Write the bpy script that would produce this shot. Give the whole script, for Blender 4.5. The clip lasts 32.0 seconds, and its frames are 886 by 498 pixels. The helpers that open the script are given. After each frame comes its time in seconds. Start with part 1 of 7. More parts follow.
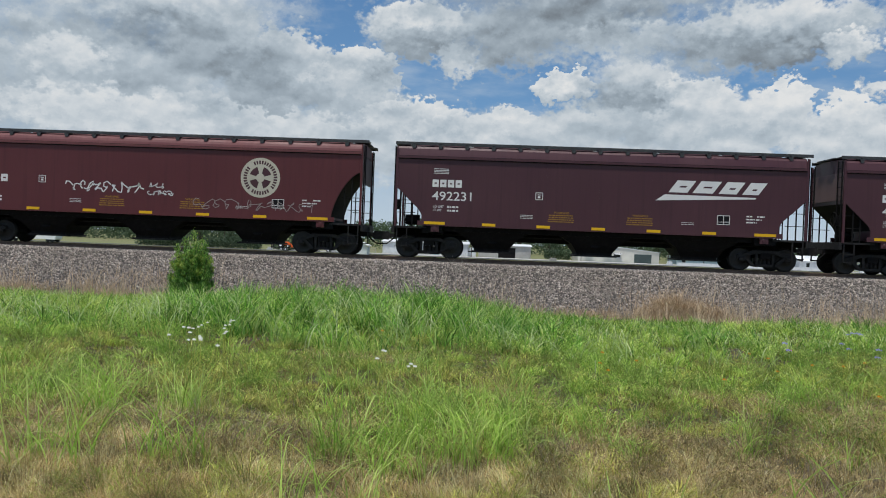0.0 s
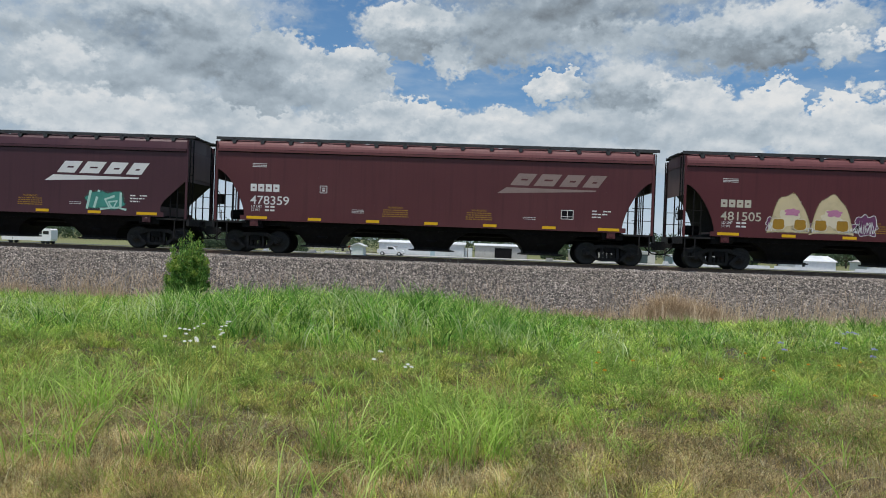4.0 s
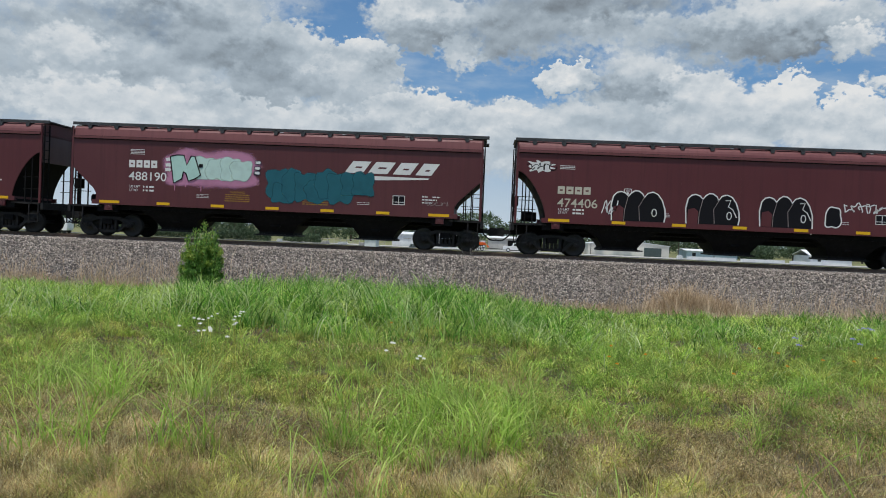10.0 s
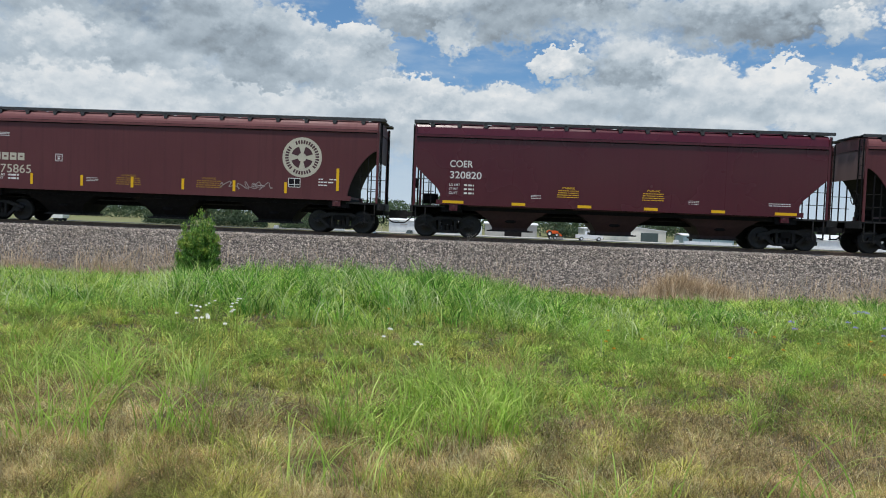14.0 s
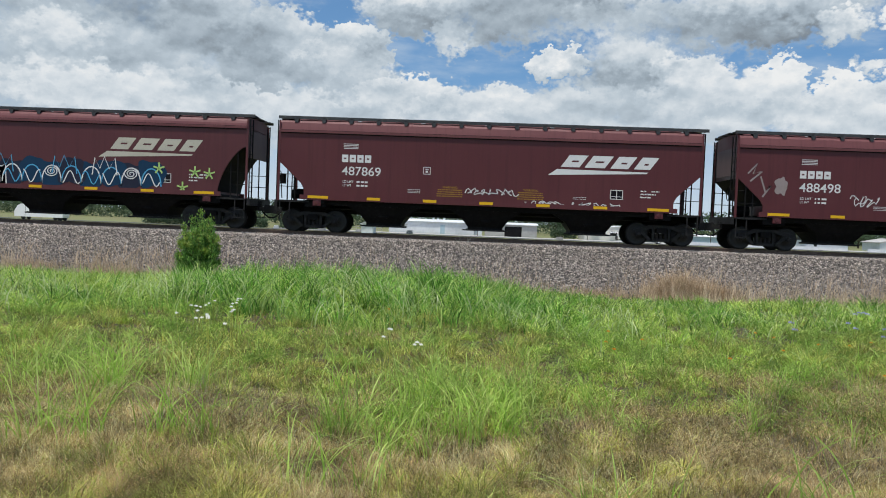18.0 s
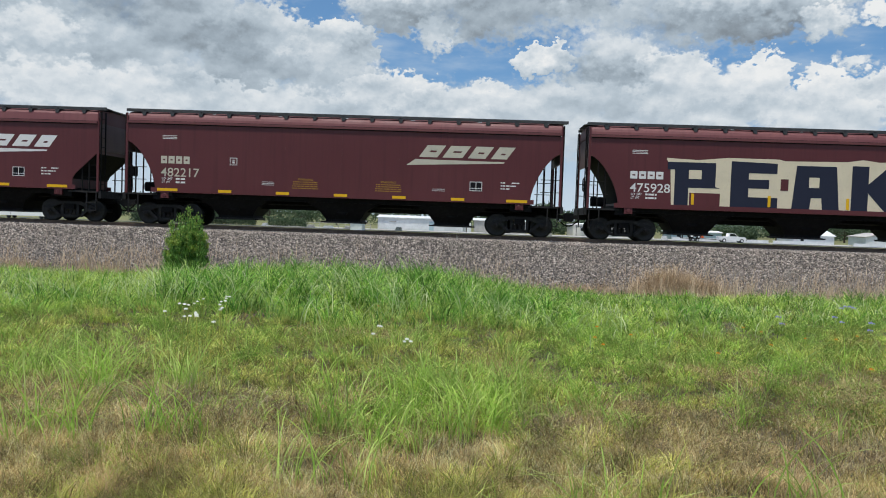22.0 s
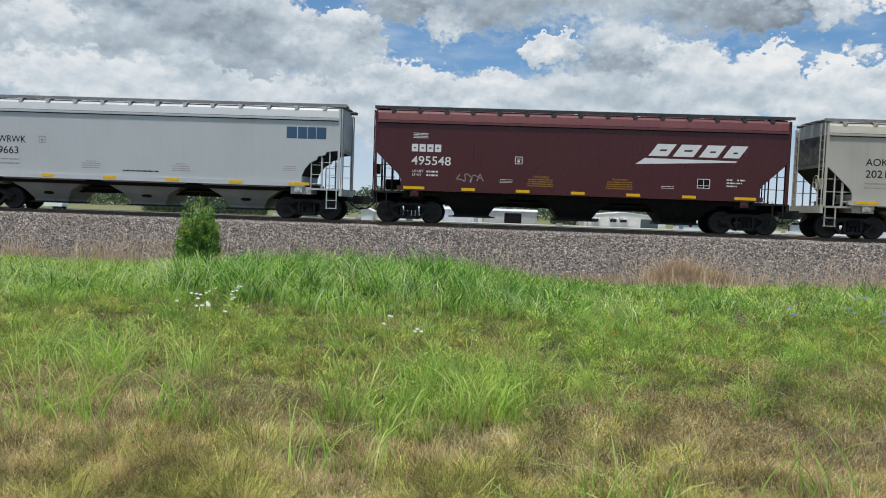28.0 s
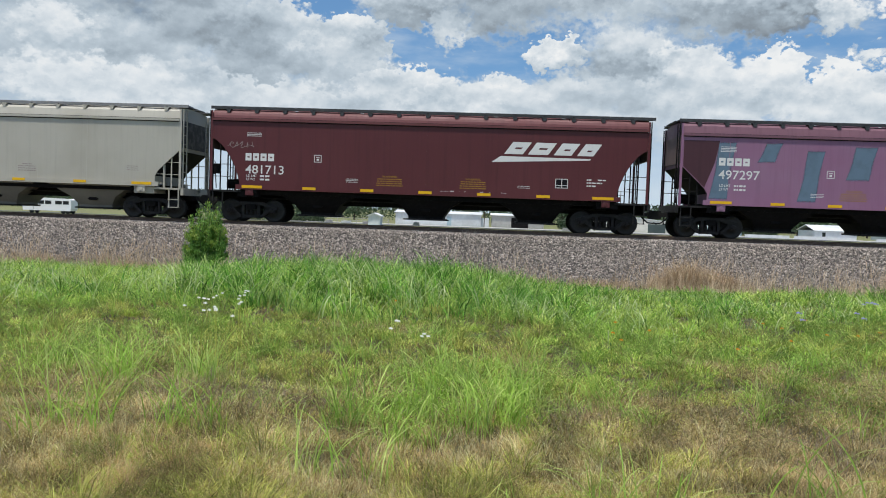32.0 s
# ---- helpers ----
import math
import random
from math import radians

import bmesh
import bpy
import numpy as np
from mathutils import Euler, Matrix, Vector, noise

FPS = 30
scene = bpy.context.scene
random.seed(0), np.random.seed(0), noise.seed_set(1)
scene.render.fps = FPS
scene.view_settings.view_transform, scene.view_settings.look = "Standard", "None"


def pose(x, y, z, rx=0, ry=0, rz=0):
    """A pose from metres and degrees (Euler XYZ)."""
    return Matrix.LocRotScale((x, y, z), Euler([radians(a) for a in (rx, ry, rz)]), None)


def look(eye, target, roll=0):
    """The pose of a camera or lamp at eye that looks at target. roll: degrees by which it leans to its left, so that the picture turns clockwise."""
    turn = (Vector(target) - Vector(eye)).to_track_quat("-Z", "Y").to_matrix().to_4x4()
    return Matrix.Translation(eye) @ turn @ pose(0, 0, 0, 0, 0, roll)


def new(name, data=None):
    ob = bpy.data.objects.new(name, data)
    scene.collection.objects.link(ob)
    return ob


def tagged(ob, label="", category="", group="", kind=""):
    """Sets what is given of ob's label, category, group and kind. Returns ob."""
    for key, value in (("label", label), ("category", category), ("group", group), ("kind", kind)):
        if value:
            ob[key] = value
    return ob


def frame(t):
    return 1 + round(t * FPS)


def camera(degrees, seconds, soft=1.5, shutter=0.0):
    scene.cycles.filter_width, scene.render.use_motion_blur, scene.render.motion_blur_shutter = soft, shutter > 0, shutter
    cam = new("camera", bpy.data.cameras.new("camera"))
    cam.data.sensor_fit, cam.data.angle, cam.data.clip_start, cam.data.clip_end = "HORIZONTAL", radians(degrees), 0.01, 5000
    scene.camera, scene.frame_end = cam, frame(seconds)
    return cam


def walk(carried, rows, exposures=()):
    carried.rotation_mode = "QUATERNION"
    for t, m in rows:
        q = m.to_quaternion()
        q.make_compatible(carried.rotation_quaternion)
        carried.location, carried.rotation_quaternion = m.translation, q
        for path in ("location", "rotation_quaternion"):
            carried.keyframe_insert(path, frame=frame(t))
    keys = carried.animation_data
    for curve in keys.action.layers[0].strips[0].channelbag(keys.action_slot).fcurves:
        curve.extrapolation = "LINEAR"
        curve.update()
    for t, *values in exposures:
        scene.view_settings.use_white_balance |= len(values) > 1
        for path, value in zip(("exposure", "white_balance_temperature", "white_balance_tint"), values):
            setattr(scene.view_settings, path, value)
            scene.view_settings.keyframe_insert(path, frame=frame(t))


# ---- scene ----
cam = camera(60.0, 32.0, soft=1.0)


def aim(yaw, pitch, roll):
    """A hand-held phone that stays on one spot and only swings a little."""
    return pose(0, 0, EYE, 90 + pitch, 0, yaw) @ pose(0, 0, 0, 0, 0, roll)


EYE = 1.6
walk(cam, [
    (0, aim(2.53, -0.57, 2.21)),
    (0.5, aim(2.56, -0.34, 2.33)),
    (1, aim(2.44, -0.08, 2.35)),
    (1.5, aim(2.22, 0.16, 2.45)),
    (2, aim(2.12, 0.22, 2.38)),
    (2.5, aim(2.24, 0.11, 2.30)),
    (3, aim(2.27, -0.07, 2.18)),
    (3.5, aim(2.24, -0.30, 2.06)),
    (5.5, aim(2.65, -1.03, 2.42)),
    (6, aim(3.10, -1.12, 2.53)),
    (6.5, aim(3.39, -1.08, 2.54)),
    (7, aim(3.48, -1.01, 2.40)),
    (7.5, aim(3.41, -0.98, 2.30)),
    (8, aim(3.18, -0.95, 2.29)),
    (8.5, aim(3.05, -0.93, 2.49)),
    (9, aim(3.14, -1.00, 2.53)),
    (9.5, aim(3.29, -1.07, 2.52)),
    (10, aim(3.20, -1.15, 2.48)),
    (10.5, aim(3.18, -1.24, 2.50)),
    (11, aim(3.23, -1.37, 2.38)),
    (11.5, aim(3.15, -1.47, 2.42)),
    (12, aim(2.96, -1.65, 2.41)),
    (12.5, aim(2.99, -1.85, 2.47)),
    (13, aim(3.11, -2.00, 2.37)),
    (13.5, aim(3.07, -2.09, 2.28)),
    (14, aim(2.93, -2.19, 2.20)),
    (14.5, aim(2.86, -2.27, 2.16)),
    (16.5, aim(3.06, -2.04, 2.28)),
    (17, aim(2.99, -2.09, 2.34)),
    (17.5, aim(2.93, -2.12, 2.38)),
    (18, aim(2.93, -2.17, 2.27)),
    (18.5, aim(2.51, -2.24, 2.23)),
    (19, aim(1.87, -2.16, 2.12)),
    (19.5, aim(1.44, -1.92, 2.03)),
    (20, aim(1.44, -1.79, 1.98)),
    (20.5, aim(1.68, -1.79, 1.97)),
    (21, aim(1.94, -1.95, 2.02)),
    (21.5, aim(2.20, -2.17, 2.03)),
    (22, aim(2.11, -2.39, 1.99)),
    (22.5, aim(2.02, -2.58, 2.13)),
    (23, aim(2.06, -2.76, 2.02)),
    (23.5, aim(2.06, -2.90, 1.97)),
    (24, aim(1.90, -2.97, 1.99)),
    (24.5, aim(1.85, -2.95, 2.14)),
    (25, aim(2.07, -2.96, 2.07)),
    (25.5, aim(2.23, -2.93, 2.19)),
    (27.5, aim(2.87, -3.13, 2.07)),
    (28, aim(2.88, -3.15, 2.02)),
    (28.5, aim(3.03, -3.21, 1.93)),
    (29, aim(3.10, -3.18, 2.00)),
    (29.5, aim(3.22, -3.11, 2.01)),
    (30, aim(3.42, -3.07, 2.20)),
    (30.5, aim(3.45, -3.00, 2.15)),
    (31, aim(3.39, -2.80, 2.10)),
    (31.5, aim(3.39, -2.73, 2.05)),
    (32, aim(3.41, -2.81, 2.02)),
], exposures=[(0, -0.12), (9, -0.12), (13, -0.02), (20, 0.07), (24, 0.04), (28, 0.05), (32, 0.11)])

# ---- world, sun, exposure ----
RAIL = 0.90          # top of rail
TRACK = 32.4         # centre line of the track
SUN_EL, SUN_AZ = 74.0, 212.0
world = bpy.data.worlds.new("sky")
scene.world = world
world.use_nodes = True
wn = world.node_tree.nodes
sky = wn.new("ShaderNodeTexSky")
sky.sky_type = "NISHITA"
sky.sun_disc = False
sky.sun_elevation = radians(SUN_EL)
sky.sun_rotation = radians(SUN_AZ)
wn["Background"].inputs["Strength"].default_value = 0.15
world.node_tree.links.new(sky.outputs[0], wn["Background"].inputs["Color"])
sun = new("sun", bpy.data.lights.new("sun", "SUN"))
sun.data.energy = 4.2
sun.data.angle = radians(4.0)
sun.data.color = (1.0, 0.96, 0.9)
sd = Vector((math.sin(radians(SUN_AZ)) * math.cos(radians(SUN_EL)), math.cos(radians(SUN_AZ)) * math.cos(radians(SUN_EL)), math.sin(radians(SUN_EL))))
sun.matrix_world = look(sd * 100, (0, 0, 0))
scene.view_settings.exposure = 0.0

# ---- materials ----
class Nodes:
    """A small helper that adds nodes to a material and links them."""

    def __init__(self, name):
        self.mat = bpy.data.materials.new(name)
        self.mat.use_nodes = True
        self.t = self.mat.node_tree
        self.bsdf = self.t.nodes["Principled BSDF"]
        self.out = self.t.nodes["Material Output"]

    def n(self, kind, **sets):
        node = self.t.nodes.new("ShaderNode" + kind)
        for k, v in sets.items():
            if k in ("operation", "data_type", "blend_type", "noise_dimensions", "interpolation_type", "feature", "noise_type"):
                if k == "operation":
                    node.operation = v
                elif k == "data_type":
                    node.data_type = v
                elif k == "blend_type":
                    node.blend_type = v
                elif k == "noise_dimensions":
                    node.noise_dimensions = v
                elif k == "interpolation_type":
                    node.interpolation_type = v
                elif k == "feature":
                    node.feature = v
                elif k == "noise_type":
                    node.noise_type = v
        return node

    def link(self, a, b):
        self.t.links.new(a, b)

    def put(self, sock, v):
        if isinstance(v, (int, float)):
            sock.default_value = v
        elif isinstance(v, (tuple, list)):
            sock.default_value = (*v, 1.0) if len(v) == 3 and sock.type == "RGBA" else v
        else:
            self.link(v, sock)

    def math(self, op, a, b=0.0, c=None, clamp=False):
        m = self.n("Math", operation=op)
        m.use_clamp = clamp
        self.put(m.inputs[0], a)
        self.put(m.inputs[1], b)
        if c is not None:
            self.put(m.inputs[2], c)
        return m.outputs[0]

    def coords(self, kind="Object", scale=(1, 1, 1)):
        tc = self.n("TexCoord")
        mp = self.n("Mapping")
        mp.inputs["Scale"].default_value = scale
        self.link(tc.outputs[kind], mp.inputs["Vector"])
        return mp.outputs[0]

    def noise(self, vec, scale, detail=4, rough=0.55, distortion=0.0):
        k = self.n("TexNoise")
        self.link(vec, k.inputs["Vector"])
        k.inputs["Scale"].default_value = scale
        k.inputs["Detail"].default_value = detail
        k.inputs["Roughness"].default_value = rough
        k.inputs["Distortion"].default_value = distortion
        return k.outputs["Fac"]

    def ramp(self, fac, lo, hi, a=0.0, b=1.0):
        m = self.n("MapRange", interpolation_type="SMOOTHSTEP")
        self.put(m.inputs["Value"], fac)
        for k, v in (("From Min", lo), ("From Max", hi), ("To Min", a), ("To Max", b)):
            m.inputs[k].default_value = v
        return m.outputs["Result"]

    def mix(self, fac, a, b, mode="MIX"):
        m = self.n("Mix", data_type="RGBA", blend_type=mode)
        self.put(m.inputs["Factor"], fac)
        self.put(m.inputs[6], a)
        self.put(m.inputs[7], b)
        return m.outputs[2]

    def done(self, color, rough=0.6, metal=0.0, bump=None, strength=0.3, dist=0.01, spec=0.5):
        self.put(self.bsdf.inputs["Base Color"], color)
        self.put(self.bsdf.inputs["Roughness"], rough)
        self.put(self.bsdf.inputs["Metallic"], metal)
        self.bsdf.inputs["Specular IOR Level"].default_value = spec
        if bump is not None:
            b = self.n("Bump")
            b.inputs["Strength"].default_value = strength
            b.inputs["Distance"].default_value = dist
            self.link(bump, b.inputs["Height"])
            self.link(b.outputs[0], self.bsdf.inputs["Normal"])
        return self.mat


def mist(name, color, grain=0.5):
    """Sprayed paint that thins out towards its rim."""
    k = Nodes(name)
    v = k.coords()
    a = k.n("Attribute")
    a.attribute_name = "spray"
    fleck = k.noise(v, 22.0, 4, 0.7)
    fac = k.math("ADD", a.outputs["Fac"], k.math("MULTIPLY", k.math("SUBTRACT", fleck, 0.5), grain))
    c = k.mix(k.ramp(k.noise(v, 2.2, 4, 0.6), 0.4, 0.75, 0.0, 0.4), color, tuple(x * 0.6 for x in color))
    k.done(c, 0.7, spec=0.25)
    clear, ms = k.n("BsdfTransparent"), k.n("MixShader")
    k.link(k.ramp(fac, 0.08, 0.75), ms.inputs[0])
    k.link(clear.outputs[0], ms.inputs[1])
    k.link(k.bsdf.outputs[0], ms.inputs[2])
    k.link(ms.outputs[0], k.out.inputs["Surface"])
    return k.mat


def paint(name, color, worn, rough=0.5, wear=0.35, streak=0.5):
    """Old car paint: fading in broad patches, vertical rain streaks, dust low down in the grain."""
    k = Nodes(name)
    v = k.coords()
    broad = k.noise(v, 0.45, 3, 0.5)
    grain = k.noise(v, 9.0, 5, 0.65)
    runs = k.noise(k.coords(scale=(5.0, 1.0, 0.22)), 1.6, 4, 0.6)
    c = k.mix(k.math("MULTIPLY", k.ramp(broad, 0.35, 0.75), wear), color, worn)
    c = k.mix(k.math("MULTIPLY", k.ramp(runs, 0.45, 0.8), streak), c, tuple(x * 0.62 for x in color))
    c = k.mix(k.math("MULTIPLY", k.ramp(grain, 0.58, 0.8), 0.35), c, worn)
    r = k.ramp(broad, 0.3, 0.8, rough - 0.08, rough + 0.15)
    return k.done(c, r, 0.0, k.math("ADD", k.math("MULTIPLY", broad, 0.6), k.math("MULTIPLY", grain, 0.1)), 0.25, 0.02, 0.35)


def grime(name, color, other, scale=6.0, rough=0.8, metal=0.0, spec=0.5):
    k = Nodes(name)
    v = k.coords()
    a, b = k.noise(v, scale, 5, 0.65), k.noise(v, scale * 0.15, 3, 0.5)
    c = k.mix(k.ramp(a, 0.4, 0.75), color, other)
    c = k.mix(k.math("MULTIPLY", k.ramp(b, 0.35, 0.7), 0.5), c, tuple(x * 0.55 for x in color))
    return k.done(c, rough, metal, a, 0.35, 0.01, spec)


def flatpaint(name, color, rough=0.55, wear=0.25):
    """Lettering and sprayed paint: thin, a little blotchy."""
    k = Nodes(name)
    v = k.coords()
    a = k.noise(v, 14.0, 4, 0.7)
    b = k.noise(v, 1.8, 3, 0.5)
    c = k.mix(k.math("MULTIPLY", k.ramp(a, 0.5, 0.8), wear), color, tuple(x * 0.5 for x in color))
    c = k.mix(k.math("MULTIPLY", k.ramp(b, 0.4, 0.8), wear * 0.8), c, tuple(x * 0.7 for x in color))
    return k.done(c, max(rough, 0.65), spec=0.12)


RED = paint("oxide_red_paint", (0.088, 0.018, 0.021), (0.122, 0.034, 0.038))
RED2 = paint("dull_red_paint", (0.088, 0.022, 0.025), (0.125, 0.042, 0.045))
BROWN = paint("brown_red_paint", (0.06, 0.02, 0.027), (0.088, 0.036, 0.044))
MAROON = paint("glossy_maroon_paint", (0.062, 0.012, 0.015), (0.088, 0.023, 0.026), 0.32, 0.25)
WINE = paint("glossy_wine_red_paint", (0.066, 0.008, 0.016), (0.085, 0.016, 0.025), 0.26, 0.25, 0.3)
# paler than the side reds: sun on the roof band is in the colour
ROOFRED = paint("sunlit_red_roof_paint", (0.13, 0.04, 0.042), (0.18, 0.07, 0.07), 0.6)
ENDDUST = paint("dusty_end_paint", (0.15, 0.095, 0.092), (0.24, 0.185, 0.175), 0.7, 0.7, 0.5)
GREY = paint("pale_grey_paint", (0.46, 0.482, 0.48), (0.39, 0.4, 0.39), 0.5, 0.4, 0.12)
CREAM = paint("stained_cream_paint", (0.44, 0.42, 0.355), (0.33, 0.305, 0.245), 0.55, 0.6, 0.25)
PINK = paint("sprayed_pink_violet_paint", (0.25, 0.12, 0.2), (0.28, 0.17, 0.25), 0.6, 0.6, 0.3)
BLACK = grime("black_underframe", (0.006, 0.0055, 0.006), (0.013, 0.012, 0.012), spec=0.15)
GRIMY = grime("soot_stained_end", (0.05, 0.048, 0.045), (0.16, 0.155, 0.14), 3.0, 0.8)
STEEL = grime("dusty_cast_steel", (0.012, 0.0115, 0.012), (0.034, 0.031, 0.029), 9.0, 0.7, 0.0, 0.3)
WHEEL = grime("worn_wheel_steel", (0.01, 0.0095, 0.01), (0.026, 0.024, 0.023), 12.0, 0.6, 0.2)
BOARD = grime("dark_roof_walk", (0.03, 0.032, 0.034), (0.07, 0.07, 0.07), 8.0, 0.6)
BOARDG = grime("galvanised_roof_walk", (0.2, 0.2, 0.2), (0.32, 0.32, 0.31), 8.0, 0.6)
WHITE = flatpaint("white_lettering", (0.68, 0.68, 0.66))
FADED = flatpaint("faded_cream_lettering", (0.5, 0.47, 0.38), 0.6, 0.45)
INK = flatpaint("black_lettering", (0.009, 0.009, 0.011), 0.75)
GHOST = flatpaint("ghosted_lettering", (0.27, 0.2, 0.18), 0.7, 0.5)
YELLOW = flatpaint("yellow_reflective_tape", (0.72, 0.42, 0.02), 0.4, 0.2)
STENCIL = flatpaint("ochre_stencil", (0.34, 0.19, 0.03), 0.6, 0.5)
NAVY = flatpaint("navy_spray", (0.022, 0.026, 0.045))
IVORY = flatpaint("ivory_spray", (0.66, 0.58, 0.42), 0.6, 0.3)
MINT = flatpaint("mint_spray", (0.42, 0.62, 0.55), 0.6, 0.35)
ROSE = flatpaint("rose_spray", (0.48, 0.2, 0.32), 0.6, 0.4)
BLUE = flatpaint("blue_spray", (0.09, 0.35, 0.56), 0.6, 0.35)
DEEPBLUE = flatpaint("deep_blue_spray", (0.012, 0.042, 0.085), 0.6, 0.4)
LILAC = flatpaint("lilac_spray", (0.36, 0.33, 0.62), 0.6, 0.25)
PURPLE = flatpaint("purple_outline", (0.07, 0.05, 0.2), 0.6, 0.2)
PLUM = flatpaint("plum_spray", (0.15, 0.055, 0.12), 0.6, 0.3)
LIME = flatpaint("lime_spray", (0.42, 0.6, 0.2), 0.6, 0.4)
MISTROSE, MISTTEAL, MISTGREEN = mist("rose_mist", (0.46, 0.2, 0.31)), mist("teal_mist", (0.014, 0.105, 0.135)), mist("green_mist", (0.06, 0.26, 0.21))
MISTSTRAW, MISTMAUVE, MISTBLACK, MISTMINT = mist("straw_mist", (0.58, 0.48, 0.29)), mist("mauve_mist", (0.42, 0.23, 0.3)), mist("black_mist", (0.01, 0.01, 0.012), 0.3), mist("mint_mist", (0.48, 0.64, 0.58))
SLATE = flatpaint("slate_blue_lettering", (0.05, 0.1, 0.17))
SMOKE = flatpaint("faint_grey_spray", (0.3, 0.25, 0.24), 0.7, 0.5)


def ballast_mat():
    k = Nodes("crushed_stone")
    g = k.n("NewGeometry")
    v = k.coords()
    a = k.noise(v, 18.0, 4, 0.7)
    r = k.n("ValToRGB")
    k.link(g.outputs["Random Per Island"], r.inputs[0])
    e = r.color_ramp.elements
    e[0].color, e[1].color = (0.06, 0.052, 0.045, 1), (0.56, 0.49, 0.42, 1)
    for p, c in ((0.3, (0.13, 0.112, 0.095, 1)), (0.6, (0.25, 0.215, 0.182, 1)), (0.85, (0.4, 0.35, 0.3, 1))):
        x = e.new(p)
        x.color = c
    broad = k.noise(v, 0.5, 3, 0.5)
    c = k.mix(k.math("MULTIPLY", k.ramp(broad, 0.4, 0.7), 0.4), r.outputs[0], (0.24, 0.2, 0.16))
    c = k.mix(k.math("MULTIPLY", a, 0.3), c, (0.35, 0.32, 0.3))
    return k.done(c, 0.9, 0, a, 0.3, 0.01)


def blade_mat(name, colors, patch, patch_scale=0.35, rough=0.55, amount=0.6, trans=0.25, tint=None, vary=0.0):
    """Blades: a tone for each, mixed with broad patches over the ground."""
    k = Nodes(name)
    g = k.n("NewGeometry")
    r = k.n("ValToRGB")
    k.link(g.outputs["Random Per Island"], r.inputs[0])
    e = r.color_ramp.elements
    e[0].color, e[1].color = (*colors[0], 1), (*colors[-1], 1)
    for i, c in enumerate(colors[1:-1]):
        x = e.new((i + 1) / (len(colors) - 1))
        x.color = (*c, 1)
    broad = k.noise(k.coords(), patch_scale, 4, 0.6)
    c = k.mix(k.math("MULTIPLY", k.ramp(broad, 0.42, 0.66), amount), r.outputs[0], patch)
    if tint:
        # whole tufts turn towards another tone; paler-or-deeper noise also paints clump shadows
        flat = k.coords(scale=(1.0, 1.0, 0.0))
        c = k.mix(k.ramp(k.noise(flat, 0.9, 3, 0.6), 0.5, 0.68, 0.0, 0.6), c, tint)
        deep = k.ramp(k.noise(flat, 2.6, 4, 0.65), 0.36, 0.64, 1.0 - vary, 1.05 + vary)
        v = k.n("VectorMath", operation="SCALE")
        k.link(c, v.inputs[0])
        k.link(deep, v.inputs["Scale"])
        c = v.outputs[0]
    m = k.done(c, rough, 0, None, spec=0.3)
    tr = k.n("BsdfTranslucent")
    k.link(c, tr.inputs["Color"])
    ms = k.n("MixShader")
    ms.inputs[0].default_value = trans
    k.link(k.bsdf.outputs[0], ms.inputs[1])
    k.link(tr.outputs[0], ms.inputs[2])
    k.link(ms.outputs[0], k.out.inputs["Surface"])
    return m


def soil_mat():
    """Ground sheet: thatch and soil near the camera, meadow and pale gravel farther off."""
    k = Nodes("meadow_ground")
    v = k.coords()
    a, b, d = k.noise(v, 2.5, 5, 0.65), k.noise(v, 0.12, 4, 0.55), k.noise(v, 30.0, 4, 0.7)
    c = k.mix(k.ramp(a, 0.35, 0.7), (0.1, 0.125, 0.035), (0.2, 0.16, 0.085))
    c = k.mix(k.math("MULTIPLY", k.ramp(b, 0.4, 0.65), 0.6), c, (0.14, 0.18, 0.05))
    c = k.mix(k.math("MULTIPLY", k.ramp(d, 0.5, 0.75), 0.4), c, (0.2, 0.17, 0.09))
    # verge before the track: bare thatch, colour darkened for shade between the blades
    sep = k.n("SeparateXYZ")
    k.link(k.n("TexCoord").outputs["Object"], sep.inputs[0])
    shaded_duff = k.mix(k.ramp(a, 0.35, 0.7), (0.04, 0.045, 0.016), (0.085, 0.066, 0.038))
    shaded_duff = k.mix(k.math("MULTIPLY", k.ramp(d, 0.5, 0.75), 0.5), shaded_duff, (0.15, 0.12, 0.07))
    c = k.mix(k.ramp(sep.outputs[1], 29.0, 38.0), shaded_duff, c)
    return k.done(c, 0.95, 0, d, 0.6, 0.03)


SOIL = soil_mat()
BALLAST = ballast_mat()
# bed darkened so its colour gives the shadows between the stones
BED = grime("shadowed_stone_bed", (0.05, 0.044, 0.04), (0.12, 0.105, 0.095), 16.0, 0.95)
RAILM = grime("rusty_rail", (0.12, 0.08, 0.058), (0.18, 0.125, 0.095), 14.0, 0.75)
TIE = grime("weathered_tie", (0.06, 0.05, 0.042), (0.12, 0.1, 0.085), 10.0, 0.95)
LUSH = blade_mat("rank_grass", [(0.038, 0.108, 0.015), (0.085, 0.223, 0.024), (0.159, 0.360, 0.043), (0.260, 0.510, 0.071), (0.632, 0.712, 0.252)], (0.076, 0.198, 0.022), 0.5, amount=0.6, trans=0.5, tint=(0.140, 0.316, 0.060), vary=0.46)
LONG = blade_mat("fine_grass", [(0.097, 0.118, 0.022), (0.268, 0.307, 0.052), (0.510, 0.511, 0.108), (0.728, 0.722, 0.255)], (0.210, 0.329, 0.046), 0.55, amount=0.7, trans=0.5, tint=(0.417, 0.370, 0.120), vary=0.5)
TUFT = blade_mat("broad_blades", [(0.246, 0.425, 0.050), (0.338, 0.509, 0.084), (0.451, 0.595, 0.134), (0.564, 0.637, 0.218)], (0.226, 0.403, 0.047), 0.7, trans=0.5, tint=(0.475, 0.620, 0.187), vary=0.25)
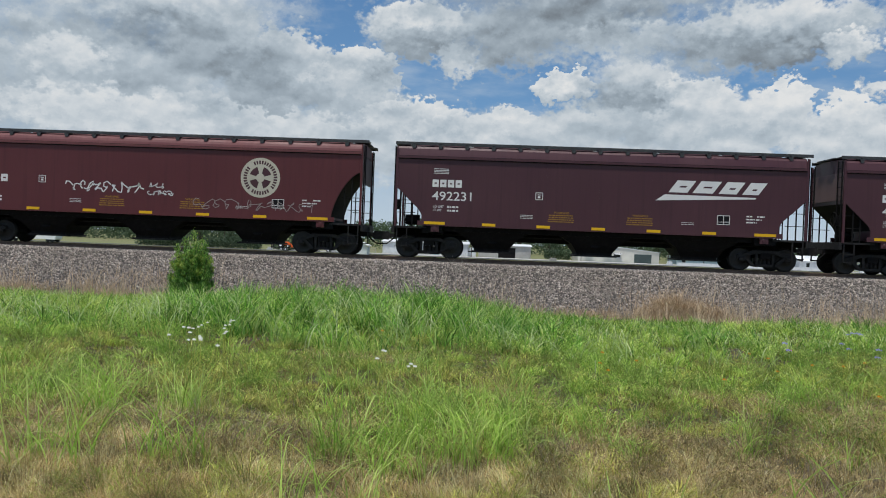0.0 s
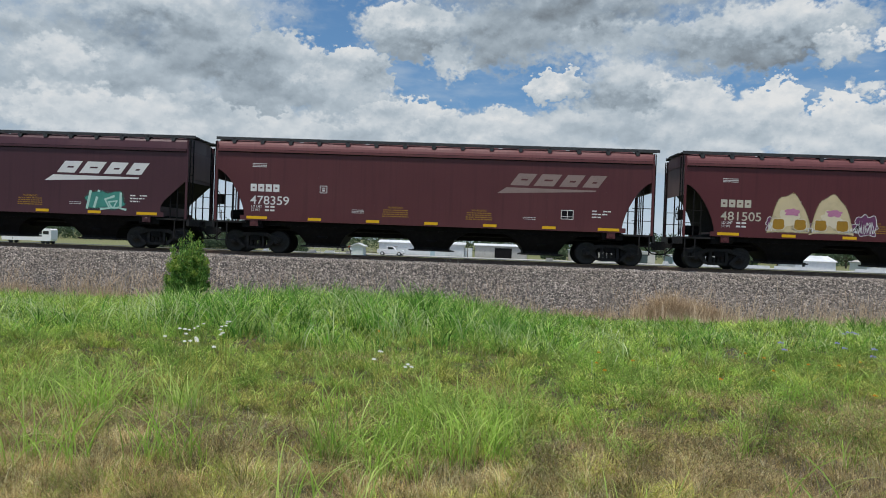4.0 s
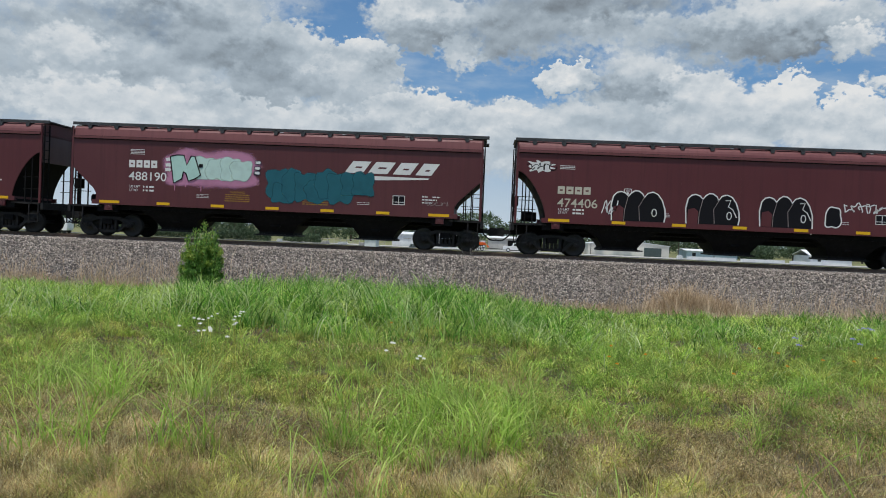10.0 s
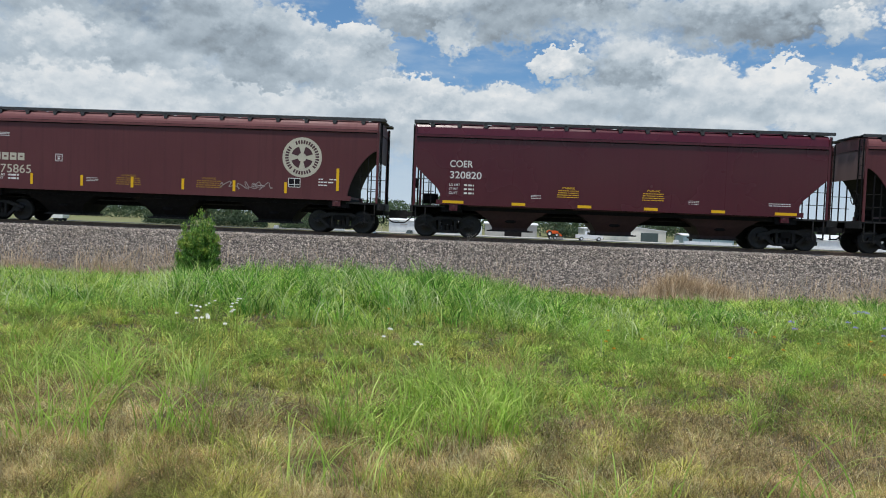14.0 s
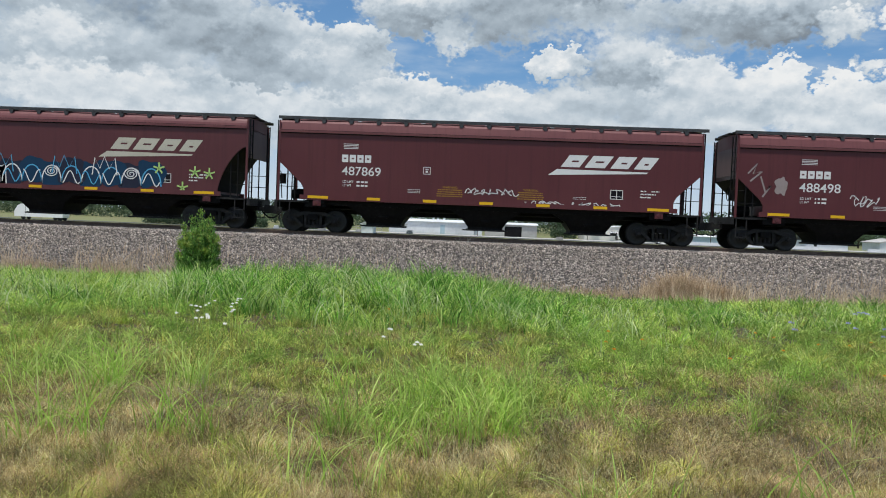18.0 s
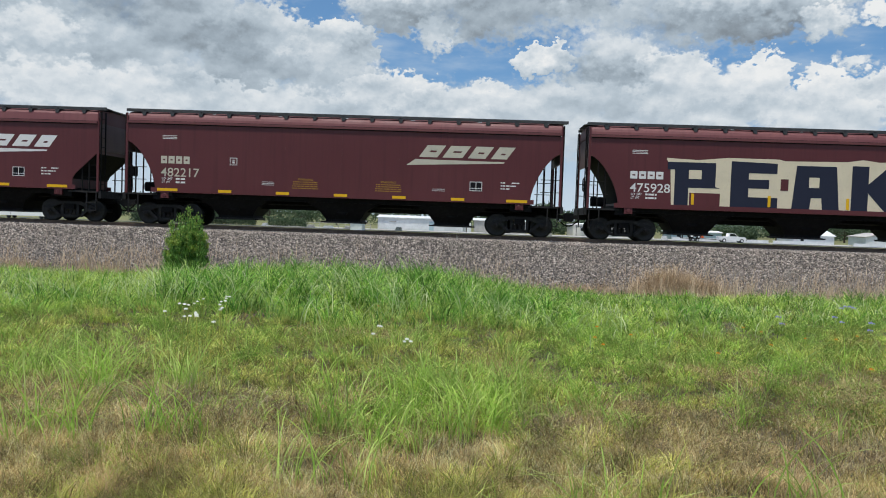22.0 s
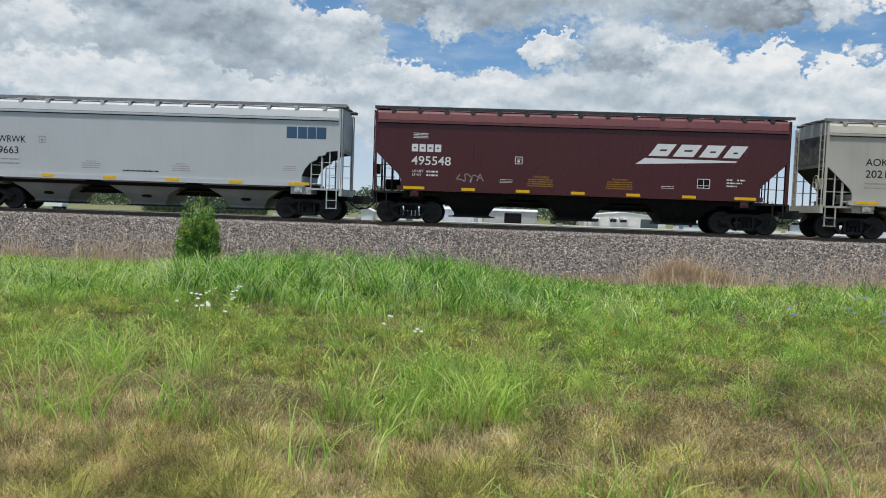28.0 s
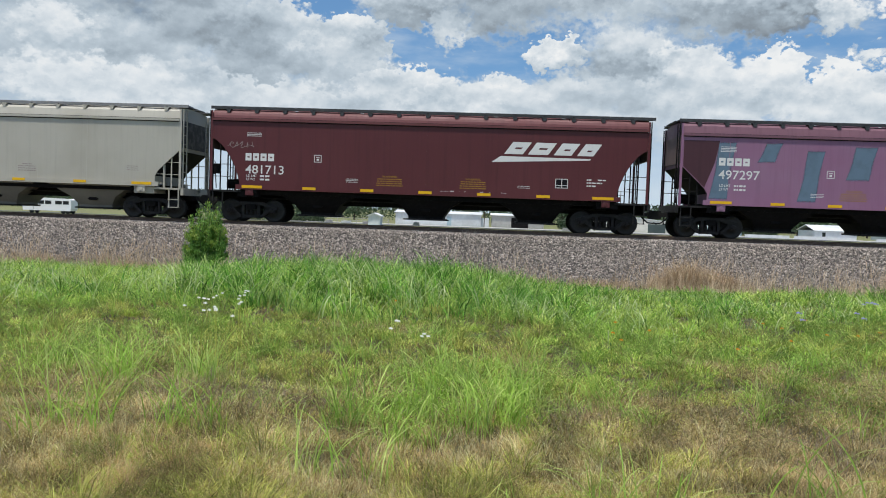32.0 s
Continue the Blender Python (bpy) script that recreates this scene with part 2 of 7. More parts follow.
# paler green: highlights on arching blades are put into the colour
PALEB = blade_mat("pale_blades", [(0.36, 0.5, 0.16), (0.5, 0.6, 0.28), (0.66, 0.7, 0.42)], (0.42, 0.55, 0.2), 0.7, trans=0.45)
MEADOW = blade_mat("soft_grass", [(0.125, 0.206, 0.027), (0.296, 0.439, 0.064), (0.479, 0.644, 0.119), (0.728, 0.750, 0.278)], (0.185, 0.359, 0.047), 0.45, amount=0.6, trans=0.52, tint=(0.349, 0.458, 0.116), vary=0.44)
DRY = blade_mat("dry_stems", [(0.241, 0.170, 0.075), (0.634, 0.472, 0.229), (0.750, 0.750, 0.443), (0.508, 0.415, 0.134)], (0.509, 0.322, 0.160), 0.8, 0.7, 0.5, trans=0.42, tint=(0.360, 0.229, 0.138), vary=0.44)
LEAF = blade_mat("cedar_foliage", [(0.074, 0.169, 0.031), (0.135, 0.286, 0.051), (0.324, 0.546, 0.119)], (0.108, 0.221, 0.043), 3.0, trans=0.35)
SHOOT = blade_mat("sunlit_fresh_shoots", [(0.2, 0.3, 0.045), (0.33, 0.44, 0.08), (0.48, 0.55, 0.16)], (0.26, 0.4, 0.06), 3.0, trans=0.4)
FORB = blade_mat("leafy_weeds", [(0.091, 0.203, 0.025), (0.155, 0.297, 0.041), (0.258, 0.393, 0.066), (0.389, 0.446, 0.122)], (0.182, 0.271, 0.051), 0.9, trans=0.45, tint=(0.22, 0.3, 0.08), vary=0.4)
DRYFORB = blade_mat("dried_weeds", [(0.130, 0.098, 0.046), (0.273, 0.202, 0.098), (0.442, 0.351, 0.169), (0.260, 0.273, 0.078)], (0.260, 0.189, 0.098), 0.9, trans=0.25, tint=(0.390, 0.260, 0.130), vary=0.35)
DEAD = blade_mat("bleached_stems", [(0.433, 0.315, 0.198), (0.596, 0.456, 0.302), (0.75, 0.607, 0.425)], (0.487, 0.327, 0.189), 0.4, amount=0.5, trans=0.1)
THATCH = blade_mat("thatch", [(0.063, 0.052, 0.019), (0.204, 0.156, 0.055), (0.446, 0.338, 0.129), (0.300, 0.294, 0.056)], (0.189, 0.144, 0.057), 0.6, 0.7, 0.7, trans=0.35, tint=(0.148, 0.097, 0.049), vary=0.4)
SEED = blade_mat("seed_heads", [(0.315, 0.215, 0.087), (0.708, 0.524, 0.224), (0.75, 0.75, 0.37)], (0.578, 0.381, 0.154), 0.8, trans=0.2)
DEADB = blade_mat("dead_brown_grass", [(0.324, 0.224, 0.132), (0.456, 0.342, 0.207), (0.624, 0.496, 0.322)], (0.36, 0.236, 0.144), 1.5, 0.8, 0.5, trans=0.2)
ASHEN = blade_mat("ashen_weeds", [(0.11, 0.089, 0.067), (0.209, 0.168, 0.123), (0.33, 0.273, 0.199)], (0.165, 0.126, 0.085), 1.5, 0.8, 0.5, trans=0.15)
TREE = blade_mat("far_foliage", [(0.045, 0.078, 0.038), (0.068, 0.108, 0.052), (0.09, 0.132, 0.066)], (0.045, 0.072, 0.042), 0.2)
TWIG = grime("bleached_twig", (0.3, 0.27, 0.23), (0.42, 0.38, 0.33), 10.0, 0.9)
BARK = grime("bark", (0.06, 0.045, 0.03), (0.1, 0.08, 0.06), 10.0, 0.9)
PETALW = flatpaint("white_petals", (0.78, 0.78, 0.7), 0.7, 0.1)
PETALO = flatpaint("orange_petals", (0.75, 0.25, 0.02), 0.7, 0.3)
PETALB = flatpaint("blue_violet_petals", (0.25, 0.25, 0.5), 0.7, 0.2)
METALW = grime("white_metal_siding", (0.68, 0.7, 0.7), (0.58, 0.6, 0.6), 1.5, 0.5)
STUCCO = grime("cream_stucco", (0.66, 0.64, 0.56), (0.58, 0.56, 0.5), 1.2, 0.8)
PALEBLUE = grime("pale_blue_siding", (0.4, 0.52, 0.56), (0.34, 0.45, 0.5), 1.5, 0.6)
DARKGREEN = grime("dark_green_door", (0.05, 0.075, 0.07), (0.07, 0.095, 0.09), 2.0, 0.5)
GLASS = grime("dark_window_glass", (0.02, 0.024, 0.026), (0.03, 0.034, 0.036), 1.0, 0.08)
CONCRETE = grime("pale_concrete", (0.42, 0.41, 0.38), (0.34, 0.33, 0.3), 1.5, 0.9)
ASPHALT = grime("asphalt", (0.055, 0.055, 0.055), (0.075, 0.073, 0.07), 3.0, 0.9)
ORANGE = flatpaint("orange_machine_paint", (0.75, 0.13, 0.03), 0.4, 0.2)
TYRE = grime("tyre_rubber", (0.02, 0.02, 0.02), (0.035, 0.034, 0.032), 20.0, 0.85)
WHITEM = flatpaint("white_vehicle_paint", (0.78, 0.78, 0.78), 0.35, 0.1)


# ---- mesh helpers ----
class Geo:
    """Collects vertices and faces of one mesh."""

    def __init__(self):
        self.v, self.f = [], []

    def add(self, verts, faces):
        o = len(self.v)
        self.v += [tuple(p) for p in verts]
        self.f += [tuple(i + o for i in q) for q in faces]
        return self

    def box(self, x0, x1, y0, y1, z0, z1):
        return self.add([(x0, y0, z0), (x1, y0, z0), (x1, y1, z0), (x0, y1, z0), (x0, y0, z1), (x1, y0, z1), (x1, y1, z1), (x0, y1, z1)],
                        [(0, 3, 2, 1), (4, 5, 6, 7), (0, 1, 5, 4), (1, 2, 6, 5), (2, 3, 7, 6), (3, 0, 4, 7)])

    def prism(self, pts, y0, y1):
        """Outline (x, z), counter-clockwise seen from -y, drawn out from y0 to y1."""
        n = len(pts)
        return self.add([(x, y0, z) for x, z in pts] + [(x, y1, z) for x, z in pts],
                        [tuple(range(n)), tuple(range(2 * n - 1, n - 1, -1))] + [(i + n, (i + 1) % n + n, (i + 1) % n, i) for i in range(n)])

    def loft(self, a, b):
        """Two outlines of equal count, closed between and capped."""
        n = len(a)
        return self.add(list(a) + list(b), [tuple(range(n - 1, -1, -1)), tuple(range(n, 2 * n))] + [(i, (i + 1) % n, (i + 1) % n + n, i + n) for i in range(n)])

    def rod(self, p, q, r, n=6, r2=None):
        p, q = Vector(p), Vector(q)
        d = (q - p).normalized()
        s = d.cross(Vector((0, 0, 1)) if abs(d.z) < 0.9 else Vector((1, 0, 0))).normalized()
        u = d.cross(s)
        r2 = r if r2 is None else r2
        ring = [(math.cos(2 * math.pi * i / n), math.sin(2 * math.pi * i / n)) for i in range(n)]
        return self.loft([p + (s * c + u * w) * r for c, w in ring], [q + (s * c + u * w) * r2 for c, w in ring])

    def path(self, pts, r, n=5):
        for a, b in zip(pts, pts[1:]):
            self.rod(a, b, r, n)
        return self

    def lathe_y(self, prof, n=24, cx=0.0, cz=0.0):
        """Profile of (radius, y), turned round the y axis."""
        m = len(prof)
        vs = [(cx + r * math.cos(2 * math.pi * i / n), y, cz + r * math.sin(2 * math.pi * i / n)) for i in range(n) for r, y in prof]
        fs = [(i * m + j, i * m + j + 1, (i + 1) % n * m + j + 1, (i + 1) % n * m + j) for i in range(n) for j in range(m - 1)]
        return self.add(vs, fs)

    def flat(self, pts, y):
        return self.add([(x, y, z) for x, z in pts], [tuple(range(len(pts)))])

    def stroke(self, pts, w, y):
        """A painted line along (x, z) points, one ribbon in the plane y."""
        n = len(pts)
        vs = []
        for i in range(n):
            (x0, z0), (x1, z1) = pts[max(i - 1, 0)], pts[min(i + 1, n - 1)]
            d = math.hypot(x1 - x0, z1 - z0) or 1e-6
            nx, nz = -(z1 - z0) / d * w / 2, (x1 - x0) / d * w / 2
            x, z = pts[i]
            vs += [(x - nx, y, z - nz), (x + nx, y, z + nz)]
        return self.add(vs, [(2 * i, 2 * i + 2, 2 * i + 3, 2 * i + 1) for i in range(n - 1)])

    def mesh(self, name, smooth=False):
        me = bpy.data.meshes.new(name)
        me.from_pydata(self.v, [], self.f)
        me.update()
        if smooth:
            me.polygons.foreach_set("use_smooth", [True] * len(self.f))
        return me


def dress(ob, mat):
    """The material belongs to the object, so that alike pieces share a mesh."""
    if not ob.data.materials:
        ob.data.materials.append(None)
    ob.material_slots[0].link = "OBJECT"
    ob.material_slots[0].material = mat
    return ob


def part(name, geo, mat, parent, label="", at=None, smooth=False):
    me = geo.mesh(name, smooth) if isinstance(geo, Geo) else geo
    ob = dress(new(name, me), mat)
    ob.parent = parent
    if at is not None:
        ob.matrix_basis = at
    return tagged(ob, label)


def thing(name, at, label, category, group="", kind="", geo=None, mat=None, smooth=False):
    if geo is None:
        ob = new(name)
    else:
        ob = dress(new(name, geo.mesh(name, smooth) if isinstance(geo, Geo) else geo), mat)
    ob.matrix_basis = at
    return tagged(ob, label, category, group, kind)


def bulk(name, verts, tris, mat, label, category, kind="stuff", at=None):
    """One large mesh from arrays of triangles."""
    me = bpy.data.meshes.new(name)
    me.vertices.add(len(verts))
    me.vertices.foreach_set("co", np.ascontiguousarray(verts, dtype=np.float32).ravel())
    me.loops.add(tris.size)
    me.loops.foreach_set("vertex_index", np.ascontiguousarray(tris, dtype=np.int32).ravel())
    me.polygons.add(len(tris))
    me.polygons.foreach_set("loop_start", np.arange(0, tris.size, 3, dtype=np.int32))
    me.update(calc_edges=True)
    me.materials.append(mat)
    ob = new(name, me)
    if at is not None:
        ob.matrix_basis = at
    return tagged(ob, label, category, "", kind)


# ---- sky with drifting clouds ----
def cloud_mat():
    k = Nodes("cumulus_sky")
    tc = k.n("TexCoord")
    sep = k.n("SeparateXYZ")
    k.link(tc.outputs["Object"], sep.inputs[0])
    x, y, z = sep.outputs
    az = k.math("MULTIPLY", k.math("ARCTAN2", x, y), 57.2958)
    hyp = k.math("SQRT", k.math("ADD", k.math("MULTIPLY", x, x), k.math("MULTIPLY", y, y)))
    el = k.math("MULTIPLY", k.math("ARCTAN2", z, hyp), 57.2958)

    def point(dx, dy, sx, sy):
        c = k.n("CombineXYZ")
        k.put(c.inputs[0], k.math("MULTIPLY", k.math("ADD", az, dx), sx))
        k.put(c.inputs[1], k.math("MULTIPLY", k.math("ADD", el, dy), sy))
        return c.outputs[0]

    def stir(dx, dy, sx, sy, detail, amount):
        """Sideways and upward shifts that ruffle the heaps."""
        w = k.n("TexNoise")
        k.link(point(dx, dy, sx, sy), w.inputs["Vector"])
        w.inputs["Detail"].default_value = detail
        w.inputs["Roughness"].default_value = 0.55
        c = k.n("SeparateColor")
        k.link(w.outputs["Color"], c.inputs[0])
        return [k.math("MULTIPLY", k.math("SUBTRACT", o, 0.5), amount) for o in c.outputs[:2]]

    def billow(dx, dy):
        """Rounded knobs in three sizes."""
        total = None
        for scale, weight in ((0.42, 1.0), (0.95, 0.55), (2.1, 0.3)):
            v = k.n("TexVoronoi", feature="SMOOTH_F1")
            p = k.n("VectorMath", operation="ADD")
            k.link(point(dx, dy, 1.0, 1.15), p.inputs[0])
            c = k.n("CombineXYZ")
            k.link(fine[0], c.inputs[0])
            k.link(fine[1], c.inputs[1])
            k.link(c.outputs[0], p.inputs[1])
            k.link(p.outputs[0], v.inputs["Vector"])
            v.inputs["Scale"].default_value = scale
            v.inputs["Smoothness"].default_value = 0.35
            a = k.math("MULTIPLY", k.math("SUBTRACT", 0.45, v.outputs["Distance"]), weight)
            total = a if total is None else k.math("ADD", total, a)
        return total

    broad = stir(0, 0, 0.22, 0.3, 2, 3.0)
    fine = stir(5, 3, 0.8, 0.95, 3, 0.9)
    knobs, above = billow(0.0, 0.0), billow(-0.15, 0.35)
    px = k.math("ADD", az, k.math("ADD", broad[0], fine[0]))
    py = k.math("ADD", el, k.math("ADD", broad[1], fine[1]))
    soft = k.noise(point(2, 9, 0.32, 0.5), 1.0, 3, 0.45)
    soft_up = k.noise(point(2, 9.8, 0.32, 0.5), 1.0, 3, 0.45)
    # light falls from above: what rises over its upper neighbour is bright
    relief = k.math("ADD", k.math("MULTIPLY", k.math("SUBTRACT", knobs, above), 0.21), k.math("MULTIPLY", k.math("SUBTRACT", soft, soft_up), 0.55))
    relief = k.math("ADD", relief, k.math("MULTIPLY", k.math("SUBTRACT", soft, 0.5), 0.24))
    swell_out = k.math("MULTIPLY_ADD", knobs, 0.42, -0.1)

    cover, shade = 0.0, 0.6
    for cx, cy, rx, ry, tone, gain, edge in SKY_BANK + SKY_LOW + SKY_HIGH:
        u = k.math("MULTIPLY", k.math("SUBTRACT", px, cx), 1 / rx)
        v = k.math("MULTIPLY", k.math("SUBTRACT", py, cy), 1 / ry)
        q = k.math("SUBTRACT", 1.0, k.math("ADD", k.math("MULTIPLY", u, u), k.math("MULTIPLY", v, v)))
        q = k.math("ADD", q, swell_out)
        here = k.ramp(q, -edge * 0.8, edge * 1.8)
        own = k.math("ADD", k.math("MULTIPLY_ADD", v, gain, tone), relief)
        cover = k.math("ADD", cover, k.math("MULTIPLY", here, k.math("SUBTRACT", 1.0, cover)))
        shade = k.math("ADD", shade, k.math("MULTIPLY", here, k.math("SUBTRACT", own, shade)))
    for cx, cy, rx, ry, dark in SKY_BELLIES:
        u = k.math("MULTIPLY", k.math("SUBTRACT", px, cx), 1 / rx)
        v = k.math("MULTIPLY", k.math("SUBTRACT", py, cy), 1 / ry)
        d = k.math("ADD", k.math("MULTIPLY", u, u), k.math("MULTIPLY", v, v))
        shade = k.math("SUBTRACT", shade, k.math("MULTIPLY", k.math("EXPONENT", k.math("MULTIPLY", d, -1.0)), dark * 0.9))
    cr = k.n("ValToRGB")
    k.link(shade, cr.inputs[0])
    e = cr.color_ramp.elements
    e[0].position, e[0].color = 0.08, (0.2, 0.235, 0.27, 1)
    e[1].position, e[1].color = 1.0, (0.8, 0.815, 0.82, 1)
    for p, c in ((0.35, (0.32, 0.385, 0.445, 1)), (0.6, (0.46, 0.535, 0.6, 1)), (0.82, (0.65, 0.7, 0.74, 1))):
        q = e.new(p)
        q.color = c
    br = k.n("ValToRGB")
    k.link(k.math("MULTIPLY", el, 1 / 25.0, clamp=True), br.inputs[0])
    b = br.color_ramp.elements
    b[0].position, b[0].color = 0.0, (0.46, 0.6, 0.72, 1)
    b[1].position, b[1].color = 0.9, (0.085, 0.2, 0.43, 1)
    q = b.new(0.4)
    q.color = (0.16, 0.33, 0.58, 1)
    wisps = k.ramp(k.noise(point(3, 7, 0.1, 0.35), 1.0, 5, 0.6), 0.45, 0.75, 0.0, 0.4)
    blue = k.mix(wisps, br.outputs[0], (0.6, 0.68, 0.74))
    haze = k.ramp(el, 0.0, 9.0, 0.55, 0.0)
    c = k.mix(cover, blue, cr.outputs[0])
    c = k.mix(haze, c, (0.59, 0.67, 0.74))
    em = k.n("Emission")
    k.link(c, em.inputs["Color"])
    em.inputs["Strength"].default_value = 1.0
    k.link(em.outputs[0], k.out.inputs["Surface"])
    return k.mat


# heaps of cloud: azimuth, height, half widths, tone, rise of the tone to the top, softness
SKY_BANK = [(-26.95, 9.55, 15.19, 6.33, 0.56, 0.08, 0.35), (-4.84, 7.11, 29.54, 3.17, 0.66, 0.06, 0.35), (-20.85, 7.52, 13.93, 2.53, 0.72, 0.09, 0.3), (-15.99, 12, 5.28, 3.38, 0.6, 0.22, 0.12), (-19.86, 13.32, 5.91, 2.95, 0.56, 0.15, 0.3), (-29.3, 10.87, 3.17, 1.9, 0.76, 0.11, 0.3), (-27.59, 7.83, 7.17, 1.9, 0.79, 0.11, 0.3), (-9.57, 12.22, 2.87, 2.19, 0.64, 0.26, 0.1), (-10.95, 10.43, 5.06, 2.11, 0.66, 0.15, 0.25), (-5.32, 8.93, 4.64, 1.77, 0.72, 0.17, 0.14), (-1.94, 8.04, 4.64, 1.43, 0.74, 0.15, 0.16)]
SKY_HIGH = [(-5.54, 15.33, 4.56, 2.45, 0.71, 0.32, 0.2), (-2.55, 13.44, 1.9, 1.69, 0.75, 0.11, 0.26), (0.94, 15.11, 4.22, 2.62, 0.64, 0.22, 0.31), (5.7, 15.56, 5.49, 2.53, 0.69, 0.19, 0.36), (9.82, 14.77, 4.64, 1.9, 0.81, 0.15, 0.36), (19.82, 14.84, 7.81, 2.7, 0.61, 0.29, 0.22), (24.11, 13.59, 1.9, 1.35, 0.87, 0.19, 0.26), (17.26, 14.17, 5.91, 2.32, 0.64, 0.22, 0.36), (27.57, 13.91, 1.77, 0.84, 0.94, 0.19, 0.26), (7.61, 18.91, 17.72, 3.38, 0.59, 0.15, 0.41), (-26.39, 16.02, 13.93, 2.53, 0.69, 0.15, 0.41), (-11.03, 19.72, 8.44, 2.53, 0.64, 0.15, 0.36)]
SKY_LOW = [(1.82, 8.57, 3.8, 1.6, 0.77, 0.15, 0.15), (5.45, 11.58, 2.87, 1.27, 0.83, 0.22, 0.12), (10.77, 11.28, 5.06, 2.95, 0.63, 0.19, 0.3), (7.62, 8.88, 6.33, 1.9, 0.71, 0.11, 0.3), (14.72, 11.03, 2.95, 1.69, 0.79, 0.19, 0.2), (20.39, 10.24, 2.19, 1.77, 0.83, 0.21, 0.1), (17.13, 8.67, 6.33, 2.95, 0.73, 0.15, 0.2), (24.31, 9.24, 2.11, 1.94, 0.83, 0.22, 0.1), (24.72, 7.75, 4.64, 2.53, 0.77, 0.15, 0.2), (27.94, 9.44, 2.11, 1.35, 0.79, 0.19, 0.2), (29.8, 9.86, 2.53, 1.69, 0.77, 0.19, 0.25), (25.91, 11.01, 1.52, 0.51, 0.79, 0.08, 0.5)]
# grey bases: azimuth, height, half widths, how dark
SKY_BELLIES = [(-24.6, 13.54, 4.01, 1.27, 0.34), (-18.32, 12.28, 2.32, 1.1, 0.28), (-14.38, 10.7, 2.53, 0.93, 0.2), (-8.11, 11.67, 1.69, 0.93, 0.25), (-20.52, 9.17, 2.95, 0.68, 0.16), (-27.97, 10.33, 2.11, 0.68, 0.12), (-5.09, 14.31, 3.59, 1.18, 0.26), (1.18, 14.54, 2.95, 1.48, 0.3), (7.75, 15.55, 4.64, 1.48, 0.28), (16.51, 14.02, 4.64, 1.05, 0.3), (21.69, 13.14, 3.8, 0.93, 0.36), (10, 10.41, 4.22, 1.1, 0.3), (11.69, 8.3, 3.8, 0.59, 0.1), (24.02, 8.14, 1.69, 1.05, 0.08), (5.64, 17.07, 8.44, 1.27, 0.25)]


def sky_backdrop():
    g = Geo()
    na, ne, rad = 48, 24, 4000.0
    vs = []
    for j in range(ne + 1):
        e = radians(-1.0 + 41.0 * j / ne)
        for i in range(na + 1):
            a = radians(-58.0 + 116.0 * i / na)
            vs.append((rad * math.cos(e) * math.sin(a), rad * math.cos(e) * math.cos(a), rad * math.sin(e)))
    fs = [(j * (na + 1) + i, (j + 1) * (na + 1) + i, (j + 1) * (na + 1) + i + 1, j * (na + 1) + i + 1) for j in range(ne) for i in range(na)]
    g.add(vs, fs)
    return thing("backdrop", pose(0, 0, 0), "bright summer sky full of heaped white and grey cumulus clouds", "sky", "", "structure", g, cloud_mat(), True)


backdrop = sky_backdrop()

# ---- ground ----
PROFILE_Y = (-4000, -10, 0, 5, 8, 14, 20, 25, 28.4, 30.6, 34.2, 36.4, 60, 150, 4900)
PROFILE_Z = (0.1, 0.06, 0.02, 0.0, -0.08, -0.3, -0.6, -0.82, -0.9, 0.45, 0.45, -0.95, -1.35, -1.6, -1.9)


def swell(x, y):
    """Low bumps of the meadow, none under the track or far away."""
    near = np.clip((27.0 - y) / 6.0, 0, 1) * np.clip((y + 20) / 15.0, 0, 1)
    return near * (0.06 * np.sin(x * 0.8 + 1.3) * np.cos(y * 0.55) + 0.04 * np.sin(x * 1.9 + y * 1.1) + 0.12 * np.exp(-((x + 5) / 5.5) ** 2 - ((y - 19) / 3.5) ** 2))


def ground_z(x, y):
    return np.interp(y, PROFILE_Y, PROFILE_Z) + swell(x, y)


def ground():
    xs = np.concatenate([np.linspace(-4500, -80, 14)[:-1], np.linspace(-80, -22, 20)[:-1], np.linspace(-22, 22, 111), np.linspace(22, 80, 20)[1:], np.linspace(80, 4500, 14)[1:]])
    ys = np.concatenate([np.linspace(-4000, -20, 8)[:-1], np.linspace(-20, 28.4, 122), (30.6, 34.2, 36.4), np.linspace(38, 60, 12), np.linspace(66, 260, 26), (400, 800, 2000, 4900)])
    gx, gy = np.meshgrid(xs, ys)
    vs = np.stack([gx, gy, ground_z(gx, gy)], -1).reshape(-1, 3)
    n, m = len(xs), len(ys)
    i = (np.arange(m - 1)[:, None] * n + np.arange(n - 1)[None, :]).ravel()
    tris = np.concatenate([np.stack([i, i + 1, i + n + 1], 1), np.stack([i, i + n + 1, i + n], 1)])
    bulk("ground", vs, tris, SOIL, "grassy verge and flat meadow that runs to the horizon", "ground", "structure")


ground()

rng = np.random.default_rng(7)


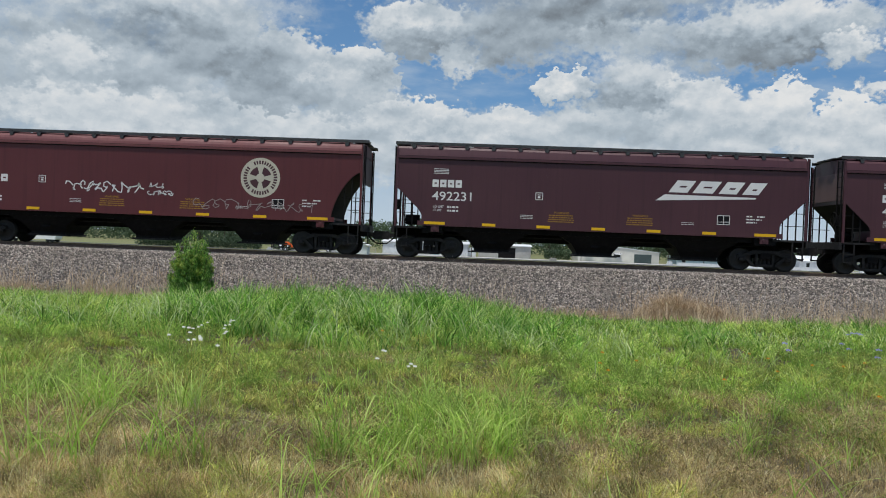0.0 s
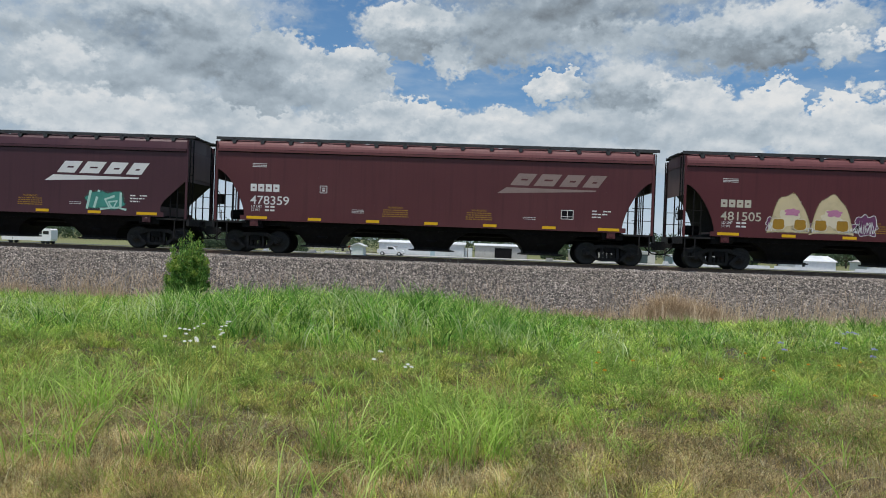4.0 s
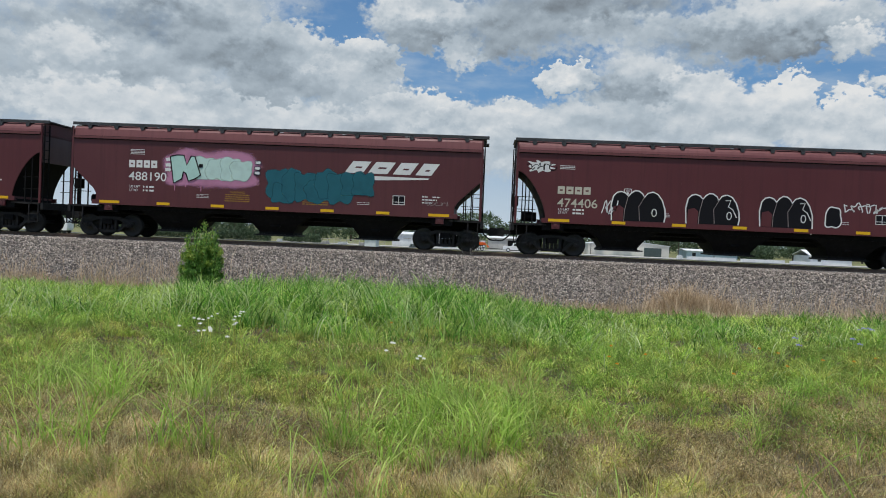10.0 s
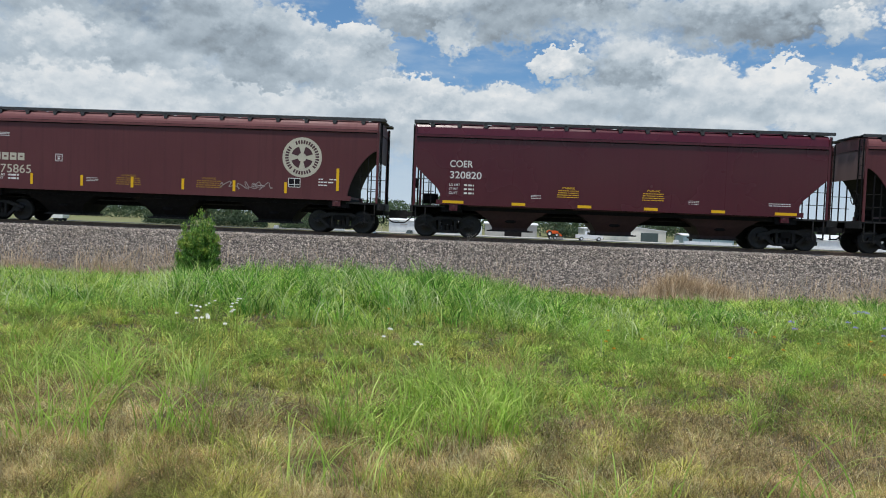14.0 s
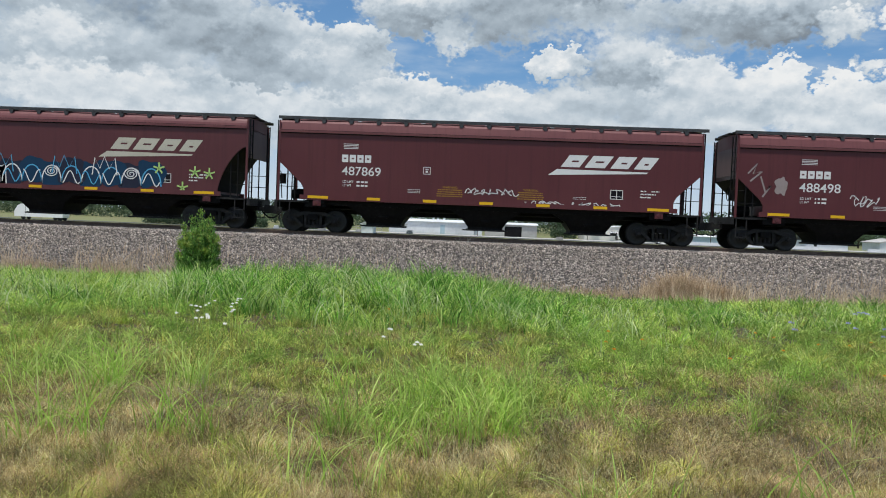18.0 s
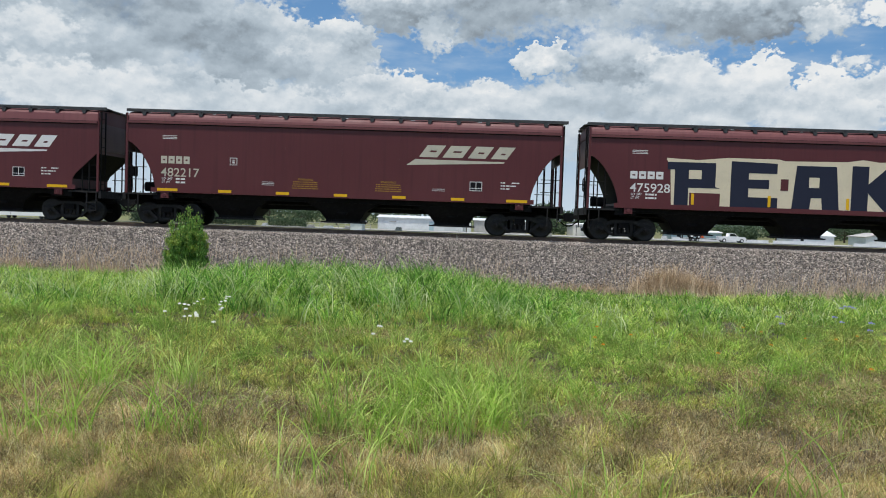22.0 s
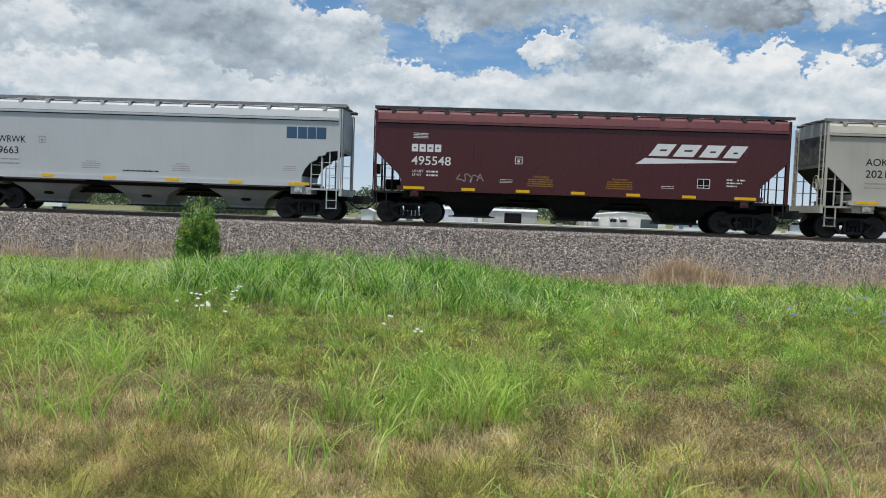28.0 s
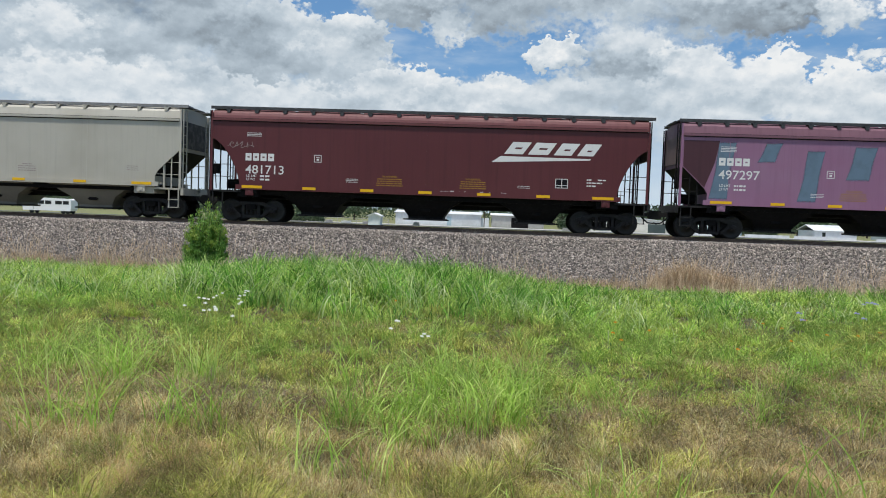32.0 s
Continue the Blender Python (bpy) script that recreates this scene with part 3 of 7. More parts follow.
def ballast():
    g = Geo()
    half = [(28.0, -0.9), (28.3, -0.86), (30.75, 0.66), (31.1, 0.72), (33.7, 0.72), (34.1, 0.66), (36.5, -0.93), (36.8, -0.98)]
    x0, x1 = -420.0, 420.0
    n = len(half)
    g.add([(x0, y, z) for y, z in half] + [(x1, y, z) for y, z in half], [(i + n, i + 1 + n, i + 1, i) for i in range(n - 1)])
    bed = thing("ballast_bed", pose(0, 0, 0), "grey-brown crushed stone bank that carries the track", "ballast", "", "structure", g, BED)
    # loose stones on the near slope
    n = 84000
    y = 28.15 + 3.6 * rng.random(n) ** 0.9
    x = (rng.random(n) * 1.36 - 0.72) * (y + 2.0)
    z = np.interp(y, [28.3, 30.75, 31.1, 33.7], [-0.86, 0.66, 0.72, 0.72])
    size = 0.022 + 0.034 * rng.random(n) ** 1.5
    stones(x, y, z, size, "ballast_stones", bed)


def stones(x, y, z, size, name, parent):
    n = len(x)
    base = np.array([(1, 0, 0), (-1, 0, 0), (0, 1, 0), (0, -1, 0), (0, 0, 1), (0, 0, -1)], float)
    v = base[None] * (0.65 + 0.6 * rng.random((n, 6, 1))) + 0.25 * rng.normal(size=(n, 6, 3))
    a = rng.random(n) * 6.283
    c, s = np.cos(a)[:, None], np.sin(a)[:, None]
    v = np.stack([v[..., 0] * c - v[..., 1] * s, v[..., 0] * s + v[..., 1] * c, v[..., 2] * 0.8], -1) * size[:, None, None]
    v += np.stack([x, y, z + size * 0.3], -1)[:, None]
    f = np.array([(0, 2, 4), (2, 1, 4), (1, 3, 4), (3, 0, 4), (2, 0, 5), (1, 2, 5), (3, 1, 5), (0, 3, 5)])
    tris = (f[None] + 6 * np.arange(n)[:, None, None]).reshape(-1, 3)
    ob = bulk(name, v.reshape(-1, 3), tris, BALLAST, "loose crushed stones, grey, pinkish and brown", "")
    ob.parent = parent


def rails():
    prof = [(-0.075, 0), (0.075, 0), (0.075, 0.014), (0.012, 0.035), (0.012, 0.125), (0.036, 0.14), (0.036, 0.165), (0.03, 0.17), (-0.03, 0.17), (-0.036, 0.165), (-0.036, 0.14), (-0.012, 0.125), (-0.012, 0.035), (-0.075, 0.014)]
    for side in (-1, 1):
        g = Geo()
        g.loft([(-420, py, pz) for py, pz in prof], [(420, py, pz) for py, pz in prof])
        thing("rail", pose(0, TRACK + side * 0.752, RAIL - 0.17), "rusty brown steel rail with a worn head", "rail", "rails of the track", "structure", g, RAILM)
    me = Geo().box(-0.115, 0.115, -1.3, 1.3, -0.17, 0.0).mesh("tie")
    for i in range(110):
        thing("tie", pose(-29 + i * 0.52, TRACK, RAIL - 0.172, 0, 0, 0), "weathered grey timber tie half buried in stone", "tie", "ties of the track", "structure", me, TIE)


ballast()
rails()


# ---- plants ----
def blades(name, x, y, h, w, lean, mat, label, category="grass", z=None, curl=0.5, heading=None, segs=2, stray=1.3):
    """Grass blades that taper and bend over, each to its own side."""
    n = len(x)
    z = ground_z(x, y) - 0.01 if z is None else z
    a = rng.random(n) * 6.283 if heading is None else heading + rng.normal(size=n) * stray
    d = np.stack([np.cos(a), np.sin(a)], 1)
    fa = rng.random(n) * 6.283
    side = np.stack([np.cos(fa), np.sin(fa)], 1) * (w / 2)[:, None]
    off = d * (lean * h)[:, None]
    drop = curl * np.minimum(lean, 1.3) * 0.5
    m = 2 * segs + 1
    v = np.zeros((n, m, 3))
    p = np.stack([x, y], 1)
    for i in range(segs + 1):
        s = i / segs
        c = p + off * s ** 1.8
        zz = z + h * (s - drop * s ** 3)
        if i == segs:
            v[:, m - 1, :2], v[:, m - 1, 2] = c, zz
        else:
            k = 1.0 - 0.35 * s
            v[:, 2 * i, :2], v[:, 2 * i + 1, :2] = c - side * k, c + side * k
            v[:, 2 * i, 2] = v[:, 2 * i + 1, 2] = zz
    f = [q for i in range(segs - 1) for q in ((2 * i, 2 * i + 1, 2 * i + 3), (2 * i, 2 * i + 3, 2 * i + 2))] + [(m - 3, m - 2, m - 1)]
    tris = (np.array(f)[None] + m * np.arange(n)[:, None, None]).reshape(-1, 3)
    return bulk(name, v.reshape(-1, 3), tris, mat, label, category)


def flecks(name, x, y, z, size, mat, label):
    """Small loose leaves: two triangles each, turned every way."""
    n = len(x)
    c = np.stack([x, y, z], 1)
    d = rng.normal(size=(n, 3)) + (0, 0, 0.4)
    d /= np.linalg.norm(d, axis=1)[:, None]
    s = np.cross(d, rng.normal(size=(n, 3)))
    s /= np.linalg.norm(s, axis=1)[:, None]
    k = size[:, None]
    v = np.stack([c - d * k, c + s * k * 0.2, c + d * k, c - s * k * 0.2], 1)
    tris = (np.array([(0, 1, 2), (0, 2, 3)])[None] + 4 * np.arange(n)[:, None, None]).reshape(-1, 3)
    return bulk(name, v.reshape(-1, 3), tris, mat, label, "weeds")


def spread(n, y0, y1, a=-0.5):
    """Points over the verge that lies in view, closer together near the path."""
    y = (y0 ** a + rng.random(n) * (y1 ** a - y0 ** a)) ** (1 / a)
    x = (rng.random(n) * 1.42 - 0.77) * (y + 0.6)
    return x, y


def tufted(cx, cy, size, radius, m):
    """Blades that fan out of tufts: m round each middle, the outer ones lower and leaning out."""
    n = len(cx)
    a, q = rng.random((n, m)) * 6.283, np.sqrt(rng.random((n, m)))
    x = (cx[:, None] + radius[:, None] * q * np.cos(a)).ravel()
    y = (cy[:, None] + radius[:, None] * q * np.sin(a)).ravel()
    h = (size[:, None] * (1.05 - 0.45 * q) * (0.65 + 0.5 * rng.random((n, m)))).ravel()
    lean = (0.15 + 0.75 * q + 0.45 * rng.random((n, m))).ravel()
    return x, y, h, lean, a.ravel()


def noise2(x, y, s, seed):
    r = np.random.default_rng(seed)
    v = np.zeros_like(x)
    for i in range(7):
        a, ph, f = r.random() * 6.283, r.random() * 6.283, s * (0.6 + 1.6 * r.random())
        v += np.sin((x * np.cos(a) + y * np.sin(a)) * f + ph)
    return v / 7 * 1.9


def belt(x, y):
    """Where the rank grass stands: its near edge wanders, its far edge follows the stones."""
    near = np.interp(x, [-16, -9, -4, -1, 1.6, 4, 7, 11], [15.5, 12.0, 12.2, 12.2, 9.6, 11.2, 13.2, 16.5]) + 1.6 * noise2(x, y, 0.9, 41) + 0.9 * noise2(x, y, 2.4, 42)
    far = np.interp(x, [-16, -8, 0, 3, 8, 16], [26.5, 27.3, 27.6, 25.2, 26.0, 27.0])
    return np.clip((y - near) / 5.5, 0, 1) * np.clip((far - y) / 1.4, 0, 1)


def height(x):
    return np.interp(x, [-18, -12, -8, -6, -1, 1.5, 4, 8, 11, 15], [0.5, 0.5, 0.62, 0.98, 0.98, 0.56, 0.4, 0.42, 0.6, 0.66])


def dry(x, y):
    """Brown, dried-out patches."""
    d = 0.5 * noise2(x, y, 0.9, 11) + 0.35 * noise2(x, y, 2.7, 12) - 0.06 * np.clip(y - 6.5, 0, 8)
    d += 1.45 * np.exp(-((y - 5.5) / 1.1) ** 2) * (1 - 0.8 * np.exp(-((x + 0.3) / 0.8) ** 2 - ((y - 6.3) / 0.6) ** 2))
    d += 0.7 * np.exp(-((x - 4.2) / 1.3) ** 2 - ((y - 8.4) / 1.2) ** 2) + 0.6 * np.exp(-((x + 3.6) / 1.0) ** 2 - ((y - 8.6) / 0.9) ** 2)
    d += 0.25 * np.clip((5.4 - y) / 0.8, 0, 1) + 0.5 * np.exp(-((x + 2.5) / 1.0) ** 2 - ((y - 4.5) / 0.7) ** 2)
    return d - 0.5 * np.exp(-((x - 3.0) / 0.7) ** 2 - ((y - 6.3) / 0.6) ** 2)


def downhill(f, x, y):
    """The way a tussock falls open, away from its middle."""
    e = 0.05
    return np.arctan2(-(f(x, y + e) - f(x, y - e)), -(f(x + e, y) - f(x - e, y)))


def tussock(x, y):
    return 0.6 * noise2(x, y, 1.5, 3) + 0.75 * noise2(x, y, 4.2, 4) + 0.35 * noise2(x, y, 9.0, 5)


def meadow():
    # short dead and green undergrowth
    x, y = spread(145000, 3.2, 27.0)
    d = dry(x, y)
    h = (0.05 + 0.1 * rng.random(len(x))) * (1 + 0.5 * np.clip(tussock(x, y), -0.6, 1.0))
    blades("thatch", x, y, h, 0.0022 + 0.0004 * y, 0.25 + 1.0 * rng.random(len(x)), THATCH, "short brown and olive undergrowth of dead grass", curl=0.6)
    # low fill of fine grass, then fine grass in tufts that fall open
    x, y = spread(90000, 3.2, 24.0)
    t = tussock(x, y)
    keep = rng.random(len(x)) < 0.55 + 0.5 * t - 0.5 * np.clip(dry(x, y) - 0.1, 0, 0.9) - 0.7 * np.clip(belt(x, y) - 0.35, 0, 1)
    x, y = x[keep], y[keep]
    blades("low_grass", x, y, 0.06 + 0.12 * rng.random(len(x)), 0.002 + 0.0005 * y, 0.3 + 1.0 * rng.random(len(x)), LONG, "short olive-green grass", curl=1.0)
    cx, cy = spread(3600, 3.2, 22.0, -0.35)
    keep = rng.random(len(cx)) < 0.75 + 0.4 * noise2(cx, cy, 1.1, 31) - 0.75 * np.clip(dry(cx, cy) - 0.05, 0, 0.9) - 0.7 * np.clip(belt(cx, cy) - 0.35, 0, 1)
    cx, cy = cx[keep], cy[keep]
    size = (0.12 + 0.26 * rng.random(len(cx)) ** 1.6) * np.clip(0.45 + 0.08 * cy, 0.6, 1.0) * np.clip(0.95 + 0.4 * noise2(cx, cy, 0.8, 33), 0.5, 1.5)
    x, y, h, lean, out = tufted(cx, cy, size, size * (0.35 + 0.35 * rng.random(len(cx))), 62)
    blades("fine_grass", x, y, h, 0.002 + 0.0005 * y, lean, LONG, "fine olive-green grass that falls open in soft tufts", curl=1.0, heading=out, segs=3, stray=0.5)
    # dry stems with their seed heads
    cx, cy = spread(4600, 3.2, 18.0, -0.5)
    keep = dry(cx, cy) > 0.05 + 0.35 * rng.random(len(cx))
    cx, cy = cx[keep], cy[keep]
    size = 0.07 + 0.15 * rng.random(len(cx)) ** 1.5
    x, y, hs, lean, out = tufted(cx, cy, size, size * (0.6 + 0.6 * rng.random(len(cx))), 44)
    blades("dry_grass", x, y, hs, 0.0014 + 0.0005 * y, lean * 0.9, DRY, "tan and brown dried grass stems", curl=0.5, heading=out, stray=0.7)
    m = rng.random(len(x)) < 0.95
    x, y, hs = x[m], y[m], hs[m]
    flecks("seed_heads", x + 0.03 * rng.normal(size=len(x)), y + 0.03 * rng.normal(size=len(x)), ground_z(x, y) + hs * (0.7 + 0.3 * rng.random(len(x))), 0.004 + 0.0005 * y, SEED, "tiny tan seed heads over the dried grass")
    # fine grey-brown dead weeds in the dry strip
    x, y = spread(60000, 4.4, 8.0, -0.5)
    want = np.exp(-((x + 1.9) / 0.8) ** 2 - ((y - 6.2) / 0.45) ** 2) + np.exp(-((x - 0.7) / 0.3) ** 2 - ((y - 6.0) / 0.35) ** 2) + 0.5 * np.exp(-((x - 2.4) / 1.2) ** 2 - ((y - 5.4) / 0.4) ** 2)
    keep = rng.random(len(x)) < 0.45 * want
    x, y = x[keep], y[keep]
    blades("dead_weed_tangle", x, y, 0.06 + 0.16 * rng.random(len(x)), 0.0035 + 0.003 * rng.random(len(x)), 0.3 + 1.3 * rng.random(len(x)), ASHEN, "tangle of fine grey-brown dead weeds in the grass", "weeds", curl=0.5)
    # yellow-green soft grass between, and over the near slope of the belt
    x, y = spread(4200, 5.5, 27.0, -0.2)
    b = belt(x, y)
    bright = np.clip((x - 0.5) / 2.0, 0, 1) * np.clip((13 - x) / 5.0, 0.3, 1) + np.clip((-6.0 - x) / 2.5, 0, 1)
    patch = np.exp(-((x + 0.4) / 1.1) ** 2 - ((y - 7.2) / 1.2) ** 2) + np.exp(-((x - 1.9) / 0.9) ** 2 - ((y - 9.2) / 1.2) ** 2) + 0.5 * np.exp(-((x + 3.6) / 1.0) ** 2 - ((y - 7.0) / 0.7) ** 2)
    want = np.clip(b * 2.2, 0, 1) * (0.16 + 0.84 * bright) + 0.8 * patch + 0.3 * np.clip(noise2(x, y, 0.8, 51), 0, 1) + 0.38 * np.clip((y - 7.5) / 3, 0, 1) * np.clip(0.6 - dry(x, y), 0, 1)
    keep = rng.random(len(x)) < want
    cx, cy, b = x[keep], y[keep], b[keep]
    size = (0.2 + (height(cx) - 0.2) * b) * (0.55 + 0.7 * rng.random(len(cx)))
    x, y, h, lean, out = tufted(cx, cy, size, size * (0.3 + 0.3 * rng.random(len(cx))), 46)
    blades("soft_grass", x, y, h, 0.0026 + 0.0007 * y, lean, MEADOW, "long soft yellow-green grass that bends over", curl=1.0, heading=out, segs=4, stray=0.5)
    # rank dark grass on the hump and before the stones
    x, y = spread(150000, 9.0, 28.0, 0.4)
    t = belt(x, y)
    dark = np.exp(-((x + 3.0) / 4.2) ** 4) + 0.3 - 0.18 * np.clip((-7 - x) / 2, 0, 1) + 0.3 * np.clip((x - 9) / 3, 0, 1)
    wob = tussock(x * 0.75, y * 0.75)
    keep = rng.random(len(x)) < t * np.clip(dark, 0, 1) * (0.6 + 0.55 * wob)
    x, y, t, wob = x[keep], y[keep], t[keep], wob[keep]
    h = height(x) * (0.3 + 0.7 * t) * (0.6 + 0.5 * rng.random(len(x))) * (0.95 + 0.5 * np.clip(wob, -0.9, 1.2))
    blades("rank_grass", x, y, h, 0.011 + 0.014 * rng.random(len(x)), 0.25 + 0.85 * rng.random(len(x)) ** 1.2, LUSH, "rank green grass, waist high on a low hump", curl=1.4, heading=downhill(tussock, x, y), segs=4)
    x, y = spread(17000, 9.5, 27.5, 0.4)
    keep = rng.random(len(x)) < belt(x, y) * (0.5 + 0.7 * noise2(x, y, 1.6, 61))
    x, y = x[keep], y[keep]
    blades("arching_blades", x, y, height(x) * (0.6 + 0.6 * rng.random(len(x))), 0.01 + 0.012 * rng.random(len(x)), 0.25 + 0.8 * rng.random(len(x)), PALEB, "single pale blades that arch over the rank grass", curl=1.2, segs=6)
    # broad-bladed tufts
    spots = [(-1.16, 5.9), (-0.97, 5.7), (-0.58, 5.3), (-0.35, 5.4), (0.05, 6.3), (-0.26, 5.9), (1.15, 6.4), (0.91, 3.7), (-2.86, 5.0), (-2.96, 4.8), (-2.54, 4.9), (-2.1, 5.0), (-0.95, 4.4), (-1.9, 5.1), (-0.63, 4.5), (0.27, 3.9), (1.82, 4.2), (0.67, 3.9)]
    spots += [(-1.1 + 1.5 * rng.random(), 5.6 + 1.7 * rng.random()) for _ in range(20)] + [(-4.3 + 1.9 * rng.random(), 6.2 + 1.2 * rng.random()) for _ in range(16)]
    for i in range(60):
        ty = 5.5 + 13 * rng.random()
        spots.append(((rng.random() * 1.35 - 0.72) * ty, ty))
    spots += [(-0.9 + 2.2 * rng.random(), 5.8 + 1.6 * rng.random()) for _ in range(26)] + [((rng.random() * 1.35 - 0.72) * ty, ty) for ty in 6.0 + 8 * rng.random(90)]
    cx, cy = np.array(spots).T
    m = 26
    size = np.where(np.arange(len(cx)) < 54, 0.42 + 0.34 * rng.random(len(cx)), 0.3 + 0.25 * rng.random(len(cx)))
    x = np.repeat(cx, m) + rng.normal(size=len(cx) * m) * 0.09
    y = np.repeat(cy, m) + rng.normal(size=len(cx) * m) * 0.09
    hh = np.repeat(size, m) * (0.5 + 0.6 * rng.random(len(x)))
    blades("broad_tufts", x, y, hh, 0.005 + 0.007 * rng.random(len(x)), 0.2 + 0.9 * rng.random(len(x)), TUFT, "tufts of broad arching fresh green blades", curl=1.1, segs=6)
    # leafy weeds in low heaps
    heaps = [(1.9, 9.1), (2.3, 9.8), (1.5, 8.8), (2.6, 9.0), (3.0, 6.3), (3.4, 6.7), (2.7, 6.5), (-2.9, 10.4), (-3.5, 9.9), (5.5, 12.6), (6.2, 13.4), (0.6, 12.0), (-0.6, 10.6)]
    heaps += [((rng.random() * 1.4 - 0.74) * hy, hy) for hy in 5.2 + 13 * rng.random(230)]
    hx, hy = np.array(heaps).T
    brown = (dry(hx, hy) > 0.25) & (np.arange(len(hx)) > 12)
    for name, mat, pick, label in (("leafy_weeds", FORB, ~brown, "low heaps of small-leaved green weeds"), ("dry_weeds", DRYFORB, brown, "low heaps of small-leaved brown dried weeds")):
        cx, cy = hx[pick], hy[pick]
        n = 520
        q = rng.normal(size=(len(cx), n, 3))
        q /= np.linalg.norm(q, axis=2)[..., None]
        q[..., 2] = np.abs(q[..., 2])
        q *= (0.35 + 0.65 * rng.random((len(cx), n)))[..., None] * (0.14 + 0.22 * rng.random(len(cx)))[:, None, None]
        x, y = (q[..., 0] * 1.4 + cx[:, None]).ravel(), (q[..., 1] * 1.4 + cy[:, None]).ravel()
        flecks(name, x, y, ground_z(x, y) + 0.02 + q[..., 2].ravel(), 0.006 + 0.001 * y + 0.006 * rng.random(len(x)), mat, label)
    # fine dead weeds along the foot of the stones
    x = (rng.random(22000) * 1.35 - 0.72) * 29
    y = 25.6 + 3.9 * rng.random(22000) ** 1.5
    dens = 0.25 + 0.4 * noise2(x, y, 0.5, 21) + 0.25 * np.clip((x - 4) / 5, 0, 1) + 0.15 * np.clip((-9 - x) / 4, 0, 1)
    keep = rng.random(22000) < dens
    x, y = x[keep], y[keep]
    z = np.interp(y, [25, 28.3, 30.7], [-0.82, -0.86, 0.6])
    blades("dead_weeds", x, y, 0.2 + 0.8 * rng.random(len(x)) ** 2, 0.008 + 0.008 * rng.random(len(x)), 0.1 + 0.5 * rng.random(len(x)), DEAD, "bleached dead weed stems along the stone bank", "weeds", z)
    # the verge on either side and behind
    x, y = -26 + 52 * rng.random(90000), -7 + 34.5 * rng.random(90000)
    out = (x < -0.76 * (y + 0.6)) | (x > 0.64 * (y + 0.6)) | (y < 3.3)
    keep = out & (rng.random(90000) < 0.65 + 0.4 * tussock(x, y)) & (x * x + y * y > 0.8)
    x, y = x[keep], y[keep]
    blades("verge_grass", x, y, 0.12 + 0.25 * rng.random(len(x)) + 0.3 * belt(x, y), 0.012 + 0.012 * rng.random(len(x)), 0.4 + rng.random(len(x)), LONG, "olive-green grass of the verge", curl=0.9)
    # tall tan stems that stand up before the stones at one end
    n = 1500
    x = -21.5 + 12.0 * rng.random(n) ** 1.1 + 0.7 * noise2(rng.random(n) * 9, rng.random(n), 1.0, 71)
    y = 26.0 + 2.6 * rng.random(n)
    z = np.interp(y, [25, 28.3, 30.7], [-0.82, -0.86, 0.6])
    keep = rng.random(n) < 0.55 + 0.6 * noise2(x, y, 1.1, 72)
    x, y, z = x[keep], y[keep], z[keep]
    blades("tall_dead_stems", x, y, 0.35 + 0.95 * rng.random(len(x)) ** 1.8, 0.009 + 0.009 * rng.random(len(x)), 0.1 + 0.6 * rng.random(len(x)), DEAD, "tall thin tan stems of dead grass before the stones", "weeds", z, segs=3)


meadow()


def clump(x, y, r, h, n, mat, name, label, category):
    a, q = rng.random(n) * 6.283, np.sqrt(rng.random(n)) * r
    px, py = q * np.cos(a), q * np.sin(a)
    z = np.zeros(n)
    ob = blades(name, px, py, h * (0.55 + 0.5 * rng.random(n)) * (1 - 0.5 * (q / r) ** 2), 0.006 + 0.009 * rng.random(n), 0.15 + 0.9 * rng.random(n), mat, label, category, z, 0.8, None, 3)
    ob.matrix_basis = pose(x, y, float(np.interp(y, [25, 28.3, 30.7], [-0.82, -0.86, 0.6])))
    ob["kind"] = ""
    return ob


for cx, cy, cr, ch, cn in ((7.0, 27.4, 0.75, 1.5, 1500), (7.9, 27.3, 0.65, 1.15, 900), (8.7, 27.2, 0.5, 0.8, 300), (6.1, 27.2, 0.6, 0.8, 400), (4.6, 27.2, 0.7, 0.5, 200), (-16.6, 27.2, 1.3, 0.8, 420), (-13.2, 26.8, 1.0, 0.5, 260), (-11.4, 26.8, 0.8, 0.5, 180), (-7.4, 26.6, 0.8, 0.6, 260), (3.6, 27.2, 0.8, 0.5, 260)):
    tagged(clump(cx, cy, cr, ch, cn, DEADB, "dry_grass_clump", "dry brown clump of dead grass at the foot of the stones", "grass clump"), group="dry clumps by the track")


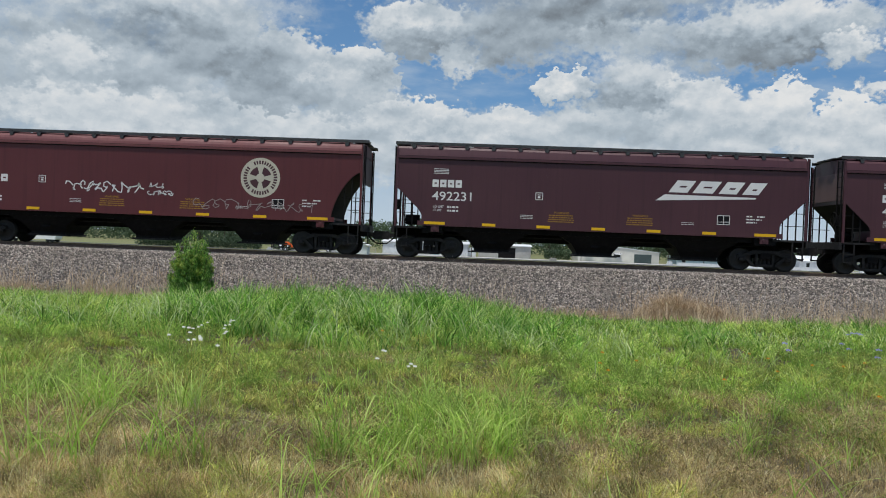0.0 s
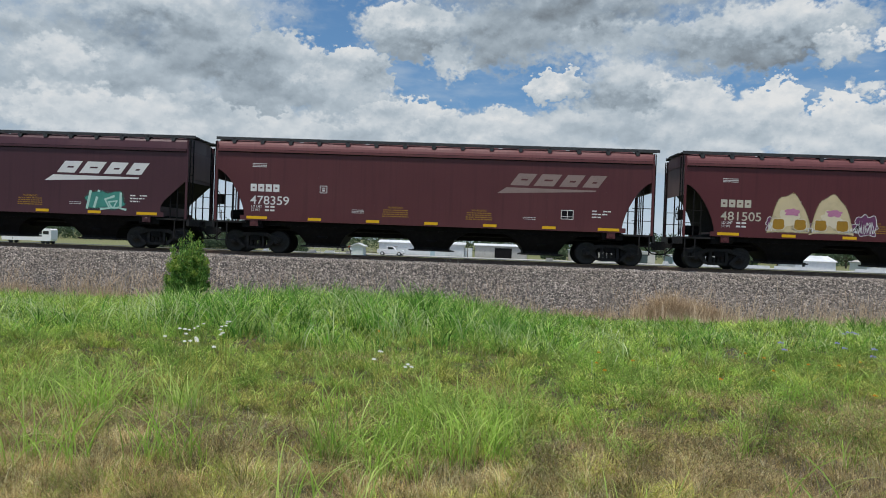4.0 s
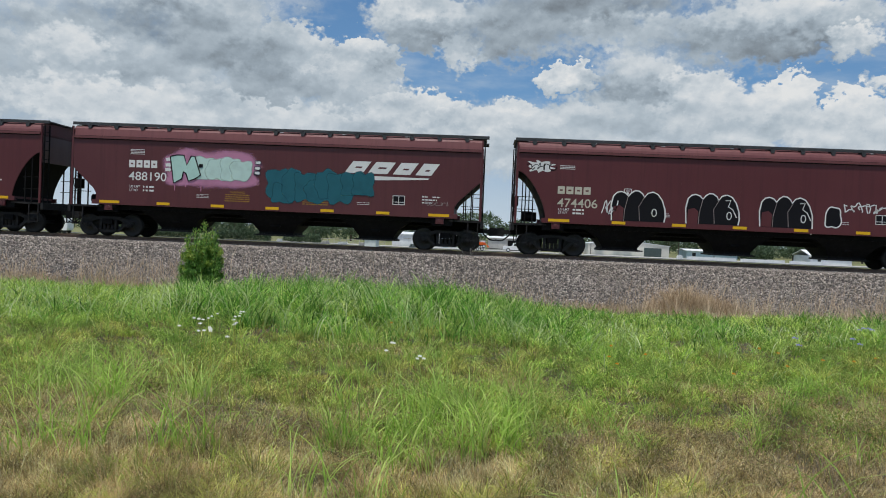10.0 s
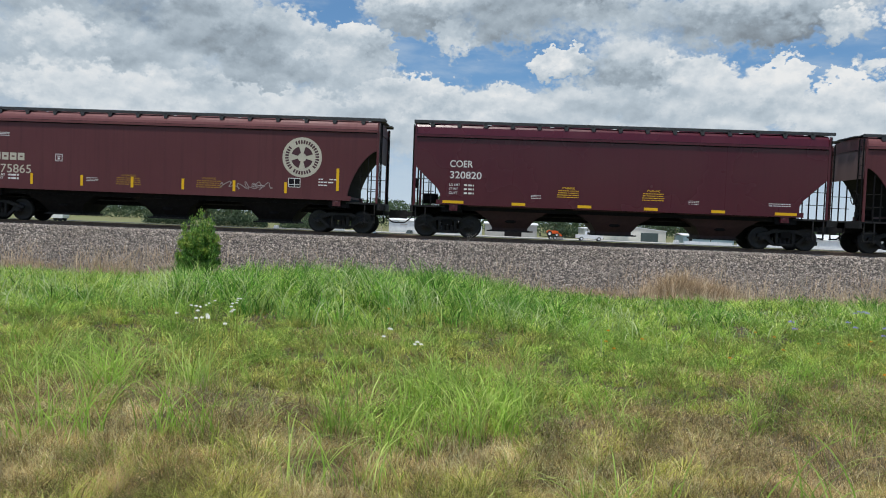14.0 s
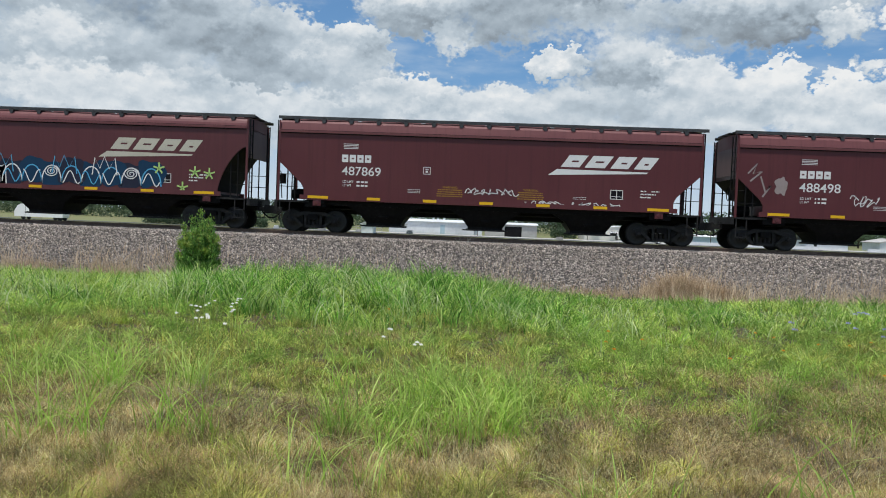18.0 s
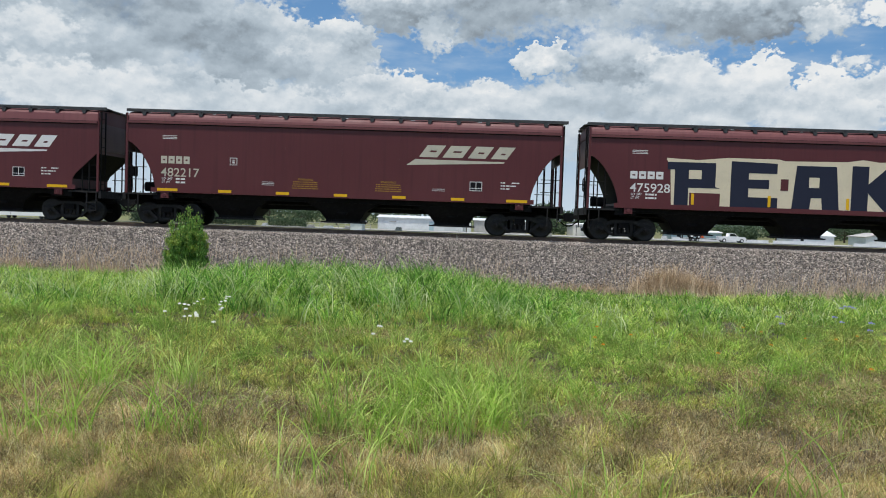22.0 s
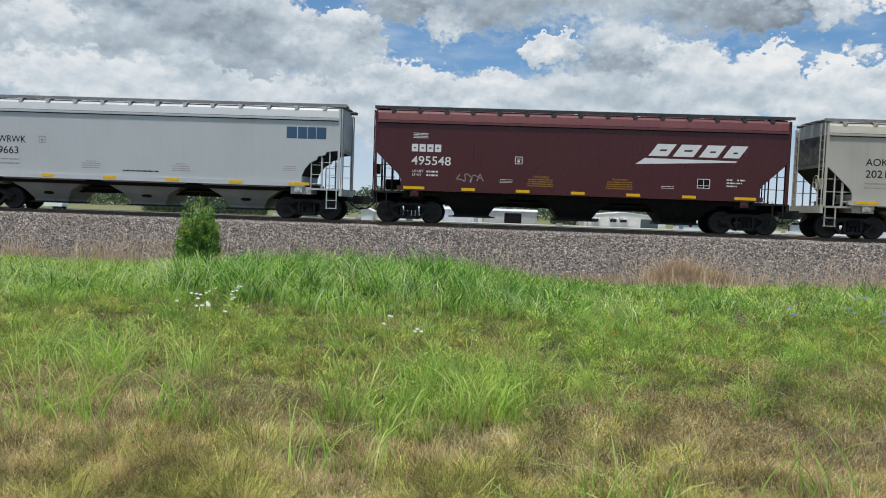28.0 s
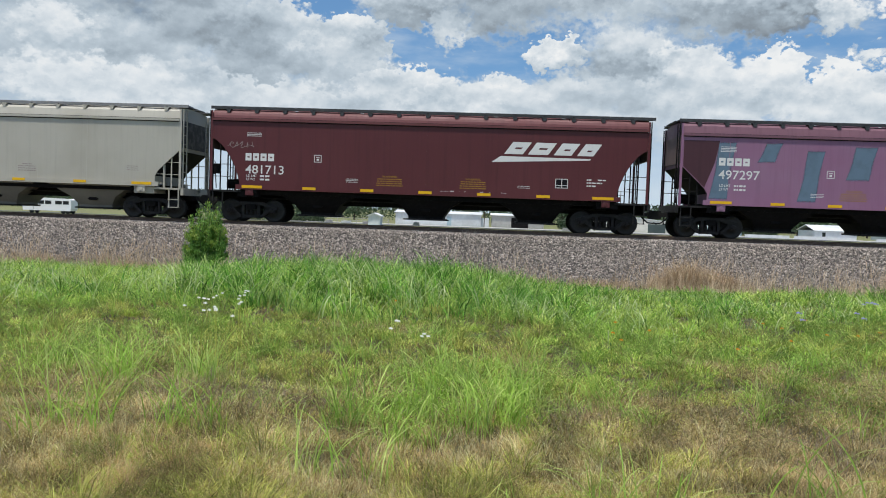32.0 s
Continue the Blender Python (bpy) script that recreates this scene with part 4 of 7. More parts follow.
def cedar(x, y, h, w):
    """Young evergreen: several upright leaders from one foot, feathery sprays, fresh shoots on top."""
    root = thing("evergreen_bush", pose(x, y, float(ground_z(np.array(x), np.array(y)))), "bushy young evergreen with fresh green tips in the grass", "bush")
    tr = Geo().rod((0, 0, -0.1), (0.02, 0, h * 0.5), 0.045, 7, 0.02)
    r = random.Random(5)
    g = np.random.default_rng(9)
    leaders = [(0.06, 0.0, 1.0), (-0.2, 0.05, 0.9), (0.4, 0.0, 0.85), (-0.44, 0.0, 0.8), (0.2, -0.2, 0.84), (-0.05, -0.3, 0.74), (-0.32, -0.2, 0.72), (0.5, -0.15, 0.7), (0.1, 0.3, 0.78), (-0.3, 0.25, 0.7), (0.3, 0.28, 0.68), (-0.55, -0.1, 0.4), (0.5, 0.1, 0.55), (0.26, 0.1, 0.9)]
    limbs = []
    for lx, ly, top in leaders:
        lx, ly = lx * w, ly * w
        foot, mid, tip = Vector((lx * 0.1, ly * 0.1, h * 0.05)), Vector((lx * 0.85, ly * 0.85, h * top * 0.45)), Vector((lx, ly, h * top))
        tr.path([foot, mid, tip], 0.013, 5)
        limbs += [(foot, mid, 0.16), (mid, tip, 0.15)]
        for i in range(6):
            z0 = h * top * (0.2 + 0.6 * i / 6)
            base = mid.lerp(tip, max(0.0, (z0 / h / top - 0.45) / 0.55)) if z0 > mid.z else foot.lerp(mid, z0 / mid.z)
            a = r.uniform(0, 6.283)
            reach = 0.3 * w * (1 - 0.75 * i / 6) * r.uniform(0.6, 1.1)
            end = base + Vector((math.cos(a) * reach, math.sin(a) * reach, h * r.uniform(0.04, 0.1)))
            tr.rod(base, end, 0.008, 4, 0.003)
            limbs.append((base, end, 0.07))
    part("trunk", tr, BARK, root)
    # upper sprays take a paler green: new growth plus sun put into the colour
    for name, mat, n, low in (("crown", LEAF, 26000, 0.0), ("sunlit_new_growth", SHOOT, 5000, 0.45)):
        vs = np.zeros((n, 3, 3))
        for i in range(n):
            b, t, wide = limbs[int(g.integers(len(limbs)))]
            f = low + (1.04 - low) * g.random() ** (0.8 if not low else 0.6)
            c = np.array(b) + (np.array(t) - np.array(b)) * f + g.normal(size=3) * wide * 0.8 * (1.1 - 0.7 * f)
            d = g.normal(size=3) * 0.45 + (0, 0, 0.8)
            d /= np.linalg.norm(d)
            sd = np.cross(d, g.normal(size=3))
            sd /= np.linalg.norm(sd)
            if low and c[2] < h * 0.5:
                c[2] += h * 0.2
            vs[i] = c - sd * 0.016, c + sd * 0.016, c + d * (0.04 + 0.07 * g.random())
        crown = bulk(name, vs.reshape(-1, 3), np.arange(3 * n).reshape(-1, 3), mat, "", "", "")
        crown.parent = root


cedar(-9.0, 23.9, 2.3, 1.08)


def weed(x, y, z, h, seed, mat=TWIG):
    """Bare branching twig."""
    r = random.Random(seed)
    g = Geo()

    def grow(p, d, ln, rad, depth):
        q = p + d * ln
        g.rod(p, q, rad, 4, rad * 0.7)
        if depth:
            for _ in range(3 if depth > 1 else 2):
                nd = (d + Vector((r.uniform(-0.7, 0.7), r.uniform(-0.5, 0.5), r.uniform(0.0, 0.5)))).normalized()
                grow(p + d * ln * r.uniform(0.45, 1.0), nd, ln * r.uniform(0.5, 0.8), rad * 0.6, depth - 1)

    grow(Vector((0, 0, -0.05)), Vector((0.08, 0, 1)).normalized(), h * 0.45, 0.012, 3)
    return thing("bare_weed", pose(x, y, z), "bare bleached branching weed beside the track", "weed", "bare weeds by the track", "", g, mat)


for i, (wx, wy, wz, wh) in enumerate(((-2.95, 28.6, -0.7, 1.25), (-0.8, 29.4, -0.2, 1.75), (-0.4, 29.3, -0.22, 1.0), (-4.6, 28.6, -0.7, 1.0), (4.9, 28.5, -0.75, 1.0), (12.2, 28.3, -0.85, 1.2), (14.4, 28.3, -0.85, 1.1), (9.6, 28.6, -0.7, 0.9), (-14.8, 28.4, -0.8, 1.3), (-11.2, 28.5, -0.75, 1.2), (16.2, 28.4, -0.8, 1.0))):
    weed(wx, wy, wz, wh, 30 + i)
wr = random.Random(91)
for i in range(26):
    wx, wy = wr.uniform(7.5, 19.0) if i < 19 else wr.uniform(-20.0, -3.0), wr.uniform(27.6, 28.6)
    weed(wx, wy, float(np.interp(wy, [25, 28.3, 30.7], [-0.82, -0.86, 0.6])), wr.uniform(0.6, 1.35), 60 + i)


def flower(x, y, h, mat, label, name, r, flatness, n, petals=7):
    z = float(ground_z(np.array(x), np.array(y)))
    root = thing(name, pose(x, y, z), label, "flower", label.split(" on ")[0] + "s")
    rr = random.Random(int(x * 1000 + y * 77))
    st = Geo()
    for _ in range(n):
        hd = Geo()
        tip = Vector((rr.uniform(-0.13, 0.13), rr.uniform(-0.1, 0.1), h * rr.uniform(0.78, 1.0)))
        st.rod((tip.x * 0.5, tip.y * 0.5, -0.02), tip, 0.0022, 3, 0.0015)
        for k in range(petals):
            a, q = k * 2.4, r * math.sqrt(k / petals) * 1.6
            c = tip + Vector((math.cos(a) * q, math.sin(a) * q, -q * 0.3))
            u = r * 0.45
            hd.add([c + Vector((u, 0, 0)), c + Vector((0, u, flatness)), c + Vector((-u, 0, 0.004)), c + Vector((0, -u, -flatness)), c + Vector((0, 0, 0.012))], [(0, 1, 4), (1, 2, 4), (2, 3, 4), (3, 0, 4)])
        part("bloom", hd, mat, root)
    part("stem", st, LONG, root)


for fx, fy in ((-3.54, 9.9), (-3.25, 10.2), (-2.88, 9.0), (-3.07, 8.2), (-2.86, 7.4), (-2.54, 7.1), (-2.3, 6.6), (-2.86, 8.7), (-0.75, 6.9), (-0.63, 6.8)):
    flower(fx, fy, 0.7, PETALW, "white flat flower head on a thin green stem", "white_flower", 0.011, 0.005, 3, 11)
for fx, fy in ((1.47, 9.0), (1.68, 9.4), (1.89, 9.2), (1.39, 8.6), (4.09, 11.4), (4.04, 11.0), (4.78, 11.9), (4.24, 9.9), (4.62, 9.6), (5.16, 10.3), (3.58, 9.4), (2.56, 8.1), (3.6, 7.1), (-1.37, 12.1)):
    flower(fx, fy, 0.42, PETALO, "orange daisy on a thin green stem", "orange_flower", 0.013, 0.004, 1)
for fx, fy in ((4.31, 10.9), (5.71, 12.0), (6.31, 13.0), (5.32, 10.6), (7.2, 14.9)):
    flower(fx, fy, 0.6, PETALB, "pale blue-violet flower on a tall stem", "blue_flower", 0.025, 0.01, 2)


# ---- beyond the track ----
FAR = -1.62


def far_tree(x, y, h, w, seed, group="trees beyond the track"):
    r = np.random.default_rng(seed)
    root = thing("tree", pose(x, y, FAR), "broad leafy green tree far beyond the track", "tree", group)
    tr = Geo().rod((0, 0, -0.2), (0, 0, h * 0.6), 0.28, 7, 0.12)
    blobs = []
    for i in range(14):
        a, q = r.random() * 6.283, r.random() ** 0.5 * w * 0.36
        c = np.array((math.cos(a) * q, math.sin(a) * q, h * (0.38 + 0.5 * r.random() * (1 - q / w))))
        blobs.append((c, w * (0.14 + 0.1 * r.random())))
        tr.rod((0, 0, h * 0.3), c, 0.09, 4, 0.03)
    part("trunk", tr, BARK, root)
    n = 1500
    vs = np.zeros((n, 3, 3))
    for i in range(n):
        c, rad = blobs[i % 14]
        d = r.normal(size=3)
        d /= np.linalg.norm(d)
        p = c + d * rad * (0.6 + 0.5 * r.random())
        s, t = r.normal(size=3), r.normal(size=3)
        vs[i] = p, p + s * 0.22, p + t * 0.22
    crown = bulk("crown", vs.reshape(-1, 3), np.arange(3 * n).reshape(-1, 3), TREE, "", "", "")
    crown.parent = root


def woods():
    """The far wood: one uneven belt of foliage."""
    r = np.random.default_rng(4)
    n = 60000
    x = r.uniform(-210, 190, n)
    y = r.uniform(235, 262, n)
    top = 6.4 + 3.2 * np.exp(-((x - 5) / 28.0) ** 2) + 2.2 * noise2(x, y * 0, 0.11, 5) + 1.6 * noise2(x, y * 0, 0.45, 6)
    z = FAR + np.clip(top, 2.0, 12.0) * r.random(n) ** 0.7
    s = r.normal(size=(n, 3)) * 0.45
    t = r.normal(size=(n, 3)) * 0.45
    p = np.stack([x, y, z], 1)
    v = np.stack([p, p + s, p + t], 1)
    bulk("far_woods", v.reshape(-1, 3), np.arange(3 * n).reshape(-1, 3), TREE, "long belt of green woodland on the horizon", "woods")


woods()
for i, (tx, ty, th, tw) in enumerate(((-75, 205, 6, 7), (-66, 200, 5, 6), (-56, 210, 6, 8), (-46, 205, 5, 7), (-38, 214, 7, 8), (-25, 212, 9, 9), (3, 196, 4.2, 5), (12, 212, 8, 9), (20, 214, 6, 8), (38, 212, 7.5, 8), (62, 190, 4.2, 7), (68, 192, 4.0, 7), (80, 205, 5, 7), (93, 205, 5, 7), (-6, 210, 7, 8), (50, 214, 6.5, 8), (100, 210, 6, 8), (-88, 214, 6, 8))):
    far_tree(tx, ty, th, tw, 50 + i)


def hedge(x0, x1, y, h, name="hedge"):
    r = np.random.default_rng(int(abs(x0) * 10))
    n = int((x1 - x0) * 260)
    p = np.stack([r.uniform(x0, x1, n), y + r.normal(size=n) * 0.8, FAR + 0.06 + h * r.random(n) ** 0.8 * (0.8 + 0.2 * np.sin(np.linspace(0, 1, n) * 40))], 1)
    v = np.stack([p, p + r.normal(size=(n, 3)) * 0.22, p + r.normal(size=(n, 3)) * 0.22], 1)
    ob = bulk(name, v.reshape(-1, 3), np.arange(3 * n).reshape(-1, 3), TREE, "low leafy green hedge in the far meadow", "hedge", "")
    tagged(ob, group="hedges beyond the track")


for hx0, hx1, hy, hh in ((-72, -62, 160, 2.2), (-58, -46, 162, 2.4), (-44, -36, 165, 2.0), (56, 68, 186, 3.2), (74, 82, 178, 2.6), (16, 22, 182, 2.4)):
    hedge(hx0, hx1, hy, hh)


def windows(root, spots, y, w, h, mat=GLASS, frame_mat=METALW):
    for wx, wz in spots:
        win = part("window", Geo().box(wx - w / 2 - 0.06, wx + w / 2 + 0.06, y - 0.05, y, wz - h / 2 - 0.06, wz + h / 2 + 0.06), frame_mat, root, "thin window frame")
        part("pane", Geo().box(wx - w / 2, wx + w / 2, y - 0.06, y - 0.045, wz - h / 2, wz + h / 2), mat, win, "dark glass pane")


def gable(name, x0, x1, y, depth, eave, ridge, wall_mat, roof_mat, label, ridge_along=True, overhang=0.3):
    """A plain building: walls and a pitched roof."""
    cx = (x0 + x1) / 2
    root = thing(name, pose(cx, y, FAR), label, "building")
    hw = (x1 - x0) / 2
    g = Geo()
    if ridge_along:
        g.box(-hw, hw, 0, depth, -0.1, eave)
        roof = Geo()
        o = overhang
        roof.add([(-hw - o, -o, eave - 0.06), (hw + o, -o, eave - 0.06), (hw + o, depth / 2, ridge), (-hw - o, depth / 2, ridge), (-hw - o, depth + o, eave - 0.06), (hw + o, depth + o, eave - 0.06),
                  (-hw - o, -o, eave + 0.06), (hw + o, -o, eave + 0.06), (hw + o, depth / 2, ridge + 0.14), (-hw - o, depth / 2, ridge + 0.14), (-hw - o, depth + o, eave + 0.06), (hw + o, depth + o, eave + 0.06)],
                 [(0, 3, 2, 1), (3, 4, 5, 2), (6, 7, 8, 9), (9, 8, 11, 10), (0, 1, 7, 6), (4, 10, 11, 5), (0, 6, 9, 3), (3, 9, 10, 4), (1, 2, 8, 7), (2, 5, 11, 8)])
    else:
        pts = [(-hw, -0.1), (hw, -0.1), (hw, eave), (0, ridge), (-hw, eave)]
        g.prism(pts, 0, depth)
        o = overhang
        roof = Geo().prism([(-hw - o, eave - 0.1), (0, ridge), (hw + o, eave - 0.1), (hw + o, eave + 0.06), (0, ridge + 0.17), (-hw - o, eave + 0.06)], -o, depth + o)
    part("wall", g, wall_mat, root)
    part("roof", roof, roof_mat, root)
    return root


# long white metal building with ribbed front
b = gable("metal_building", -21.2, -2.0, 172, 10, 2.7, 3.15, METALW, METALW, "long low white metal building beyond the tracks")
for i in range(24):
    part("rib", Geo().box(-9.5 + i * 0.82, -9.44 + i * 0.82, -0.05, -0.004, 0.05, 2.6), METALW, b)
part("vent", Geo().box(-7.0, -5.4, -0.12, -0.06, 1.7, 1.9), CONCRETE, b)
part("door", Geo().box(2.0, 3.0, -0.07, -0.06, 0.0, 2.1), PALEBLUE, b)
part("annex", Geo().box(9.7, 11.4, 0.5, 6, -0.1, 2.0), METALW, b, "low white lean-to")
# open shed
b = gable("open_shed", 0.4, 12.0, 172, 9, 2.75, 3.1, CONCRETE, METALW, "white-roofed shed with one black panel in place of the bay's unlit inside")
# flat black panel on the wall paints the shade inside the bay
part("dark_bay_panel", Geo().box(-1.4, 2.4, -0.07, -0.05, 0.0, 2.3), BLACK, b, "black panel in place of the bay's unlit inside")
# white stucco shop with striped awnings and a green roller door
b = gable("shop_building", 22.6, 40.4, 172, 12, 2.5, 3.3, STUCCO, METALW, "white stucco building with striped awnings and a green roller door", False, 0.15)
for ax in (-6.6, -2.6, -0.4):
    windows(b, [(ax, 1.55)], 0, 1.5, 0.8)
    cloth = part("awning", Geo().add([(ax - 0.9, -0.06, 2.14), (ax + 0.9, -0.06, 2.14), (ax + 0.9, -0.56, 1.78), (ax - 0.9, -0.56, 1.78)], [(0, 1, 2, 3)]), METALW, b, "striped awning")
    for i in range(9):
        part("stripe", Geo().add([(ax - 0.9 + i * 0.2, -0.07, 2.15), (ax - 0.8 + i * 0.2, -0.07, 2.15), (ax - 0.8 + i * 0.2, -0.57, 1.79), (ax - 0.9 + i * 0.2, -0.57, 1.79)], [(0, 1, 2, 3)]), GLASS, cloth)
part("roller_door", Geo().box(3.4, 7.2, -0.08, -0.05, 0.0, 2.0), DARKGREEN, b, "dark green roller door")
part("drainpipe", Geo().rod((-8.3, -0.1, 0), (-8.3, -0.1, 2.5), 0.06), GLASS, b)
part("flue", Geo().rod((2.5, 4.0, 2.8), (2.5, 4.0, 3.9), 0.1), CONCRETE, b)
# smaller ones to the right
b = gable("blue_building", 45.2, 56.5, 176, 8, 1.75, 2.05, PALEBLUE, METALW, "low pale blue building with a white roof")
windows(b, [(-4.0, 0.95)], 0, 0.8, 0.8)
b = gable("white_house", 70.0, 78.8, 170, 9, 1.9, 3.0, METALW, METALW, "white gabled house near a leafy tree")
windows(b, [(-2.5, 1.1)], 0, 0.7, 0.9)
b = gable("white_shed", -23.9, -21.6, 150, 4, 1.8, 2.3, METALW, METALW, "small white shed beside the long building", False)
b = gable("garage", 88, 96, 175, 8, 2.0, 2.8, METALW, CONCRETE, "white garage with a grey roof", False)


def camper():
    """Long white motor home with dark side windows."""
    c = thing("motor_home", pose(-88.2, 150, FAR + 0.5), "long white motor home with a dark window band", "motor home")
    pts = [(-5.4, 0.1), (4.4, 0.1), (4.6, 0.5), (4.6, 2.3), (4.3, 2.55), (-4.1, 2.65), (-4.8, 2.3), (-5.5, 1.1)]
    part("body", Geo().prism(pts, -1.2, 1.2), WHITEM, c)
    for x0, x1 in ((-2.4, -1.0), (-0.8, 0.5), (1.3, 2.7), (2.9, 4.1)):
        part("window", Geo().box(x0, x1, -1.215, -1.203, 1.4, 2.1), GLASS, c, "dark side window")
    part("windscreen", Geo().add([(-5.52, -1.0, 1.2), (-4.82, -1.0, 2.28), (-4.82, 1.0, 2.28), (-5.52, 1.0, 1.2)], [(0, 1, 2, 3)]), GLASS, c)
    part("door", Geo().box(-3.2, -3.14, -1.215, -1.203, 0.3, 2.3), GLASS, c)
    part("aerial", Geo().rod((-0.8, 0, 2.6), (-0.8, 0, 3.2), 0.03), GLASS, c)
    for wx in (-3.7, 2.9, 3.8):
        for s in (-1, 1):
            part("wheel", Geo().lathe_y([(0.0, s * 1.08), (0.25, s * 1.08), (0.42, s * 1.06), (0.42, s * 0.85), (0.0, s * 0.85)], 18, wx, -0.06), TYRE, c)


camper()

# yard, road and low walls
thing("road", pose(0, 158, FAR + 0.06), "pale dusty asphalt road behind the railway", "road", "", "structure", Geo().box(-320, 320, -3.2, 3.2, -0.04, 0.0), ASPHALT)
thing("yard", pose(45, 165.5, FAR + 0.07), "pale concrete yard before the buildings", "yard", "", "structure", Geo().box(-90, 90, -3.9, 6.0, -0.04, 0.0), CONCRETE)
for i, (wx0, wx1) in enumerate(((42, 52), (53, 62), (63, 69.5), (79.5, 90))):
    thing("low_wall", pose((wx0 + wx1) / 2, 163, FAR + 0.07), "low whitewashed concrete wall along the yard", "wall", "low yard walls", "", Geo().box(-(wx1 - wx0) / 2, (wx1 - wx0) / 2, -0.15, 0.15, -0.05, 0.62), METALW)


def fence():
    f = thing("fence", pose(-36, 166, FAR), "thin grey pipe fence in the far meadow", "fence")
    for i in range(11):
        part("post", Geo().rod((i * 1.4, 0, -0.1), (i * 1.4, 0, 1.1), 0.05), CONCRETE, f)
    for z in (0.55, 1.05):
        part("bar", Geo().rod((0, 0, z), (14, 0, z), 0.04), CONCRETE, f)


fence()
for px, ph in ((41.4, 3.4), (49.0, 4.2), (-1.2, 3.6), (30.0, 9.0), (-60.0, 9.0)):
    p = thing("utility_pole", pose(px, 180 if ph > 5 else 168, FAR), "thin weathered wooden pole beyond the railway", "pole", "poles beyond the track")
    part("shaft", Geo().rod((0, 0, -0.1), (0, 0, ph), 0.09, 8, 0.07), BARK, p)
    if ph > 5:
        part("crossarm", Geo().box(-0.9, 0.9, -0.06, 0.06, ph - 0.7, ph - 0.58), BARK, p)
for i, (sx, sy, sw, sh, sm) in enumerate(((-34, 161, 1.6, 0.5, CONCRETE), (-30.5, 162, 2.2, 0.45, METALW), (-44, 161.5, 1.1, 0.6, METALW), (-26, 161.5, 1.8, 0.5, CONCRETE), (-15.5, 162, 1.4, 0.7, DARKGREEN), (16, 162, 1.6, 0.6, CONCRETE), (40.5, 163.2, 1.2, 0.8, METALW))):
    t = thing("stacked_pallets", pose(sx, sy, FAR + 0.06), "low stack of pale boards in the yard", "stack", "stacks in the yard")
    for k in range(3):
        part("board", Geo().box(-sw / 2 + 0.1 * k, sw / 2 - 0.06 * k, -0.5, 0.5, sh * k / 3, sh * (k + 0.85) / 3), sm, t)


# pick-up with a flat trailer that carries an orange tractor
def wheels(root, spots, r, w, rim=WHITEM):
    for wx, wy in spots:
        s = 1 if wy > 0 else -1
        whl = part("wheel", Geo().lathe_y([(r * 0.55, s * w / 2), (r * 0.9, s * w / 2), (r, s * w * 0.35), (r, -s * w * 0.35), (r * 0.6, -s * w / 2)], 20), TYRE, root, "black tyre", pose(wx, wy, r), True)
        part("rim", Geo().lathe_y([(0.0, s * w * 0.36), (r * 0.3, s * w * 0.4), (r * 0.58, s * w * 0.5)], 16), rim, whl, "pale wheel rim")


def pickup():
    c = thing("pickup_truck", pose(0, 158, FAR + 0.06), "white pick-up truck driving along the far road", "truck")
    part("cab", Geo().prism([(-0.9, 0.9), (1.15, 0.9), (0.95, 1.25), (0.35, 1.85), (-0.75, 1.88), (-0.9, 1.3)], -0.9, 0.9), WHITEM, c)
    part("bonnet", Geo().prism([(1.1, 0.45), (2.6, 0.45), (2.62, 1.0), (2.4, 1.14), (1.1, 1.22)], -0.93, 0.93), WHITEM, c)
    part("bed", Geo().prism([(-2.8, 0.5), (1.12, 0.42), (1.12, 0.92), (-0.92, 0.92), (-0.92, 1.18), (-2.8, 1.18)], -0.94, 0.94), WHITEM, c)
    for s in (-1, 1):
        part("window", Geo().prism([(-0.65, 1.28), (0.75, 1.28), (0.3, 1.74), (-0.62, 1.76)], s * 0.91 - 0.006, s * 0.91 + 0.006), GLASS, c, "dark side window")
        part("headlight", Geo().box(2.56, 2.64, s * 0.7 - 0.15, s * 0.7 + 0.15, 0.8, 0.98), METALW, c)
    part("bumper", Geo().box(2.55, 2.75, -0.95, 0.95, 0.42, 0.62), CONCRETE, c)
    wheels(c, [(1.75, -0.85), (1.75, 0.85), (-1.75, -0.85), (-1.75, 0.85)], 0.4, 0.25)
    return c


def trailer():
    c = thing("flat_trailer", pose(0, 158, FAR + 0.06), "low flat trailer with dark steel deck", "trailer")
    part("deck", Geo().box(-2.6, 2.6, -1.1, 1.1, 0.52, 0.62), STEEL, c)
    part("drawbar", Geo().rod((2.6, 0, 0.55), (4.4, 0, 0.5), 0.07), STEEL, c)
    for i in (-1, 1):
        part("ramp", Geo().box(-2.75, -2.62, i * 0.7 - 0.25, i * 0.7 + 0.25, 0.5, 1.3), STEEL, c)
    wheels(c, [(-0.6, -0.95), (-0.6, 0.95), (0.3, -0.95), (0.3, 0.95)], 0.33, 0.22)
    return c


